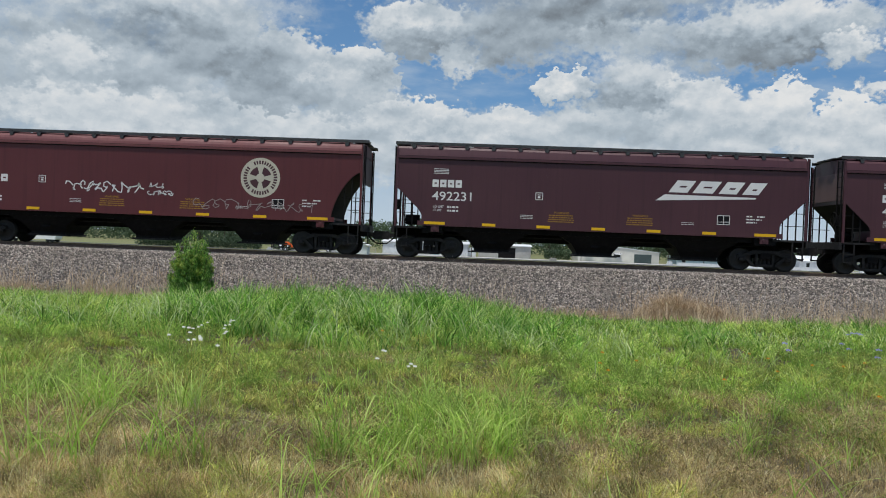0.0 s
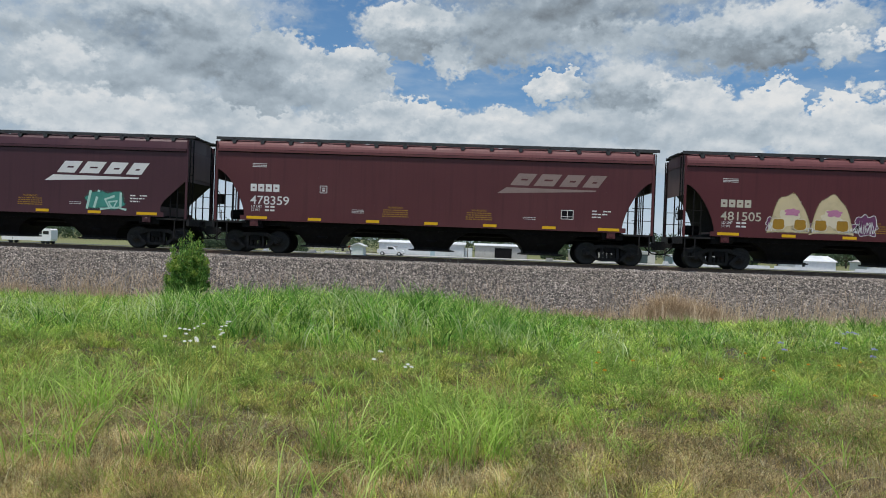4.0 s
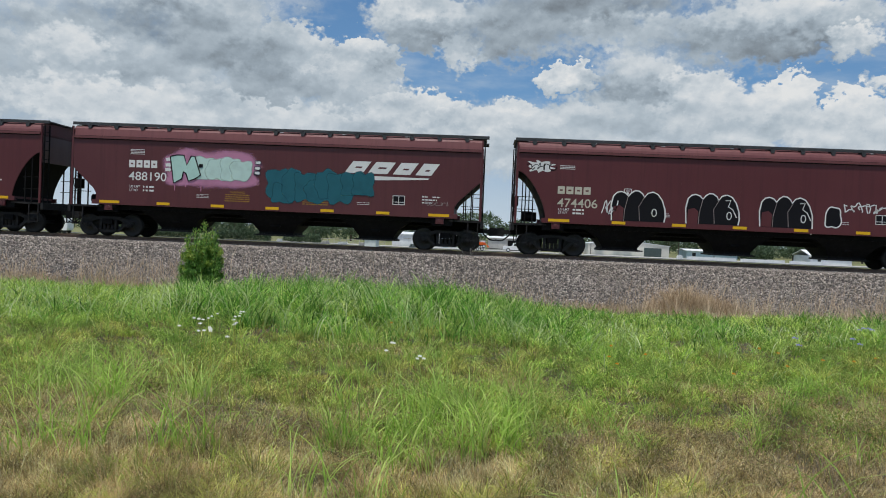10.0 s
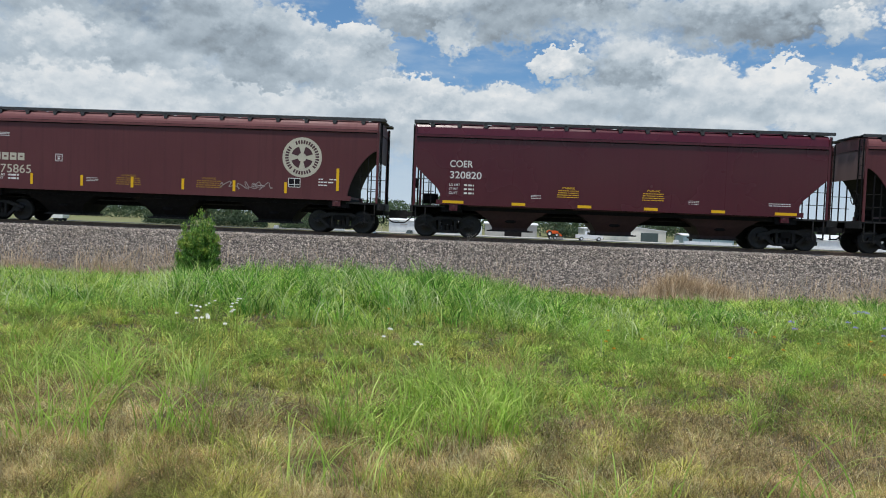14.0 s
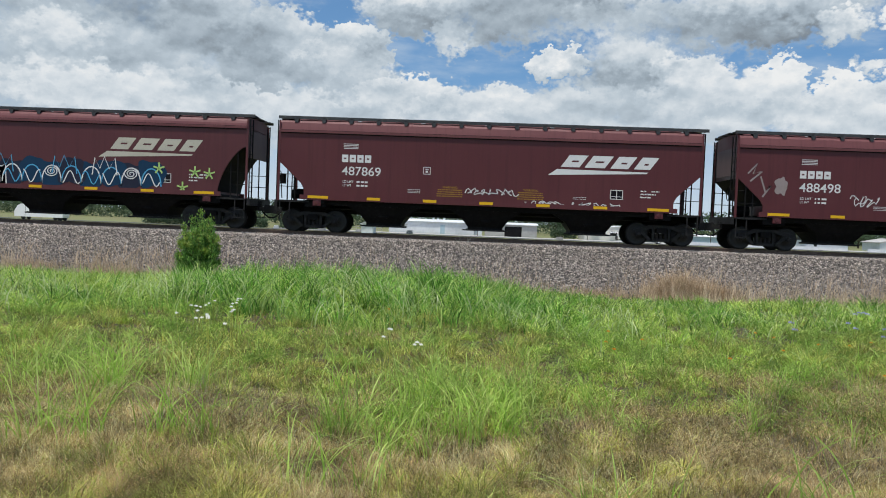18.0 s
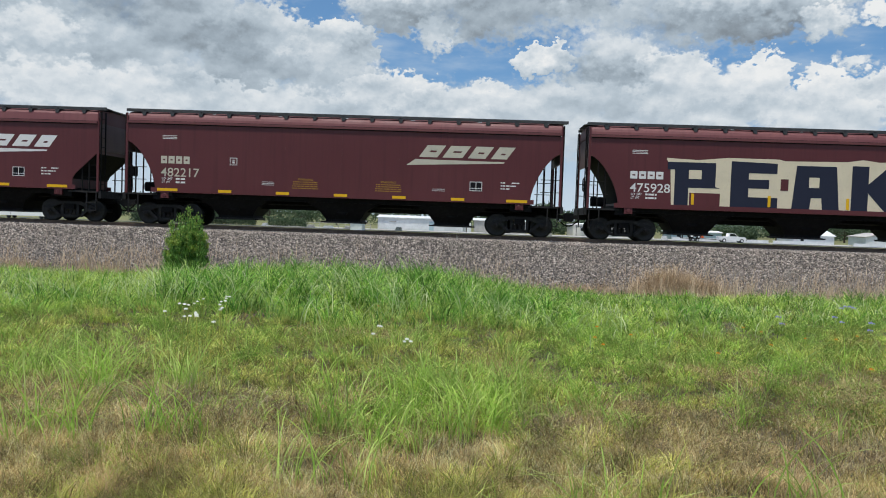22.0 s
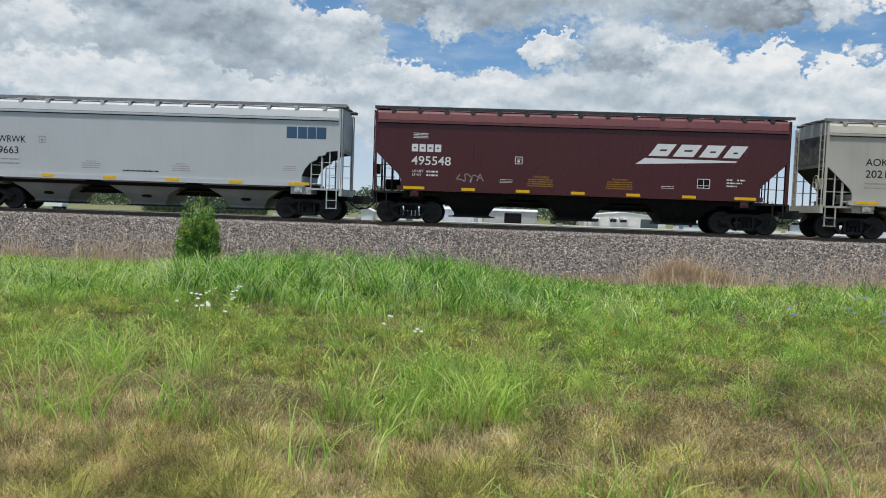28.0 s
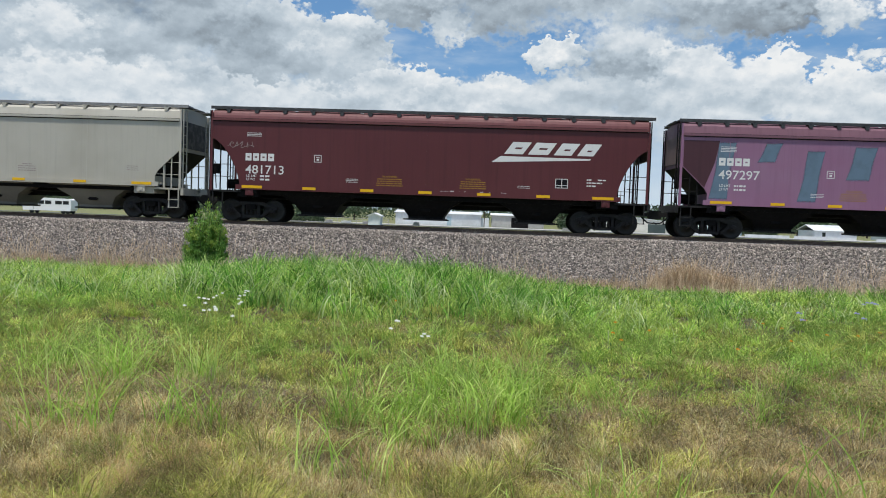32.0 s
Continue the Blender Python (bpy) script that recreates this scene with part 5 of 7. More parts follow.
def tractor():
    c = thing("orange_tractor", pose(0, 158, FAR + 0.68), "orange compact tractor with white wheel rims on a trailer", "tractor")
    part("bonnet", Geo().prism([(0.0, 0.55), (1.25, 0.55), (1.3, 0.95), (1.1, 1.1), (0.0, 1.18)], -0.3, 0.3), ORANGE, c)
    part("chassis", Geo().box(-0.9, 1.1, -0.25, 0.25, 0.35, 0.6), STEEL, c)
    for s in (-1, 1):
        part("fender", Geo().prism([(-1.1, 0.75), (-0.95, 1.1), (-0.5, 1.25), (-0.05, 1.1), (0.1, 0.7), (0.0, 0.7), (-0.15, 1.0), (-0.5, 1.12), (-0.85, 1.0), (-1.0, 0.75)], s * 0.7 - 0.18, s * 0.7 + 0.18), ORANGE, c)
        part("roll_bar", Geo().rod((-0.8, s * 0.45, 0.9), (-0.85, s * 0.45, 1.7), 0.04), STEEL, c)
        part("loader_arm", Geo().path([(-0.1, s * 0.5, 0.9), (0.7, s * 0.5, 1.15), (1.7, s * 0.5, 0.45)], 0.06), ORANGE, c)
    part("seat", Geo().box(-0.65, -0.2, -0.25, 0.25, 0.85, 1.15), BLACK, c)
    part("bucket", Geo().prism([(1.6, 0.1), (2.1, 0.1), (2.0, 0.3), (1.75, 0.55), (1.6, 0.5)], -0.65, 0.65), ORANGE, c)
    wheels(c, [(-0.5, -0.7), (-0.5, 0.7)], 0.52, 0.32)
    wheels(c, [(0.95, -0.55), (0.95, 0.55)], 0.32, 0.22)
    return c


PICKUP, TRAILER, TRACTOR = pickup(), trailer(), tractor()


# ---- the train ----
SIDE = 1.52          # half width of a car body
CACHE = {}
# hoppers grimier and darker than the sides: shade below is in the colour
UNDERG = paint("grimy_shaded_grey_hopper", (0.24, 0.24, 0.235), (0.12, 0.115, 0.11), 0.7, 0.7, 0.5)
UNDERC = paint("grimy_shaded_cream_hopper", (0.22, 0.205, 0.17), (0.12, 0.11, 0.095), 0.7, 0.7, 0.5)



def shared(key, build, smooth=False):
    """One mesh for all alike pieces."""
    if key not in CACHE:
        CACHE[key] = build().mesh(key[0], smooth)
    return CACHE[key]


def cut(kind):
    """Outline of the left end below the eaves, from the sill upwards: metres from the end, height."""
    if kind == "round":
        pts = []
        for i in range(9):
            a = math.pi / 2 * i / 8
            pts.append((0.1 + 1.14 * math.cos(a) ** 1.35, 1.5 + 1.85 * math.sin(a) ** 1.35))
        return [(1.24, 1.38)] + pts
    if kind == "stepped":
        return [(1.55, 1.38), (1.55, 1.75), (1.42, 2.05), (1.2, 2.3), (0.95, 2.42), (0.9, 2.55), (0.6, 2.62), (0.55, 2.75), (0.1, 2.8)]
    return [(1.1, 1.38), (1.1, 1.75), (0.98, 1.97), (0.1, 2.8)]


def eave(kind):
    """Height of the seam between side and roof."""
    return 4.08 if kind == "round" else 4.0


def body_geo(length, kind):
    h, top = length / 2, eave(kind) + 0.05
    left = [(-h + u, z) for u, z in cut(kind)]
    right = [(h - u, z) for u, z in cut(kind)]
    pts = left[:1] + right + [(h - 0.1, top), (-h + 0.1, top)] + left[:0:-1]
    return Geo().prism(pts, -SIDE, SIDE)


def slope_geo(kind):
    """Dark plate laid over the underside of the body's sloping end."""
    pts = cut(kind)[1:]
    g = Geo()
    for (u0, z0), (u1, z1) in zip(pts, pts[1:]):
        g.add([(u0 - 0.012, -1.5, z0 - 0.006), (u1 - 0.012, -1.5, z1 - 0.006), (u1 - 0.012, 1.5, z1 - 0.006), (u0 - 0.012, 1.5, z0 - 0.006)], [(0, 1, 2, 3)])
    return g


def roof_geo(length, kind):
    h, e = length / 2 - 0.06, eave(kind) + 0.05
    half = [(1.5, e), (1.5, e + 0.06), (1.475, e + 0.18), (1.43, 4.41), (1.36, 4.5), (1.2, 4.56), (0.5, 4.6)]
    sec = [(-y, z) for y, z in half] + half[::-1]
    return Geo().loft([(-h, y, z) for y, z in sec], [(h, y, z) for y, z in sec])


def bay_geo():
    """Discharge hopper: wide under the sill, narrow at the gate."""
    rings = [(1.95, 1.38, 1.4), (0.98, 1.05, 0.82), (0.72, 0.78, 0.46), (0.72, 0.78, 0.36)]
    g = Geo()
    for (a, b, z0), (c, d, z1) in zip(rings, rings[1:]):
        g.loft([(-c, -d, z1), (c, -d, z1), (c, d, z1), (-c, d, z1)], [(-a, -b, z0), (a, -b, z0), (a, b, z0), (-a, b, z0)])
    return g


def truck_frame_geo(s):
    """Cast side frame: top chord, drop bottom chord, columns, bearing jaws and springs."""
    y0, y1 = s * 1.0 - 0.07, s * 1.0 + 0.07
    g = Geo()
    g.prism([(-1.1, 0.5), (-0.75, 0.55), (-0.42, 0.68), (0.42, 0.68), (0.75, 0.55), (1.1, 0.5), (1.1, 0.62), (0.8, 0.7), (0.45, 0.82), (-0.45, 0.82), (-0.8, 0.7), (-1.1, 0.62)], y0, y1)
    g.prism([(-0.42, 0.16), (0.42, 0.16), (0.42, 0.27), (-0.42, 0.27)], y0, y1)
    for k in (-1, 1):
        a = [(k * 0.3, 0.16), (k * 0.48, 0.18), (k * 0.86, 0.52), (k * 0.74, 0.58)]
        g.prism(a if k > 0 else a[::-1], y0, y1)
        g.box(k * 0.32 - 0.05, k * 0.32 + 0.05, y0, y1, 0.25, 0.7)
        g.box(k * 0.89 - 0.13, k * 0.89 + 0.13, y0 - 0.01, y1 + 0.01, 0.38, 0.6)
    return g


def spring_geo(s):
    prof = [(0.078 if i % 2 else 0.06, 0.27 + 0.022 * i) for i in range(11)]
    n = 8
    vs = [(r * math.cos(2 * math.pi * k / n), s * 1.0 + r * math.sin(2 * math.pi * k / n), z) for k in range(n) for r, z in prof]
    m = len(prof)
    return Geo().add(vs, [(k * m + j, (k + 1) % n * m + j, (k + 1) % n * m + j + 1, k * m + j + 1) for k in range(n) for j in range(m - 1)])


def wheelset_geo():
    g = Geo()
    for s in (-1, 1):
        g.lathe_y([(0.0, s * 0.86), (0.12, s * 0.86), (0.16, s * 0.83), (0.33, s * 0.785), (0.385, s * 0.81), (0.44, s * 0.81), (0.452, s * 0.8), (0.458, s * 0.71), (0.49, s * 0.69), (0.48, s * 0.675), (0.36, s * 0.675), (0.2, s * 0.72), (0.0, s * 0.72)], 28)
    g.rod((0, -1.1, 0), (0, 1.1, 0), 0.085, 10)
    return g


def cap_geo(s):
    g = Geo().lathe_y([(0.0, s * 1.16), (0.06, s * 1.16), (0.085, s * 1.13), (0.105, s * 1.12), (0.105, s * 1.02)], 12)
    for i in range(3):
        a = 2.094 * i
        g.box(0.06 * math.cos(a) - 0.018, 0.06 * math.cos(a) + 0.018, s * 1.165 - 0.01, s * 1.165 + 0.01, 0.06 * math.sin(a) - 0.018, 0.06 * math.sin(a) + 0.018)
    return g


def truck(car, x, spinning):
    t = tagged(new("truck"), "dusty black cast steel truck with two axles")
    t.parent = car
    t.matrix_basis = pose(x, 0, 0)
    for s in (-1, 1):
        part("side_frame", shared(("side_frame", s), lambda: truck_frame_geo(s)), STEEL, t)
        for k in (-0.17, 0.0, 0.17):
            part("spring", shared(("spring", s), lambda: spring_geo(s)), STEEL, t, "", pose(k, 0, 0))
    part("bolster", shared(("bolster",), lambda: Geo().box(-0.2, 0.2, -1.15, 1.15, 0.5, 0.72)), BLACK, t)
    part("brake_beam", shared(("brake_beam",), lambda: Geo().box(-0.55, -0.45, -0.7, 0.7, 0.36, 0.44)), BLACK, t)
    for k in (-1, 1):
        w = part("wheelset", shared(("wheelset",), wheelset_geo, True), WHEEL, t, "", pose(k * 0.9, 0, 0.458))
        spinning.append((w, k * 0.9))
        for s in (-1, 1):
            part("bearing", shared(("bearing", s), lambda: cap_geo(s)), STEEL, t, "round bearing end cap", pose(k * 0.9, 0, 0.458))


def end_ladder_geo(s):
    """Ladder on the end sheet beside the corner, up to the roof walk."""
    g = Geo()
    for y in (1.42, 1.06):
        g.box(-0.06, -0.02, s * y - 0.02, s * y + 0.02, 1.27, 4.5)
    for i in range(8):
        g.rod((-0.04, s * 1.42, 1.55 + 0.38 * i), (-0.04, s * 1.06, 1.55 + 0.38 * i), 0.013, 5)
    return g


def ladder_geo(z0, z1, w, y):
    g = Geo()
    for x in (0, w):
        g.box(x - 0.02, x + 0.02, y - 0.02, y + 0.02, z0, z1)
    n = int((z1 - z0) / 0.38)
    for i in range(n):
        z = z0 + 0.2 + i * 0.38
        g.rod((0, y, z), (w, y, z), 0.014, 5)
    return g


def text_geo(key, body, size):
    if key not in CACHE:
        cu = bpy.data.curves.new("lettering", "FONT")
        cu.body, cu.size, cu.align_x = body, size, "LEFT"
        cu.offset = 0.006
        ob = bpy.data.objects.new("lettering", cu)
        scene.collection.objects.link(ob)
        bpy.context.view_layer.update()
        me = bpy.data.meshes.new_from_object(ob.evaluated_get(bpy.context.evaluated_depsgraph_get()))
        bpy.data.objects.remove(ob)
        w = max((v.co.x for v in me.vertices), default=1.0)
        CACHE[key] = (me, w)
    return CACHE[key]


LAYER = 0.0025


def lettering(car, body, u, z, height, width, mat, layer=1, name="lettering"):
    """Writing on the near side: u metres from the left end, z its foot, stretched to its width."""
    me, w = text_geo(("text", body), body, 1.0)
    ob = dress(new(name, me), mat)
    ob.parent = car
    ob.matrix_basis = Matrix.Translation((car["zero"] + u, -SIDE - LAYER * layer, z)) @ Matrix.Rotation(radians(90), 4, "X") @ Matrix.Diagonal((width / w, height / 0.73, 1, 1))
    return ob


def decal(car, name, geo, mat, label=""):
    ob = part(name, geo, mat, car, label)
    ob.matrix_basis = pose(car["zero"], 0, 0)
    return ob


def yy(layer):
    return -SIDE - LAYER * layer


def hopper_car(centre, length, kind, mat, roof_mat, under_mat, board_mat, label, posts_mat=None, brackets=15, tape="sill"):
    posts_mat = posts_mat or BLACK
    car = thing("hopper_car", pose(centre, TRACK, RAIL), label, "freight car", "cars of the freight train")
    car["half"] = length / 2
    car["zero"] = -length / 2
    h = length / 2
    spin = []
    part("body", shared(("body", length, kind), lambda: body_geo(length, kind)), mat, car)
    part("roof", shared(("roof", length, kind), lambda: roof_geo(length, kind)), roof_mat, car)
    ev = eave(kind)
    for s in (-1, 1):
        part("side_plate", shared(("side_plate", length, kind, s), lambda: Geo().box(-h + 0.08, h - 0.08, s * 1.54 - 0.035, s * 1.54 + 0.035, ev + 0.01, ev + 0.1)), roof_mat, car)
        # black strips stand in for shade along the side plate's two edges
        part("seam_shade", shared(("seam_shade", length, kind, s), lambda: Geo().box(-h + 0.1, h - 0.1, s * 1.53 - 0.012, s * 1.53 + 0.012, ev - 0.025, ev + 0.008).box(-h + 0.1, h - 0.1, s * 1.515 - 0.01, s * 1.515 + 0.01, ev + 0.102, ev + 0.118)), BLACK, car)
        e = cut(kind)[0][0]
        part("side_sill", shared(("side_sill", length, kind, s), lambda: Geo().box(-h + e - 0.15, h - e + 0.15, s * 1.53 - 0.04, s * 1.53 + 0.04, 1.34, 1.5).box(-h + e - 0.15, h - e + 0.15, s * 1.5 - 0.09, s * 1.5 + 0.09, 1.315, 1.35)), mat, car)
        part("roof_walk", shared(("roof_walk", length, s), lambda: walk_geo(h, s)), board_mat, car, "open-grid roof walk")
    for i in range(7):
        part("weld_seam", shared(("weld_seam",), lambda: Geo().box(-0.011, 0.011, -SIDE - 0.0012, -SIDE + 0.004, 1.5, 3.97)), mat, car, "", pose(-h + 1.9 + (length - 3.8) * i / 6, 0, 0))
    for s in (-1, 1):
        part("train_pipe", shared(("train_pipe", length, s), lambda: Geo().rod((-h + 1.5, s * 0.6, 0.98), (h - 1.5, s * 0.6, 0.98), 0.035)), STEEL, car)
    n = brackets
    for i in range(n):
        x = -h + 0.7 + (length - 1.4) * i / (n - 1)
        for s in (-1, 1):
            part("bracket", shared(("bracket", s), lambda: bracket_geo(s)), board_mat if board_mat is BOARD else roof_mat, car, "", pose(x, 0, 0))
    for i in range(6):
        part("hatch_cover", shared(("hatch_cover", length), lambda: hatch_geo((2 * h - 1.0) / 6 - 0.12)), roof_mat, car, "", pose(-h + 0.5 + (2 * h - 1.0) * i / 6, 0, 0))
    # second box: wide black slab added for the shade between the hoppers
    part("centre_sill_and_shade", shared(("centre_sill_and_shade", length), lambda: Geo().box(-h - 0.1, h + 0.1, -0.33, 0.33, 0.78, 1.2).box(-h + 1.2, h - 1.2, -1.3, 1.3, 1.12, 1.4)), BLACK, car)
    sp = 4.5 if length > 17.2 else 4.2
    for k in (-1, 0, 1):
        b = part("hopper_bay", shared(("hopper_bay",), bay_geo), under_mat, car, "", pose(k * sp, 0, 0))
        part("gate", shared(("gate",), lambda: Geo().box(-0.8, 0.8, -0.86, 0.86, 0.3, 0.37).rod((-0.95, -0.7, 0.33), (0.95, -0.7, 0.33), 0.03)), STEEL, b)
        part("latch", shared(("latch",), lambda: Geo().box(-0.16, 0.16, -1.02, -0.86, 0.66, 0.78).rod((-0.22, -1.0, 0.72), (0.22, -1.0, 0.72), 0.03)), BLACK, b)
    for end in (-1, 1):
        turn = pose(end * h, 0, 0) @ pose(0, 0, 0, 0, 0, 0 if end < 0 else 180)
        truck(car, end * (h - (1.6 if length > 17.2 else 1.42)), spin)
        part("platform", shared(("platform", kind), lambda: platform_geo()), posts_mat if posts_mat is not BLACK else STEEL, car, "", turn)
        part("end_sheet", shared(("end_sheet",), lambda: Geo().box(0.06, 0.1, -1.5, 1.5, 2.95, 4.05)), GRIMY if mat is CREAM else (mat if mat is GREY else ENDDUST), car, "", turn)
        pale = posts_mat is not BLACK
        for py in (-1.5, 1.5):
            part("corner_post", shared(("corner_post",), lambda: Geo().box(-0.045, 0.045, -0.03, 0.03, 1.25, 4.05).box(-0.03, 0.03, -0.02, 0.02, 4.05, 4.5)), mat, car, "", turn @ pose(0.05, py, 0))
        for px, py in ((0.42, -1.47), (0.42, 1.47), (0.72, -1.44), (0.72, 1.44)):
            top = (2.95 if px < 0.5 else 2.5) if kind != "round" else (3.15 if px < 0.5 else 2.75)
            part("post", shared(("post", top), lambda: Geo().box(-0.022, 0.022, -0.022, 0.022, 1.25, top)), posts_mat, car, "", turn @ pose(px, py, 0))
        for s in (-1, 1):
            for z in (1.82, 2.32):
                part("handrail", shared(("handrail", s), lambda: Geo().rod((0.08, s * 1.46, 0), (0.84, s * 1.43, 0), 0.014, 5)), posts_mat, car, "", turn @ pose(0, 0, z))
            part("end_ladder", shared(("end_ladder", s), lambda: end_ladder_geo(s)), posts_mat, car, "", turn)
            if pale:
                part("side_ladder", shared(("side_ladder", s), lambda: ladder_geo(1.25, 2.75, 0.42, s * 1.46)), posts_mat, car, "", turn @ pose(0.75, 0, 0))
            part("jacking_pad", shared(("jacking_pad", s), lambda: Geo().box(1.5, 1.82, s * 1.52 - 0.05, s * 1.52 + 0.05, 1.08, 1.33).lathe_y([(0.0, s * 1.585), (0.07, s * 1.585), (0.09, s * 1.57)], 12, 1.66, 1.2)), mat, car, "", turn)
        part("slope_sheet", shared(("slope_sheet", kind), lambda: slope_geo(kind)), UNDERG if mat is GREY and kind == "straight" else BLACK, car, "dark slope sheet", turn)
        part("coupler", shared(("coupler",), coupler_geo), STEEL, car, "", turn)
        part("air_hose", shared(("air_hose",), hose_geo), BLACK, car, "looping black air hose", turn)
        part("bolster_plate", shared(("bolster_plate",), lambda: Geo().box(1.15, 2.0, -1.45, 1.45, 1.02, 1.3).box(1.55, 1.95, -1.56, -1.46, 1.18, 1.42)), mat if mat in (GREY, CREAM) else BLACK, car, "", turn)
    # hand brake at the left end
    part("brake_wheel", shared(("brake_wheel",), brake_geo), posts_mat, car, "", pose(-h, 0, 0))
    part("air_tank", shared(("air_tank",), lambda: Geo().rod((0.35, -0.3, 1.55), (0.95, -0.3, 1.55), 0.2, 12)), BLACK, car, "", pose(-h, 0, 0))
    return car, spin


def walk_geo(h, s):
    g = Geo()
    g.box(-h - 0.05, h + 0.2, s * 1.1 - 0.26, s * 1.1 + 0.26, 4.62, 4.66)
    g.box(-h - 0.05, h + 0.2, s * 1.36 - 0.02, s * 1.36 + 0.02, 4.57, 4.69)
    g.box(-h - 0.1, -h + 0.5, s * 0.4 - 0.35, s * 0.4 + 0.35, 4.64, 4.67).box(h - 0.5, h + 0.1, s * 0.4 - 0.35, s * 0.4 + 0.35, 4.64, 4.67)
    return g


def bracket_geo(s):
    return Geo().box(-0.04, 0.04, s * 1.2 - 0.18, s * 1.2 + 0.18, 4.5, 4.62).prism([(-0.05, 4.42), (0.05, 4.42), (0.1, 4.58), (-0.1, 4.58)], s * 1.41 - 0.04, s * 1.41 + 0.04)


def hatch_geo(b):
    return Geo().loft([(0, -0.5, 4.58), (b, -0.5, 4.58), (b, 0.5, 4.58), (0, 0.5, 4.58)], [(0.04, -0.36, 4.69), (b - 0.04, -0.36, 4.69), (b - 0.04, 0.36, 4.69), (0.04, 0.36, 4.69)])


def platform_geo():
    g = Geo().box(-0.06, 1.3, -1.48, 1.48, 1.2, 1.27).box(-0.1, 0.02, -1.5, 1.5, 0.98, 1.26)
    for s in (-1, 1):
        g.box(0.1, 0.14, s * 1.45 - 0.03, s * 1.45 + 0.03, 0.45, 1.2).box(0.5, 0.54, s * 1.45 - 0.03, s * 1.45 + 0.03, 0.45, 1.2)
        for z in (0.46, 0.78):
            g.box(0.1, 0.54, s * 1.45 - 0.08, s * 1.45 + 0.08, z, z + 0.03)
    return g


def coupler_geo():
    g = Geo().box(-0.36, 0.1, -0.1, 0.1, 0.78, 0.96)
    g.prism([(-0.72, 0.7), (-0.36, 0.68), (-0.3, 0.82), (-0.36, 1.04), (-0.7, 1.02)], -0.17, 0.15)
    return g


def hose_geo():
    pts = [(-0.05, -0.3, 0.85), (-0.2, -0.32, 0.68), (-0.4, -0.34, 0.52), (-0.62, -0.34, 0.5), (-0.68, -0.34, 0.54)]
    return Geo().path(pts, 0.03, 6)


def brake_geo():
    g = Geo().rod((0.0, -0.9, 2.1), (0.05, -0.9, 1.35), 0.02)
    for i in range(14):
        a, b = 2 * math.pi * i / 14, 2 * math.pi * (i + 1) / 14
        g.rod((-0.06, -0.9 + 0.27 * math.cos(a), 2.2 + 0.27 * math.sin(a)), (-0.06, -0.9 + 0.27 * math.cos(b), 2.2 + 0.27 * math.sin(b)), 0.02, 4)
    for a in (0, 2.1, 4.2):
        g.rod((-0.06, -0.9, 2.2), (-0.06, -0.9 + 0.27 * math.cos(a), 2.2 + 0.27 * math.sin(a)), 0.016, 4)
    return g.box(0.0, 0.16, -1.1, -0.7, 1.95, 2.35)


# ---- lettering and sprayed paint ----
def bars(car, name, mat, u, z, w, rows, layer=1, height=0.035, gap=0.075, shape=None, label="", broken=True):
    g = Geo()
    r = random.Random(int(u * 100) + rows)
    for i in range(rows):
        f = shape[i] if shape else 1.0
        zz = z - i * gap
        if broken:
            x, end = u + w * (1 - f) / 2, u + w * (1 + f) / 2
            while x < end - 0.02:
                x1 = min(end, x + height * r.uniform(0.7, 3.2))
                g.flat([(x, zz), (x1, zz), (x1, zz + height), (x, zz + height)], yy(layer))
                x = x1 + height * r.uniform(0.3, 0.9)
            continue
        g.flat([(u + w * (1 - f) / 2, zz), (u + w * (1 + f) / 2, zz), (u + w * (1 + f) / 2, zz + height), (u + w * (1 - f) / 2, zz + height)], yy(layer))
    return tagged(decal(car, name, g, mat, label), label, kind="stuff")


def holder(car, name, label=""):
    """A painted sign made of several shapes."""
    ob = tagged(new(name), label)
    ob.parent = car
    ob.matrix_basis = pose(car["zero"], 0, 0)
    return ob


def mark(car, u, z, mat=WHITE, serif=False):
    """Owner's mark: four plain upright blocks."""
    root = holder(car, "owner_mark")
    w = 0.28 if serif else 0.25
    for i in range(4):
        g = Geo()
        x = u + i * (w + 0.06)
        for a, b, c, d in ((0, 0.08, 0, 0.3), (w - 0.08, w, 0, 0.3), (0.08, w - 0.08, 0, 0.12), (0.08, w - 0.08, 0.18, 0.3)):
            g.flat([(x + a, z + c), (x + b, z + c), (x + b, z + d), (x + a, z + d)], yy(1))
        part("block", g, mat, root)
    return root


def number(car, digits, u, z, mat=WHITE, size=0.36):
    w = size * 0.735 * len(digits)
    return lettering(car, digits, u, z, size, w, mat)


def wedge_logo(car, u, z, mat=WHITE):
    """Slanted four-block emblem over a tapering bar."""
    root = holder(car, "emblem")
    hgt, sl = 0.48, 0.34
    for x0, x1, lo, hi in ((0.4, 1.24, 0.42, 0.56), (1.34, 2.24, 0.42, 0.56), (2.36, 3.16, 0.38, 0.52), (3.28, 4.02, 0.34, 0.48)):
        g = Geo()
        w = x1 - x0 - 0.1
        for a, b, c, d in ((0, 0.27, 0, 1), (w - 0.2, w, 0, 1), (0.27, w - 0.2, 0, lo), (0.27, w - 0.2, hi, 1)):
            g.flat([(u + x0 + a + sl * c, z + hgt * c), (u + x0 + b + sl * c, z + hgt * c), (u + x0 + b + sl * d, z + hgt * d), (u + x0 + a + sl * d, z + hgt * d)], yy(1))
        part("block", g, mat, root)
    part("bar", Geo().flat([(u - 0.1, z - 0.34), (u + 3.8, z - 0.17), (u + 3.85, z - 0.11), (u + 0.26, z - 0.09)], yy(1)), mat, root)
    return root


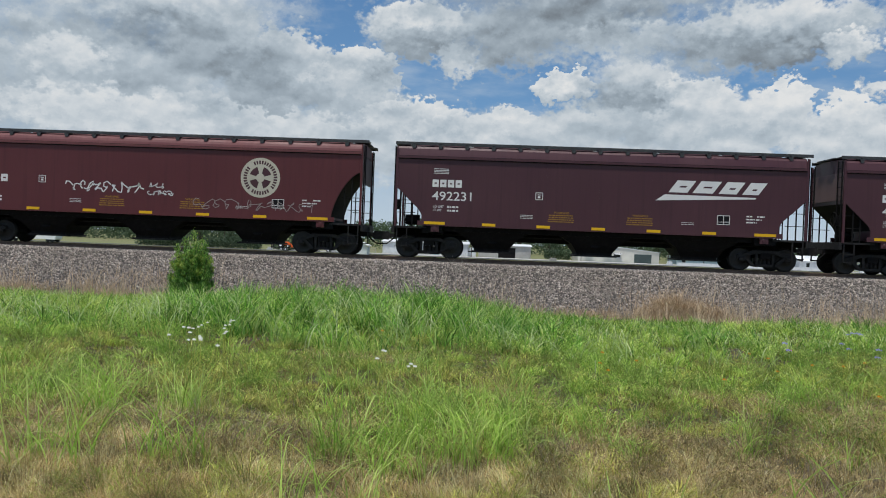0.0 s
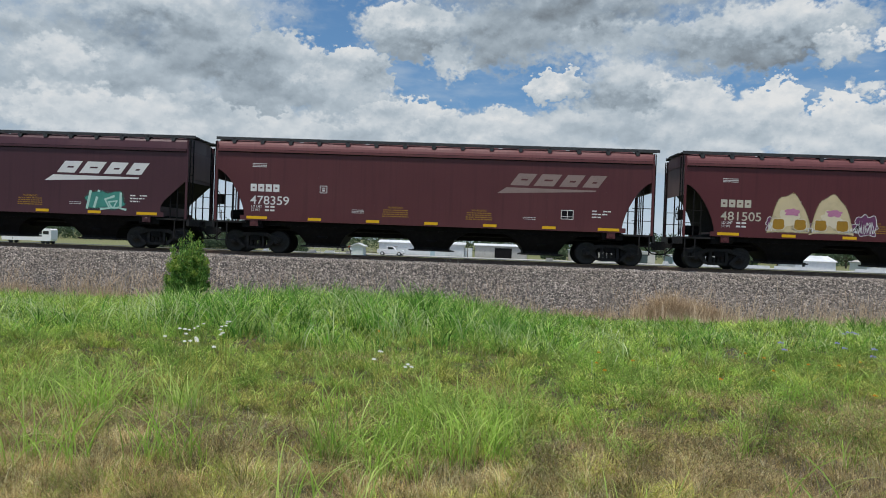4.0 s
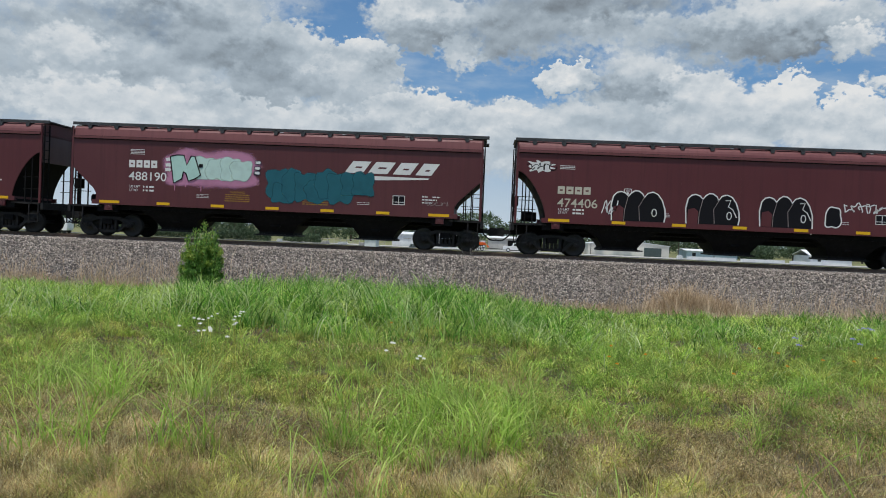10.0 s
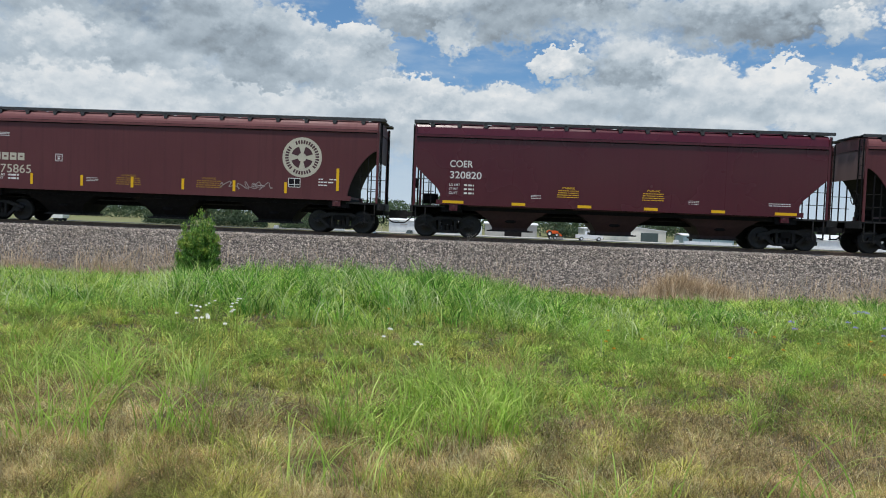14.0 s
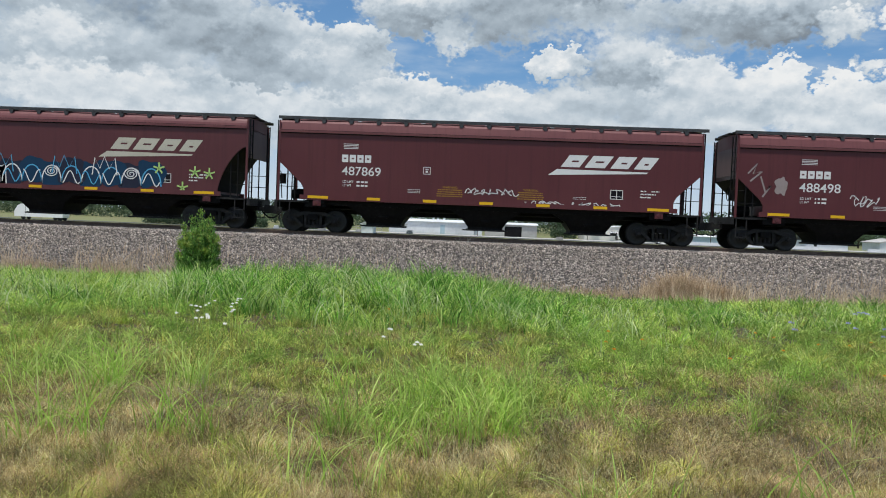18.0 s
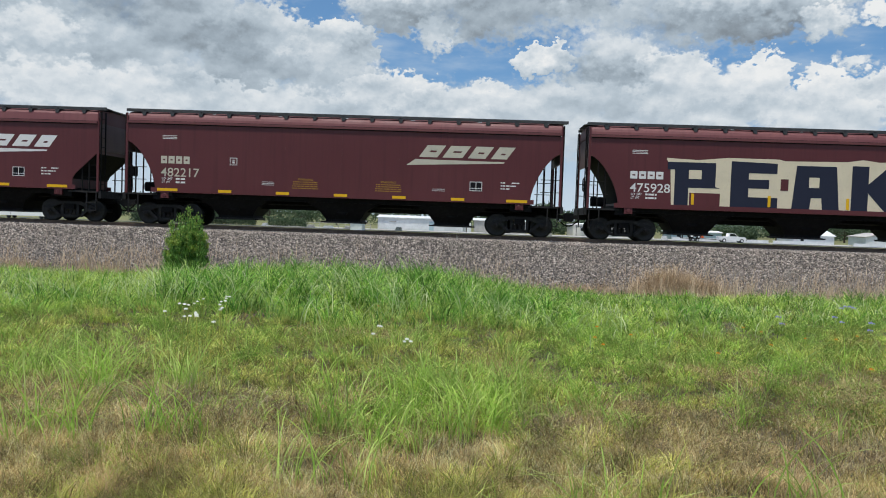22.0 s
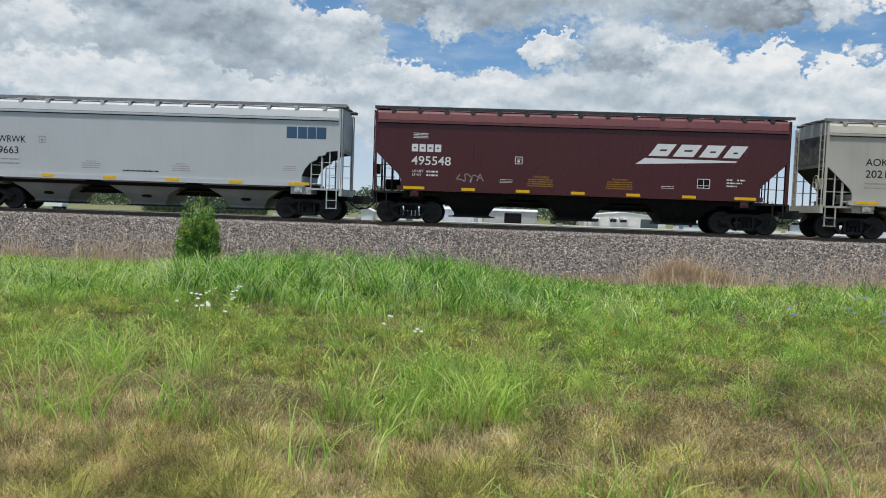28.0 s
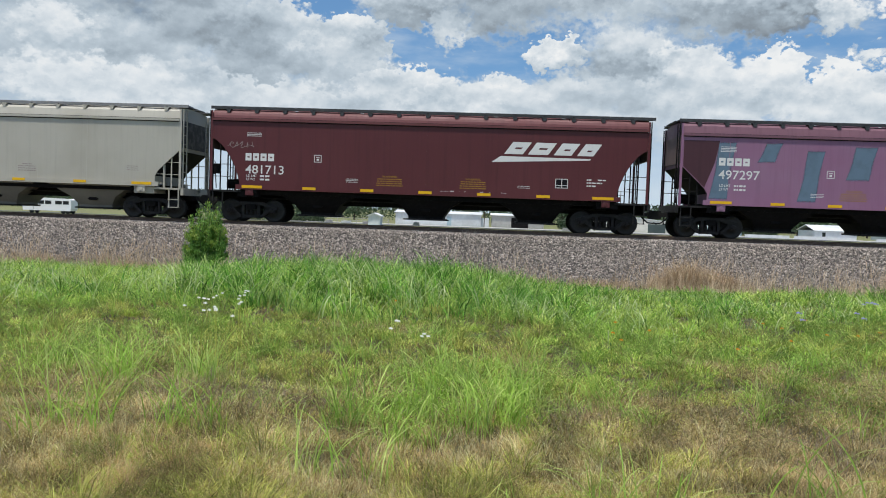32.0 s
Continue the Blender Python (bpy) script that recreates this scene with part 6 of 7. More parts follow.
def roundel(car, u, z, r=0.81):
    def ring(r0, r1, layer, a0=0.0, a1=2 * math.pi, n=40):
        g = Geo()
        for i in range(n):
            a, b = a0 + (a1 - a0) * i / n, a0 + (a1 - a0) * (i + 1) / n
            g.flat([(u + r0 * math.cos(a), z + r0 * math.sin(a)), (u + r1 * math.cos(a), z + r1 * math.sin(a)), (u + r1 * math.cos(b), z + r1 * math.sin(b)), (u + r0 * math.cos(b), z + r0 * math.sin(b))], yy(layer))
        return g
    d = decal(car, "round_emblem", ring(0.0, r, 1), FADED, "cream disc with a dark cross circle")
    g = ring(r * 0.2, r * 0.56, 2)
    quarter = Geo()
    for q in range(4):
        a0 = q * math.pi / 2 + 0.3
        seg = ring(r * 0.22, r * 0.56, 2, a0, a0 + math.pi / 2 - 0.6, 8)
        quarter.add(seg.v, seg.f)
    decal(car, "cross_field", quarter, BROWN)
    ticks = Geo()
    for i in range(27):
        a = math.radians(220 - i * 10)
        if i in (9, 10):
            continue
        seg = ring(r * 0.68, r * 0.86, 2, a, a + 0.11, 2)
        ticks.add(seg.v, seg.f)
    for i in range(7):
        a = math.radians(238 + i * 10)
        seg = ring(r * 0.68, r * 0.86, 2, a, a + 0.11, 2)
        ticks.add(seg.v, seg.f)
    decal(car, "rim_band", ticks, BROWN)


def tape_marks(car, mat=YELLOW, n=7, tall=False):
    L = car["half"] * 2
    for i in range(n):
        last = i in (0, n - 1)
        if tall:
            g = shared(("reflector", "tall", last), lambda: Geo().box(-0.055, 0.055, -0.006, 0.006, -0.45 if last else -0.22, 0.45 if last else 0.22))
            at = pose(-L / 2 + L * (0.067 + 0.84 * i / (n - 1)), -SIDE - 0.008, 2.15 if last else 1.75)
        else:
            g = shared(("reflector", "long", last), lambda: Geo().box(-0.42 if last else -0.27, 0.42 if last else 0.27, -0.006, 0.006, -0.055, 0.055))
            at = pose(-L / 2 + L * (0.1 + 0.8 * i / (n - 1)), -1.578, 1.425)
        part("reflector", g, mat, car, "", at)


def sheet(polys, y):
    """Flat sprayed shapes of any outline."""
    bm = bmesh.new()
    for pp in polys:
        bm.faces.new([bm.verts.new((x, y, z)) for x, z in pp])
    bm.normal_update()
    bmesh.ops.triangulate(bm, faces=bm.faces[:])
    data = bpy.data.meshes.new("sprayed_shape")
    bm.to_mesh(data)
    bm.free()
    return data


def stencils(car, ink=WHITE, warn=STENCIL):
    """Small unreadable notices."""
    L = car["half"] * 2
    u0 = car["lead"]
    for f in (0.41, 0.6):
        lettering(car, "WARNING", L * f - 0.3, 1.975, 0.085, 0.6, warn)
        bars(car, "warning_notice", warn, L * f - 0.55, 1.895, 1.1, 4, 1, 0.035, 0.085, (0.9, 0.9, 0.96, 0.96))
    bars(car, "notice", ink, u0 + 0.05, 3.6, 0.6, 3 if car["round"] else 4, 1, 0.022, 0.06, broken=False)
    for word, z in (("LD LMT", 1.83 if car["round"] else 2.05), ("LT WT", 1.69 if car["round"] else 1.9)):
        lettering(car, word, u0 + 0.05, z, 0.1, 0.44 if word == "LD LMT" else 0.36, ink)
        bars(car, "notice", ink, u0 + 0.62, z + 0.01, 0.45, 1, 1, 0.07)
    bars(car, "notice", ink, L * 0.31, 1.86, 0.5, 3, 1, 0.02, 0.06)
    bars(car, "notice", ink, L * 0.7, 1.8, 0.5, 2, 1, 0.02, 0.07)
    for k, (u, z, w) in enumerate(((L * 0.855, 2.12, 0.22), (L * 0.88, 2.12, 0.3), (L * 0.855, 2.0, 0.6), (L * 0.855, 1.88, 0.4))):
        bars(car, "notice", ink, u, z, w, 1, 1, 0.05)
    g = Geo()
    u, z = (L * 0.235 if car["round"] else L * 0.345), 2.5
    for a, b, c, d in ((0, 0.3, 0, 0.025), (0, 0.3, 0.275, 0.3), (0, 0.025, 0, 0.3), (0.275, 0.3, 0, 0.3), (0.08, 0.22, 0.19, 0.22), (0.1, 0.2, 0.07, 0.15)):
        g.flat([(u + a, z + c), (u + b, z + c), (u + b, z + d), (u + a, z + d)], yy(1))
    decal(car, "placard", g, ink)
    g = Geo()
    u, z = L * 0.785, 1.78
    for a, b, c, d in ((0, 0.5, 0, 0.025), (0, 0.5, 0.35, 0.375), (0, 0.025, 0, 0.375), (0.475, 0.5, 0, 0.375), (0.24, 0.265, 0, 0.375), (0.0, 0.5, 0.1, 0.12)):
        g.flat([(u + a, z + c), (u + b, z + c), (u + b, z + d), (u + a, z + d)], yy(2))
    decal(car, "stencil_frame", g, ink)
    decal(car, "stencil_panel", Geo().flat([(u, z), (u + 0.5, z), (u + 0.5, z + 0.375), (u, z + 0.375)], yy(1)), INK)


def scrawl(car, u, z, w, h, mat, seed, loops=6, layer=3, thick=0.05, slant=0.15, label="sprayed scrawl"):
    """A quick looping tag that spells nothing."""
    r = random.Random(seed)
    g = Geo()
    n = loops * 9
    ph = [r.uniform(0, 6.283) for _ in range(6)]
    run = []
    for i in range(n + 1):
        s = i / n
        a = s * loops * 6.283 * 0.83
        wob = 0.5 + 0.36 * math.sin(a + 1.4 * math.sin(a * 0.37 + ph[0])) + 0.2 * math.sin(a * 2.3 + ph[1])
        x = u + w * s + w / loops * (0.42 * math.sin(a * 1.13 + ph[2]) + 0.2 * math.cos(a * 2.1 + ph[3]))
        run.append((x + slant * wob * h, z + h * min(max(wob, 0.0), 1.05)))
        if r.random() < 0.035 and len(run) > 3:
            g.stroke(run, thick, yy(layer))
            run = []
    if len(run) > 1:
        g.stroke(run, thick, yy(layer))
    return decal(car, "scrawl", g, mat, label)


def outline(cx, cz, rx, rz, seed, n=28, rough=0.18, lobes=5):
    r = random.Random(seed)
    ph = [r.uniform(0, 6.283) for _ in range(3)]
    pts = []
    for i in range(n):
        a = 2 * math.pi * i / n
        k = 1 + rough * (0.6 * math.sin(lobes * a + ph[0]) + 0.4 * math.sin((lobes + 3) * a + ph[1]))
        c, s = math.cos(a), math.sin(a)
        m = (abs(c) ** 4 + abs(s) ** 4) ** -0.25
        pts.append((cx + rx * k * c * m * 0.92, cz + rz * k * s * m * 0.92))
    return pts


def blob(car, name, cx, cz, rx, rz, mat, seed, layer=2, edge=None, ew=0.05, rough=0.18, lobes=5, label=""):
    pts = outline(cx, cz, rx, rz, seed, 36, rough, lobes)
    g = Geo()
    n = len(pts)
    g.add([(cx, yy(layer), cz)] + [(x, yy(layer), z) for x, z in pts], [(0, i + 1, (i + 1) % n + 1) for i in range(n)])
    ob = decal(car, name, g, mat, label)
    if edge:
        decal(car, "outline", Geo().stroke(pts + pts[:1], ew, yy(layer + 1)), edge)
    return ob


def spray(car, name, pts, mat, layer=2, rim=0.2, label=""):
    """A sprayed patch of the outline pts whose rim fades: full inside, nothing at the edge."""
    n = len(pts)
    cx, cz = sum(p[0] for p in pts) / n, sum(p[1] for p in pts) / n
    rings = []
    for shrink in (rim, rim * 0.45, 0.0):
        ring = []
        for x, z in pts:
            d = math.hypot(x - cx, z - cz) or 1e-6
            f = max(0.05, (d - shrink) / d)
            ring.append((cx + (x - cx) * f, cz + (z - cz) * f))
        rings.append(ring)
    g = Geo()
    g.add([(cx, yy(layer), cz)] + [(x, yy(layer), z) for ring in rings for x, z in ring],
          [(0, 1 + i, 1 + (i + 1) % n) for i in range(n)] + [(1 + k * n + i, 1 + (k + 1) * n + i, 1 + (k + 1) * n + (i + 1) % n, 1 + k * n + (i + 1) % n) for k in range(2) for i in range(n)])
    ob = decal(car, name, g, mat, label)
    at = ob.data.attributes.new("spray", "FLOAT", "POINT")
    at.data.foreach_set("value", [1.0] + [1.0] * n + [0.55] * n + [0.0] * n)
    return ob


def poly(car, name, pts, mat, layer=2, label=""):
    return decal(car, name, Geo().flat(pts, yy(layer)), mat, label)


def star(car, cx, cz, r, mat, layer=9):
    g = Geo()
    for i in range(5):
        a = 1.57 + i * 1.2566
        g.stroke([(cx, cz), (cx + r * math.cos(a), cz + r * math.sin(a))], r * 0.28, yy(layer))
    decal(car, "star", g, mat)


S, M_, L_ = 16.36, 16.96, 17.58
TRAIN = []


def standard(tag, centre, length, kind, mat, digits, label, crest=False, mark_mat=WHITE, tape=7, tall=False, roof=None, logo=WHITE, crest_u=14.45, lead=None):
    # the brake end stands out farther than the other
    more = {L_: 0.14, M_: 0.06}.get(length, 0.0)
    centre -= more / 2
    car, spin = hopper_car(centre, length + more, kind, mat, roof or ROOFRED, BLACK, BOARD, label)
    car["zero"] = more - car["half"]
    zm = 2.64 if kind == "round" else 3.03
    u = (1.55 if crest else 1.33) if kind == "round" else (2.4 if length == M_ else 1.5)
    u = lead or u
    car["lead"], car["round"] = u, kind == "round"
    mark(car, u, zm - 0.15, mark_mat, crest)
    number(car, digits, u, zm - 0.67, mark_mat)
    if crest:
        roundel(car, crest_u, 3.0)
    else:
        wedge_logo(car, length * 0.77 - 2.1, 3.0 if kind != "round" else 3.08, logo)
    tape_marks(car, YELLOW, tape, tall)
    stencils(car)
    TRAIN.append((car, spin, centre, length))
    return car


DK = "dark brown-red covered hopper car"
RD = "weathered oxide-red covered hopper car"

# first car, only its rear part passes
c = standard("A", -13.95, L_, "round", RED, "01", RD + ", cream round emblem", True, crest_u=13.4)
scrawl(c, 5.4, 2.2, 3.1, 0.42, WHITE, 1, 10)
scrawl(c, 8.75, 2.42, 0.7, 0.22, WHITE, 2, 3, thick=0.035)
scrawl(c, 8.75, 2.14, 1.05, 0.2, WHITE, 3, 5, thick=0.035)
scrawl(c, 10.7, 1.65, 4.9, 0.42, SMOKE, 4, 12, thick=0.03)
c = standard("B", 4.36, S, "straight", BROWN, "492231", DK + " and a white emblem", roof=BROWN)
c = standard("C", 22.07, S, "straight", BROWN, "498729", DK + " and a mint-green sprayed piece", roof=BROWN)
spray(c, "sprayed_halo", outline(12.95, 1.92, 0.95, 0.46, 40, 36, 0.12, 6), MISTGREEN, 2.6, 0.3, "soft green sprayed ground")
for i, pts in enumerate(([(12.2, 1.55), (12.35, 2.3)], [(12.5, 1.6), (12.62, 2.05)], [(12.66, 2.25), (12.7, 2.32)], [(12.75, 1.55), (13.15, 1.6), (12.95, 1.95), (13.35, 2.1)], [(13.25, 1.6), (13.1, 1.85), (13.45, 1.9), (13.3, 1.6), (13.6, 1.65)], [(13.6, 2.25), (13.6, 1.6), (13.85, 1.55)])):
    decal(c, "sprayed_stroke", Geo().stroke(pts, 0.1, yy(3.6)), MINT, "mint-white sprayed stroke")
c = standard("D", 40.31, L_, "round", RED2, "478359", RD + " and a faded emblem", logo=GHOST)
c = standard("E", 59.19, L_, "round", RED, "481505", RD + ", straw-yellow and violet sprayed shapes", mark_mat=FADED, logo=FADED)
for i, (u0, z0) in enumerate(((4.02, 1.52), (5.66, 1.52))):
    bell = [(u0 + 0.92 * x, z0 + 1.6 * (0.04 * math.sin(x * 9 + i) + (1 - abs(x) ** 2.6))) for x in [k / 10 - 1 for k in range(21)]]
    spray(c, "sprayed_mound", bell[::-1] + [(u0 - 0.86 + 1.72 * k / 10, z0) for k in range(1, 10)], MISTSTRAW, 3, 0.16, "sprayed straw-yellow mound")
    blob(c, "sprayed_patch", u0, z0 + 0.62, 0.42, 0.34, IVORY, 62 + i, 4, None, rough=0.2, lobes=6)
    blob(c, "sprayed_patch", u0 + 0.1, z0 + 0.85, 0.3, 0.14, ROSE, 66 + i, 5, None, rough=0.2)
    for k in (-1, 1):
        blob(c, "sprayed_swirl", u0 + k * 0.42, z0 + 0.36, 0.26, 0.24, STENCIL, 64 + i, 5, IVORY, 0.03, 0.06)
for i, (u0, rx, rz) in enumerate(((3.35, 0.24, 0.3), (7.0, 0.45, 0.42), (4.7, 0.6, 0.16), (6.3, 0.5, 0.18))):
    blob(c, "sprayed_pattern", u0, 1.72 + rz * 0.5, rx, rz, PLUM, 70 + i, 2, WHITE, 0.025, rough=0.2, lobes=7)
    scrawl(c, u0 - rx * 0.8, 1.6, rx * 1.6, rz * 1.2, WHITE, 75 + i, 8, 4, 0.022, label="white lattice lines")
for i, u0 in enumerate((10.3, 11.95, 12.65, 13.9)):
    z0 = 2.28 - 0.03 * i
    blob(c, "sprayed_patch", u0, z0 - 0.3, 0.3, 0.45, NAVY, 80 + i, 2, None, rough=0.2)
    blob(c, "sprayed_patch", u0, z0, 0.22, 0.2, WHITE, 84 + i, 3, NAVY, 0.025, 0.08)
    bars(c, "sprayed_grille", WHITE, u0 - 0.2, z0 - 0.34, 0.4, 5, 3, 0.03, 0.075, broken=False)
for i, (u0, z0) in enumerate(((10.85, 2.65), (11.45, 2.35), (13.1, 2.6), (13.5, 2.6))):
    spray(c, "sprayed_wisp", outline(u0, z0, 0.3, 0.46, 90 + i, 28, 0.3, 3), MISTMAUVE, 3, 0.2, "soft mauve wisp")
c = standard("F", 78.07, L_, "round", RED, "481172", RD + ", black sprayed blocks with white outlines", mark_mat=FADED, logo=FADED)
pts = []
for i in range(6):
    pts += [(2.75 + i * 0.62, 2.5), (3.06 + i * 0.62, 2.28)]
pts = pts[:-1] + [(6.1, 1.75), (5.6, 1.3), (5.2, 1.5), (4.7, 1.32), (4.3, 1.5), (3.6, 1.36), (3.1, 1.55), (2.75, 1.4)]
pts = [(x * 0.9 + 0.6, z) for x, z in pts]
decal(c, "sprayed_block", sheet([pts], yy(3)), INK, "jagged black sprayed block")
decal(c, "outline", Geo().stroke(pts + pts[:1], 0.045, yy(4)), WHITE)
scrawl(c, 3.35, 1.75, 2.4, 0.42, WHITE, 12, 7, 4, 0.035)
scrawl(c, 5.5, 1.85, 0.7, 0.4, WHITE, 13, 3, 4, 0.03)
edge = [(7.25 + 3.5 * i / 16, 2.38 + 0.05 * math.sin(i * 2.1)) for i in range(17)]
spray(c, "sprayed_block", edge[::-1] + [(7.22, 1.9)] + [(7.25 + 3.5 * i / 8, 1.45) for i in range(9)] + [(10.78, 1.9)], MISTBLACK, 3, 0.1, "black painted-out rectangle")
c = standard("G", 96.66, M_, "straight", RED2, "488190", "oxide-red covered hopper car, mint and teal sprayed pieces")
spray(c, "sprayed_halo", outline(5.85, 2.93, 2.3, 0.95, 15, 40, 0.08, 7), MISTROSE, 0.5, 0.5, "soft pink sprayed halo")
for i, (u0, rx, rz) in enumerate(((5.55, 0.5, 0.48), (6.1, 0.5, 0.45), (6.65, 0.45, 0.5), (7.1, 0.48, 0.42))):
    spray(c, "sprayed_piece", outline(u0, 2.96 - 0.05 * (i % 2), rx + 0.05, rz + 0.06, 100 + i, 32, 0.12, 3), MISTMINT, 2 + i, 0.14, "mint-white bubble shape")
m_shape = [(4.13, 3.38), (4.4, 3.45), (4.7, 3.45), (4.83, 3.05), (5.0, 3.42), (5.16, 3.42), (5.3, 3.0), (5.42, 2.66), (5.2, 2.5), (4.92, 2.4), (4.8, 2.72), (4.7, 2.78), (4.64, 2.48), (4.3, 2.3), (4.22, 2.8)]
decal(c, "sprayed_piece", sheet([m_shape], yy(7)), MINT, "mint bubble shape with a black outline")
decal(c, "outline", Geo().stroke(m_shape + m_shape[:1], 0.05, yy(9)), INK)
blob(c, "sprayed_dot", 5.42, 3.04, 0.1, 0.08, INK, 106, 8, None, rough=0.1)
for k, u0 in enumerate((4.06, 7.78)):
    for dz in (0.2, -0.03, -0.22):
        blob(c, "sprayed_patch", u0 + 0.05 * dz, 3.06 + dz, 0.13, 0.075, WHITE, 108 + k, 6, NAVY if k else None, 0.025, 0.2)
for k, (u0, z1) in enumerate(((4.35, 2.0), (5.45, 2.0), (4.8, 2.15), (6.6, 2.25))):
    decal(c, "drip", Geo().stroke([(u0, 2.45), (u0, z1)], 0.03, yy(2)), ROSE)
teal = [(8.6, 2.45, 0.42, 0.62), (8.85, 2.05, 0.42, 0.42), (9.25, 2.4, 0.4, 0.68), (9.8, 2.35, 0.45, 0.62), (10.3, 2.2, 0.5, 0.5), (10.65, 2.5, 0.45, 0.6), (11.2, 2.35, 0.5, 0.66), (11.75, 2.55, 0.5, 0.5), (12.15, 2.55, 0.42, 0.5)]
for i, (u0, z0, rx, rz) in enumerate(teal):
    spray(c, "sprayed_patch", outline(u0, z0, rx + 0.1, rz + 0.05, 230 + i, 32, 0.16, 4), MISTTEAL, 2 + i * 0.4, 0.1, "flat teal sprayed patch")
scrawl(c, 14.6, 1.8, 1.0, 0.18, SMOKE, 17, 5, 3, 0.02)
c = standard("H", 115.39, L_, "round", RED, "474406", RD + ", black bubble pieces", True, FADED, crest_u=15.2)
for i, u0 in enumerate((3.72, 6.64, 9.5)):
    z0 = 1.52
    hull = [(0.0, 0.0), (-0.04, 0.6), (0.04, 0.98), (0.18, 1.12), (0.34, 1.16), (0.52, 1.1), (0.63, 0.98), (0.74, 1.12), (0.88, 1.21), (1.04, 1.2), (1.18, 1.1), (1.26, 0.96), (1.38, 1.12), (1.58, 1.18), (1.78, 1.1), (1.96, 0.86), (2.08, 0.5), (2.1, 0.2 - 0.2 * (i == 2)), (2.06, 0.0 - 0.25 * (i == 2))]
    hull = [(u0 + x * (1.0 - 0.02 * i), z0 + z) for x, z in hull]
    decal(c, "sprayed_piece", sheet([hull], yy(2)), INK, "black bubble shape with a white outline")
    poly(c, "unsprayed_gap", [(u0 + 0.03, z0), (u0 + 0.44, z0), (u0 + 0.46, z0 + 0.5), (u0 + 0.3, z0 + 0.62), (u0 + 0.06, z0 + 0.56)], RED, 3)
    decal(c, "outline", Geo().stroke(hull, 0.05, yy(4)), WHITE)
    decal(c, "inner_stroke", Geo().stroke([(u0 + 0.48, z0), (u0 + 0.5, z0 + 0.45), (u0 + 0.62, z0 + 0.97)], 0.02, yy(4)).stroke([(u0 + 1.1, z0 + 0.02), (u0 + 1.05, z0 + 0.6), (u0 + 1.25, z0 + 0.95)], 0.02, yy(4)), SMOKE)
    ring = [(u0 + 1.66 + 0.09 * math.cos(k * 0.63), z0 + 0.36 + 0.15 * math.sin(k * 0.63)) for k in range(11)]
    decal(c, "inner_stroke", Geo().stroke(ring, 0.035, yy(4)), WHITE)
    if i:
        decal(c, "inner_stroke", Geo().stroke([(u0 + 1.5, z0 + 0.95), (u0 + 1.7, z0 + 0.98), (u0 + 1.62, z0 + 0.72), (u0 + 1.8, z0 + 0.6), (u0 + 1.95, z0 + 0.3)], 0.035, yy(4)), WHITE)
blob(c, "sprayed_piece", 12.3, 1.98, 0.32, 0.42, INK, 133, 2, WHITE, 0.05, 0.1, 3)
scrawl(c, 12.65, 2.2, 1.4, 0.4, WHITE, 18, 5, 3, 0.045)
scrawl(c, 14.05, 2.2, 0.4, 0.34, WHITE, 19, 1, 3, 0.045)
scrawl(c, 3.35, 1.75, 0.5, 0.55, WHITE, 20, 3, 3, 0.04)
blob(c, "sprayed_patch", 0.85, 3.55, 0.5, 0.22, WHITE, 135, 2, None, 0.03, 0.35, 9, "white sprayed tag")
scrawl(c, 0.35, 3.4, 1.0, 0.3, INK, 21, 5, 3, 0.03)
c = standard("I", 134.49, L_, "round", RED2, "475865", RD + " with upright yellow strips", True, FADED, 8, True)
scrawl(c, 11.0, 1.62, 2.2, 0.32, SMOKE, 22, 7, 3, 0.035)

c, sp = hopper_car(152.88, S, "straight", WINE, WINE, grime("dark_red_hopper", (0.03, 0.01, 0.01), (0.045, 0.018, 0.016)), BOARD, "glossy maroon covered hopper car with white lettering")
lettering(c, "COER", 1.45, 2.83, 0.28, 0.93, WHITE)
lettering(c, "320820", 1.45, 2.38, 0.29, 1.29, WHITE)
for k, word in enumerate(("LD LMT", "LT WT", "CU FT")):
    lettering(c, word, 1.45, 2.07 - 0.16 * k, 0.1, 0.44 if k == 0 else 0.36, WHITE)
    bars(c, "notice", WHITE, 2.05, 2.08 - 0.16 * k, 0.4, 1, 1, 0.07)
for f in (0.38, 0.585):
    lettering(c, "WARNING", S * f - 0.26, 2.1, 0.085, 0.52, YELLOW)
    bars(c, "warning_notice", YELLOW, S * f - 0.45, 2.02, 0.9, 4, 1, 0.03, 0.085, (0.9, 0.9, 0.96, 0.96))
bars(c, "notice", WHITE, S * 0.29, 1.8, 0.4, 3, 1, 0.02, 0.06)
bars(c, "notice", WHITE, S * 0.67, 1.8, 0.4, 3, 1, 0.02, 0.06)
bars(c, "notice", WHITE, S * 0.86, 1.8, 0.85, 2, 1, 0.03, 0.08)
tape_marks(c, YELLOW, 6)
TRAIN.append((c, sp, 152.88, S))

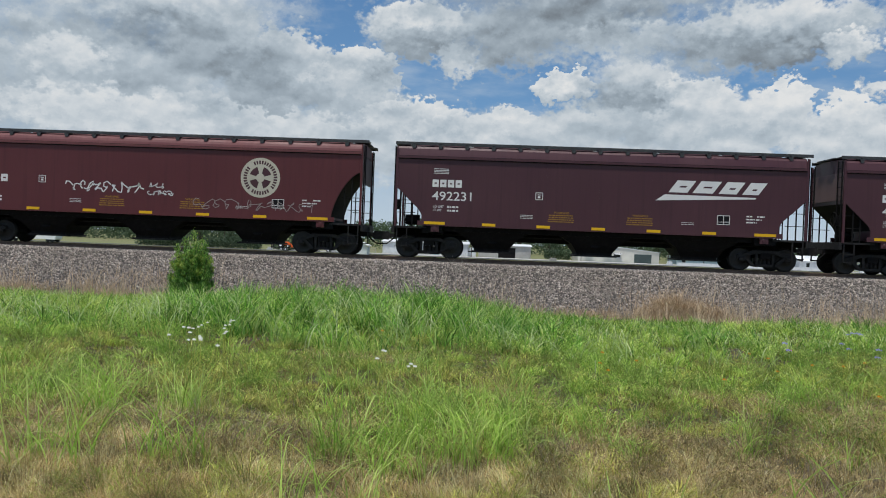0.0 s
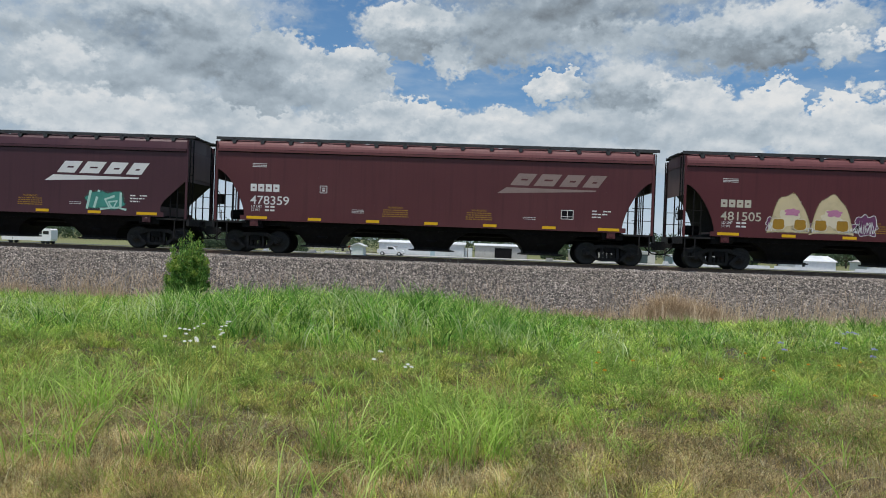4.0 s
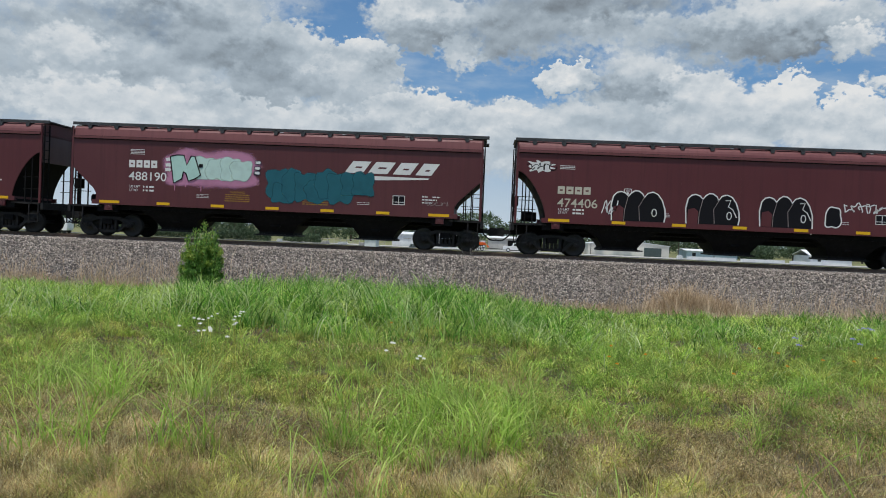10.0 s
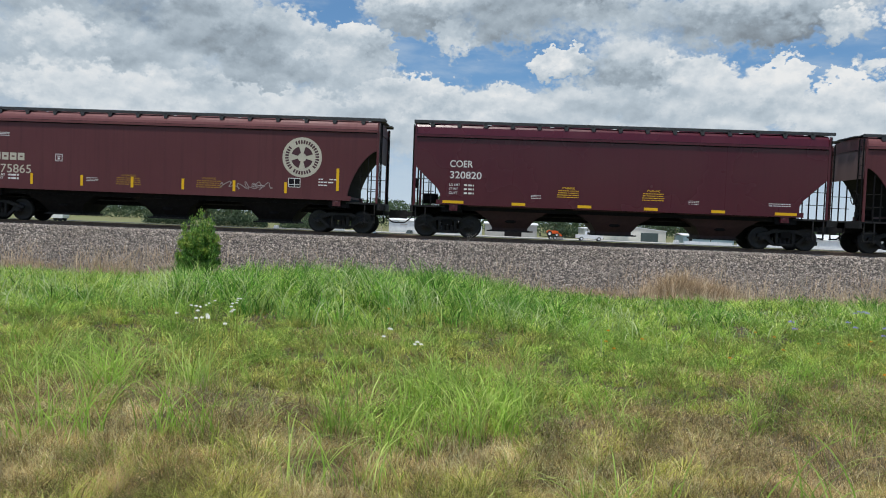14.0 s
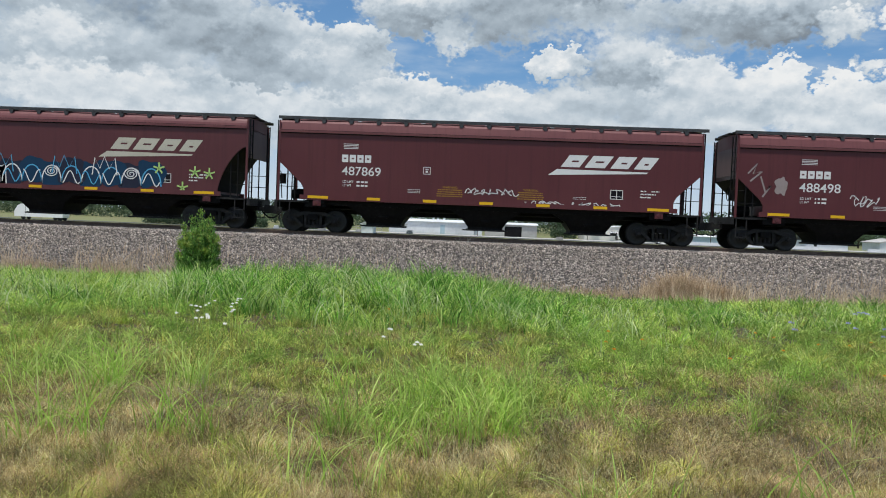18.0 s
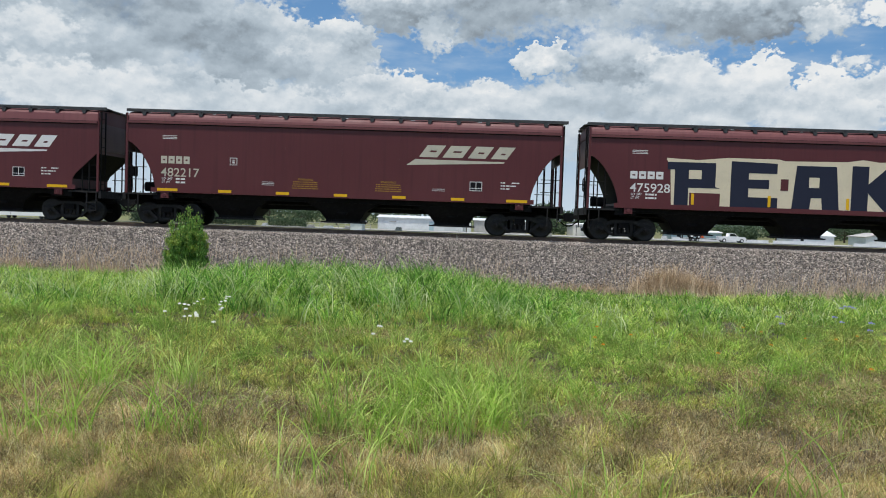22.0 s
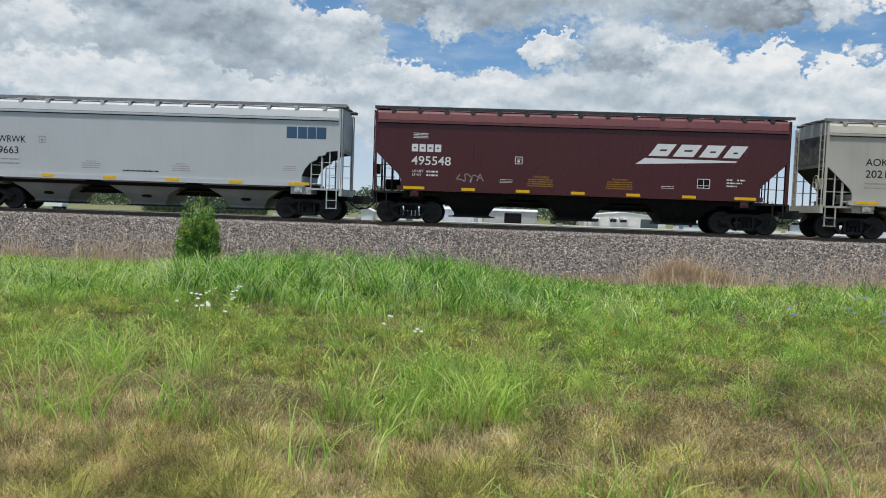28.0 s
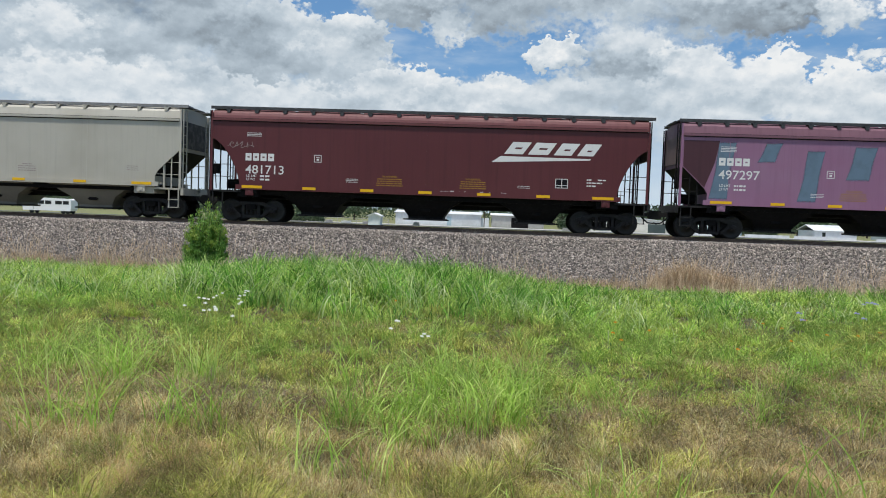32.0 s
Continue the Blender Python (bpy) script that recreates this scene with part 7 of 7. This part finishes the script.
c = standard("K", 171.3, L_, "round", RED2, "480986", RD + ", long black and blue sprayed piece", mark_mat=FADED, logo=FADED)
rk = random.Random(77)
spikes = [(3.0, 1.5)] + [(3.0 + 0.1467 * k, 2.12 + 0.4 * abs(math.sin(k * 0.33)) + 0.05 * rk.random()) for k in range(31)] + [(7.45, 1.5)]
decal(c, "sprayed_piece", sheet([spikes], yy(2)), INK, "black sprayed shapes with white outlines")
decal(c, "outline", Geo().stroke(spikes, 0.045, yy(4)), WHITE)
for i in range(6):
    u0 = 3.3 + i * 0.72
    arc = [(u0 + 0.34 * math.cos(a) * (1 - 0.1 * i % 0.3), 1.56 + (0.5 + 0.16 * (i % 3)) * math.sin(a)) for a in [math.pi * k / 12 for k in range(13)]]
    decal(c, "sprayed_stroke", Geo().stroke(arc, 0.045, yy(5)), WHITE)
    bow = [(u0 - 0.28 + 0.56 * k / 10, 1.98 + 0.32 * math.sin(k * 0.62 + i * 1.3)) for k in range(11)]
    decal(c, "sprayed_stroke", Geo().stroke(bow, 0.035, yy(6)), BLUE if i in (2, 3, 4) else WHITE)
for i in range(8):
    u0 = 7.7 + i * 0.84
    blob(c, "sprayed_piece", u0, 1.98 + 0.12 * (i % 2), 0.62, 0.56, DEEPBLUE if i % 3 else NAVY, 160 + i, 2 + (i % 2), None, 0.08, 0.16, 3, "dark blue sprayed shape")
    arc = [(u0 + 0.42 * math.cos(a), 1.6 + 0.72 * math.sin(a)) for a in [math.pi * k / 12 for k in range(13)]]
    decal(c, "sprayed_stroke", Geo().stroke(arc, 0.05, yy(5)), BLUE if i % 2 else WHITE)
    if i in (2, 6):
        ring = [(u0 + (0.34 - 0.008 * k) * math.cos(k * 0.45), 2.08 + (0.26 - 0.006 * k) * math.sin(k * 0.45)) for k in range(38)]
        decal(c, "sprayed_swirl", Geo().stroke(ring, 0.04, yy(6)), WHITE)
    else:
        bow = [(u0 - 0.36 + 0.72 * k / 12, 1.86 + 0.26 * math.sin(k * 0.55 + i * 1.7)) for k in range(13)]
        decal(c, "sprayed_stroke", Geo().stroke(bow, 0.045, yy(6)), WHITE if i % 2 else BLUE)
for u1, ink in ((7.2, BLUE), (9.9, BLUE), (11.6, WHITE)):
    decal(c, "sprayed_crown", Geo().stroke([(u1 - 0.5, 2.0), (u1 - 0.4, 2.7), (u1 - 0.18, 2.25), (u1, 2.75), (u1 + 0.22, 2.25), (u1 + 0.45, 2.7), (u1 + 0.55, 2.0)], 0.045, yy(8)), ink)
for sx, sz in ((1.35, 2.0), (2.1, 1.6), (13.9, 2.35), (14.9, 1.6), (16.0, 2.2), (15.4, 2.25)):
    star(c, sx, sz, 0.24, LIME)
c = standard("L", 189.86, M_, "straight", RED, "487869", "oxide-red covered hopper car with white scrawls along the sill", lead=2.57)
scrawl(c, 7.6, 1.75, 2.0, 0.26, WHITE, 23, 8, 3, 0.035)
scrawl(c, 9.9, 1.4, 3.8, 0.2, WHITE, 24, 13, 9, 0.035)
c = standard("M", 208.15, M_, "straight", RED, "488498", "oxide-red covered hopper car with faint white sprayed strokes", tape=7)
decal(c, "sprayed_flourish", Geo().stroke([(0.4, 3.0), (0.75, 3.4), (0.6, 3.0), (0.95, 3.1), (0.5, 2.7)], 0.07, yy(3)).stroke([(0.9, 2.9), (1.1, 2.3), (1.3, 2.55), (1.0, 2.1)], 0.07, yy(3)), SMOKE)
blob(c, "sprayed_patch", 1.7, 2.55, 0.25, 0.35, SMOKE, 180, 2, None, 0.03, 0.2)
scrawl(c, 4.4, 1.85, 1.0, 0.42, WHITE, 25, 4, 3, 0.035)
scrawl(c, 7.2, 1.8, 0.9, 0.5, SMOKE, 26, 4, 3, 0.035)
scrawl(c, 7.4, 1.42, 0.8, 0.16, WHITE, 27, 4, 9, 0.03)
c = standard("N", 226.66, L_, "round", RED, "482217", RD + " and a cream-white emblem", mark_mat=FADED, logo=FADED)
c = standard("O", 245.39, L_, "round", RED, "475928", RD + ", navy letters on ivory", True, crest_u=14.65, tape=0)
cream = [(2.95, 3.35), (4.2, 3.3), (5.35, 3.42), (7.35, 3.42), (7.6, 3.36), (10.0, 3.4), (10.6, 3.5), (11.2, 3.42), (12.7, 3.46), (12.0, 2.55), (12.25, 2.2), (12.55, 1.98), (13.5, 2.02), (13.5, 1.45), (4.0, 1.4), (4.0, 1.45), (3.2, 1.4), (3.12, 2.9)]
decal(c, "ivory_field", sheet([cream], yy(2)), IVORY, "ivory sprayed field")
letters = {
    "letter_P": [[(3.0, 3.2), (4.9, 3.2), (4.9, 2.25), (5.1, 2.2), (3.85, 2.2), (3.85, 1.45), (3.3, 1.45), (3.3, 2.9), (3.0, 2.9)]],
    "letter_E": [[(5.5, 3.3), (7.3, 3.25), (7.3, 2.85), (6.2, 2.85), (6.2, 2.6), (7.0, 2.6), (7.0, 2.25), (6.2, 2.25), (6.2, 1.9), (7.35, 1.9), (7.35, 1.48), (5.5, 1.48)]],
    "letter_A": [[(8.05, 3.2), (9.6, 3.2), (9.75, 1.48), (9.1, 1.48), (9.05, 1.95), (8.65, 1.95), (8.6, 1.48), (7.9, 1.48)]],
    "letter_K": [[(10.2, 3.25), (10.85, 3.25), (10.85, 2.55), (11.6, 3.25), (12.3, 3.25), (11.55, 2.5), (12.5, 1.5), (11.5, 1.5), (10.85, 2.2), (10.85, 1.5), (10.2, 1.5)], [(12.5, 1.95), (13.1, 1.95), (13.1, 1.5), (12.5, 1.5)]],
}
for nm, polys in letters.items():
    decal(c, "sprayed_letter", sheet(polys, yy(4)), NAVY, "huge navy block letter " + nm[-1])
for x0, x1, z0, z1 in ((3.85, 4.35, 2.55, 2.9), (8.55, 8.95, 2.35, 2.75)):
    poly(c, "letter_counter", [(x0, z0), (x1, z0), (x1, z1), (x0, z1)], IVORY, 5)
poly(c, "red_dot", [(7.45, 2.2), (7.75, 2.2), (7.75, 2.65), (7.45, 2.65)], RED, 5)
poly(c, "red_patch", [(3.9, 1.5), (5.1, 1.5), (5.1, 2.0), (3.9, 2.0)], RED, 5)
scrawl(c, 16.3, 2.95, 0.7, 0.35, WHITE, 28, 4, 3, 0.03)
for u0 in (4.1, 7.1, 10.15):
    part("reflector", shared(("reflector", "tall", False), lambda: Geo()), YELLOW, c, "", pose(-L_ / 2 + u0, yy(6), 1.75))


def grey_car(centre, kind, mat, code, digits, label, under, u1=1.5, w1=0.95, z1=2.74):
    car, spin = hopper_car(centre, S, kind, mat, mat, under, BOARDG, label, posts_mat=mat, brackets=14)
    lettering(car, code, u1, z1, 0.29, w1, INK)
    number(car, digits, u1, z1 - 0.46, INK, 0.3)
    bars(car, "notice", SMOKE, u1, z1 - 0.72, 0.95, 2, 1, 0.05, 0.17)
    for f in (0.37, 0.6):
        bars(car, "warning_notice", SMOKE, S * f - 0.4, 2.05, 0.8, 4, 1, 0.035, 0.09, (0.5, 0.96, 0.96, 0.96))
    bars(car, "notice", SMOKE, S * 0.86, 2.1, 0.5, 3, 1, 0.025, 0.08)
    tape_marks(car, YELLOW, 6)
    u, z = S * 0.235, 2.75
    g = Geo()
    for a, b, cc, d in ((0, 0.28, 0, 0.025), (0, 0.28, 0.255, 0.28), (0, 0.025, 0, 0.28), (0.255, 0.28, 0, 0.28), (0.09, 0.19, 0.08, 0.17)):
        g.flat([(u + a, z + cc), (u + b, z + cc), (u + b, z + d), (u + a, z + d)], yy(1))
    decal(car, "placard", g, SMOKE)
    TRAIN.append((car, spin, centre, S))
    return car


c = grey_car(263.69, "straight", GREY, "NOKL", "447510", "pale grey covered hopper car with black lettering", UNDERG)
scrawl(c, 3.1, 1.7, 0.75, 0.45, INK, 29, 4, 3, 0.035)
c = grey_car(281.28, "stepped", GREY, "WRWK", "9663", "pale grey covered hopper car with a slate-blue emblem", UNDERG, 2.1, 1.2)
g = Geo()
for x0, x1 in ((0, 0.42), (0.46, 0.84), (0.86, 1.2), (1.22, 1.62)):
    g.flat([(S - 2.2 + x0, 3.25), (S - 2.2 + x1, 3.25), (S - 2.2 + x1, 3.72), (S - 2.2 + x0, 3.72)], yy(1))
decal(c, "emblem", g, SLATE, "slate-blue four-block emblem")
bars(c, "notice", INK, 7.4, 1.7, 1.5, 1, 1, 0.06)
c = standard("R", 299.04, S, "straight", MAROON, "495548", "clean maroon covered hopper car with a white emblem")
scrawl(c, 3.35, 1.7, 1.0, 0.36, SMOKE, 31, 4, 3, 0.035)
c = grey_car(316.78, "straight", CREAM, "AOK", "202108", "stained cream covered hopper car with a violet sprayed piece", UNDERC, 1.54, 0.85, 2.88)
for i, (u0, rx) in enumerate(((3.62, 0.3), (4.16, 0.28), (4.72, 0.33), (5.3, 0.28), (5.83, 0.28), (6.3, 0.22))):
    z0 = 1.98 - 0.02 * (i % 2)
    blob(c, "sprayed_piece", u0, z0, rx, 0.5, LILAC, 190 + i, 2 + i % 2, PURPLE, 0.05, 0.07, 3, "lilac rounded block with a purple outline")
    decal(c, "inner_stroke", Geo().stroke([(u0 - rx * 0.55, z0 + 0.16 - 0.1 * (i % 3)), (u0, z0 + 0.22 - 0.1 * (i % 3)), (u0 + rx * 0.5, z0 + 0.12)], 0.035, yy(5)), PURPLE)
    decal(c, "inner_stroke", Geo().stroke([(u0 + rx * 0.1, z0 - 0.46), (u0, z0 - 0.22)], 0.045, yy(5)), PURPLE)
blob(c, "sprayed_piece", 6.75, 2.25, 0.22, 0.16, LILAC, 197, 2, PURPLE, 0.045, 0.1, 3)
scrawl(c, 6.8, 1.75, 1.35, 0.35, INK, 32, 5, 3, 0.035)
scrawl(c, 2.6, 1.58, 0.5, 0.2, INK, 33, 3, 3, 0.03)
c = standard("T", 335.1, L_, "round", RED, "481713", RD + " with faint chalk marks near one end")
scrawl(c, 0.6, 3.0, 1.0, 0.25, SMOKE, 34, 5, 3, 0.02)
scrawl(c, 9.3, 1.4, 1.0, 0.12, WHITE, 35, 5, 9, 0.03)
scrawl(c, 10.9, 1.4, 1.2, 0.12, WHITE, 36, 5, 9, 0.03)
c = standard("U", 353.25, S, "straight", PINK, "497297", "covered hopper car sprayed pink-violet and teal all over", roof=paint("mauve_roof_paint", (0.16, 0.075, 0.1), (0.21, 0.11, 0.14), 0.6))
TEALP = mist("pale_teal_mist", (0.12, 0.18, 0.24))
for i, (u0, w, z0, z1) in enumerate(((1.5, 0.5, 1.5, 3.85), (3.3, 0.5, 3.0, 3.85), (4.9, 0.5, 1.5, 3.6), (6.8, 0.7, 2.4, 3.8), (8.4, 0.5, 1.5, 3.4), (10.2, 0.8, 2.2, 3.8), (12.0, 0.5, 1.6, 3.7), (14.0, 0.7, 2.0, 3.6))):
    w += 0.25
    lean = [(u0 - w / 2, z0), (u0, z0), (u0 + w / 2, z0), (u0 + w / 2 + 0.15, (z0 + z1) / 2), (u0 + w / 2 + 0.3, z1), (u0 + 0.32, z1), (u0 - w / 2 + 0.35, z1), (u0 - w / 2 + 0.18, (z0 + z1) / 2)]
    spray(c, "sprayed_stripe", lean, TEALP, 0.4, 0.22, "soft teal sprayed stripe")
poly(c, "bare_corner", [(0.12, 2.82), (0.98, 2.0), (1.35, 3.0), (1.5, 3.84), (0.12, 3.84)], BROWN, 0.7, "unsprayed brown corner")


# ---- what moves ----
def travelled(t):
    """How far the train has rolled to the left."""
    q = t / 16.0 - 1.0
    return 10.542 * t - 0.0513 * q * q + 0.3806 * q ** 3


def motions():
    times = [2.0 * i for i in range(17)]
    for car, spin, centre, length in TRAIN:
        walk(car, [(t, pose(centre - travelled(t), TRACK, RAIL)) for t in times])
        # wheels turn while their car goes by
        t_in, t_out = (centre - 32.0) / 10.54, (centre + 36.0) / 10.54
        k0, k1 = max(0, math.floor(t_in * 15)), min(480, math.ceil(t_out * 15))
        for w, x in spin:
            rows = []
            for k in sorted({0, 480, *range(k0, k1 + 1)}):
                t = min(max(k, k0), k1) / 15.0
                rows.append((k / 15.0, pose(x, 0, 0.458) @ Matrix.Rotation(-travelled(t) / 0.458 + travelled(k0 / 15.0) / 0.458, 4, "Y")))
            walk(w, rows)
    for ob, ahead, z in ((PICKUP, 8.0, FAR + 0.06), (TRAILER, 0.6, FAR + 0.06), (TRACTOR, 0.3, FAR + 0.68)):
        walk(ob, [(t, pose(-40.4 + ahead + 3.87 * t, 158, z)) for t in (0, 8, 16, 24, 32)])
    # the clouds drift slowly to the left
    walk(backdrop, [(0, pose(0, 0, 0, 0, 0, -0.6)), (16, pose(0, 0, 0, 0, 0, 0.25)), (32, pose(0, 0, 0, 0, 0, 0.95))])


motions()
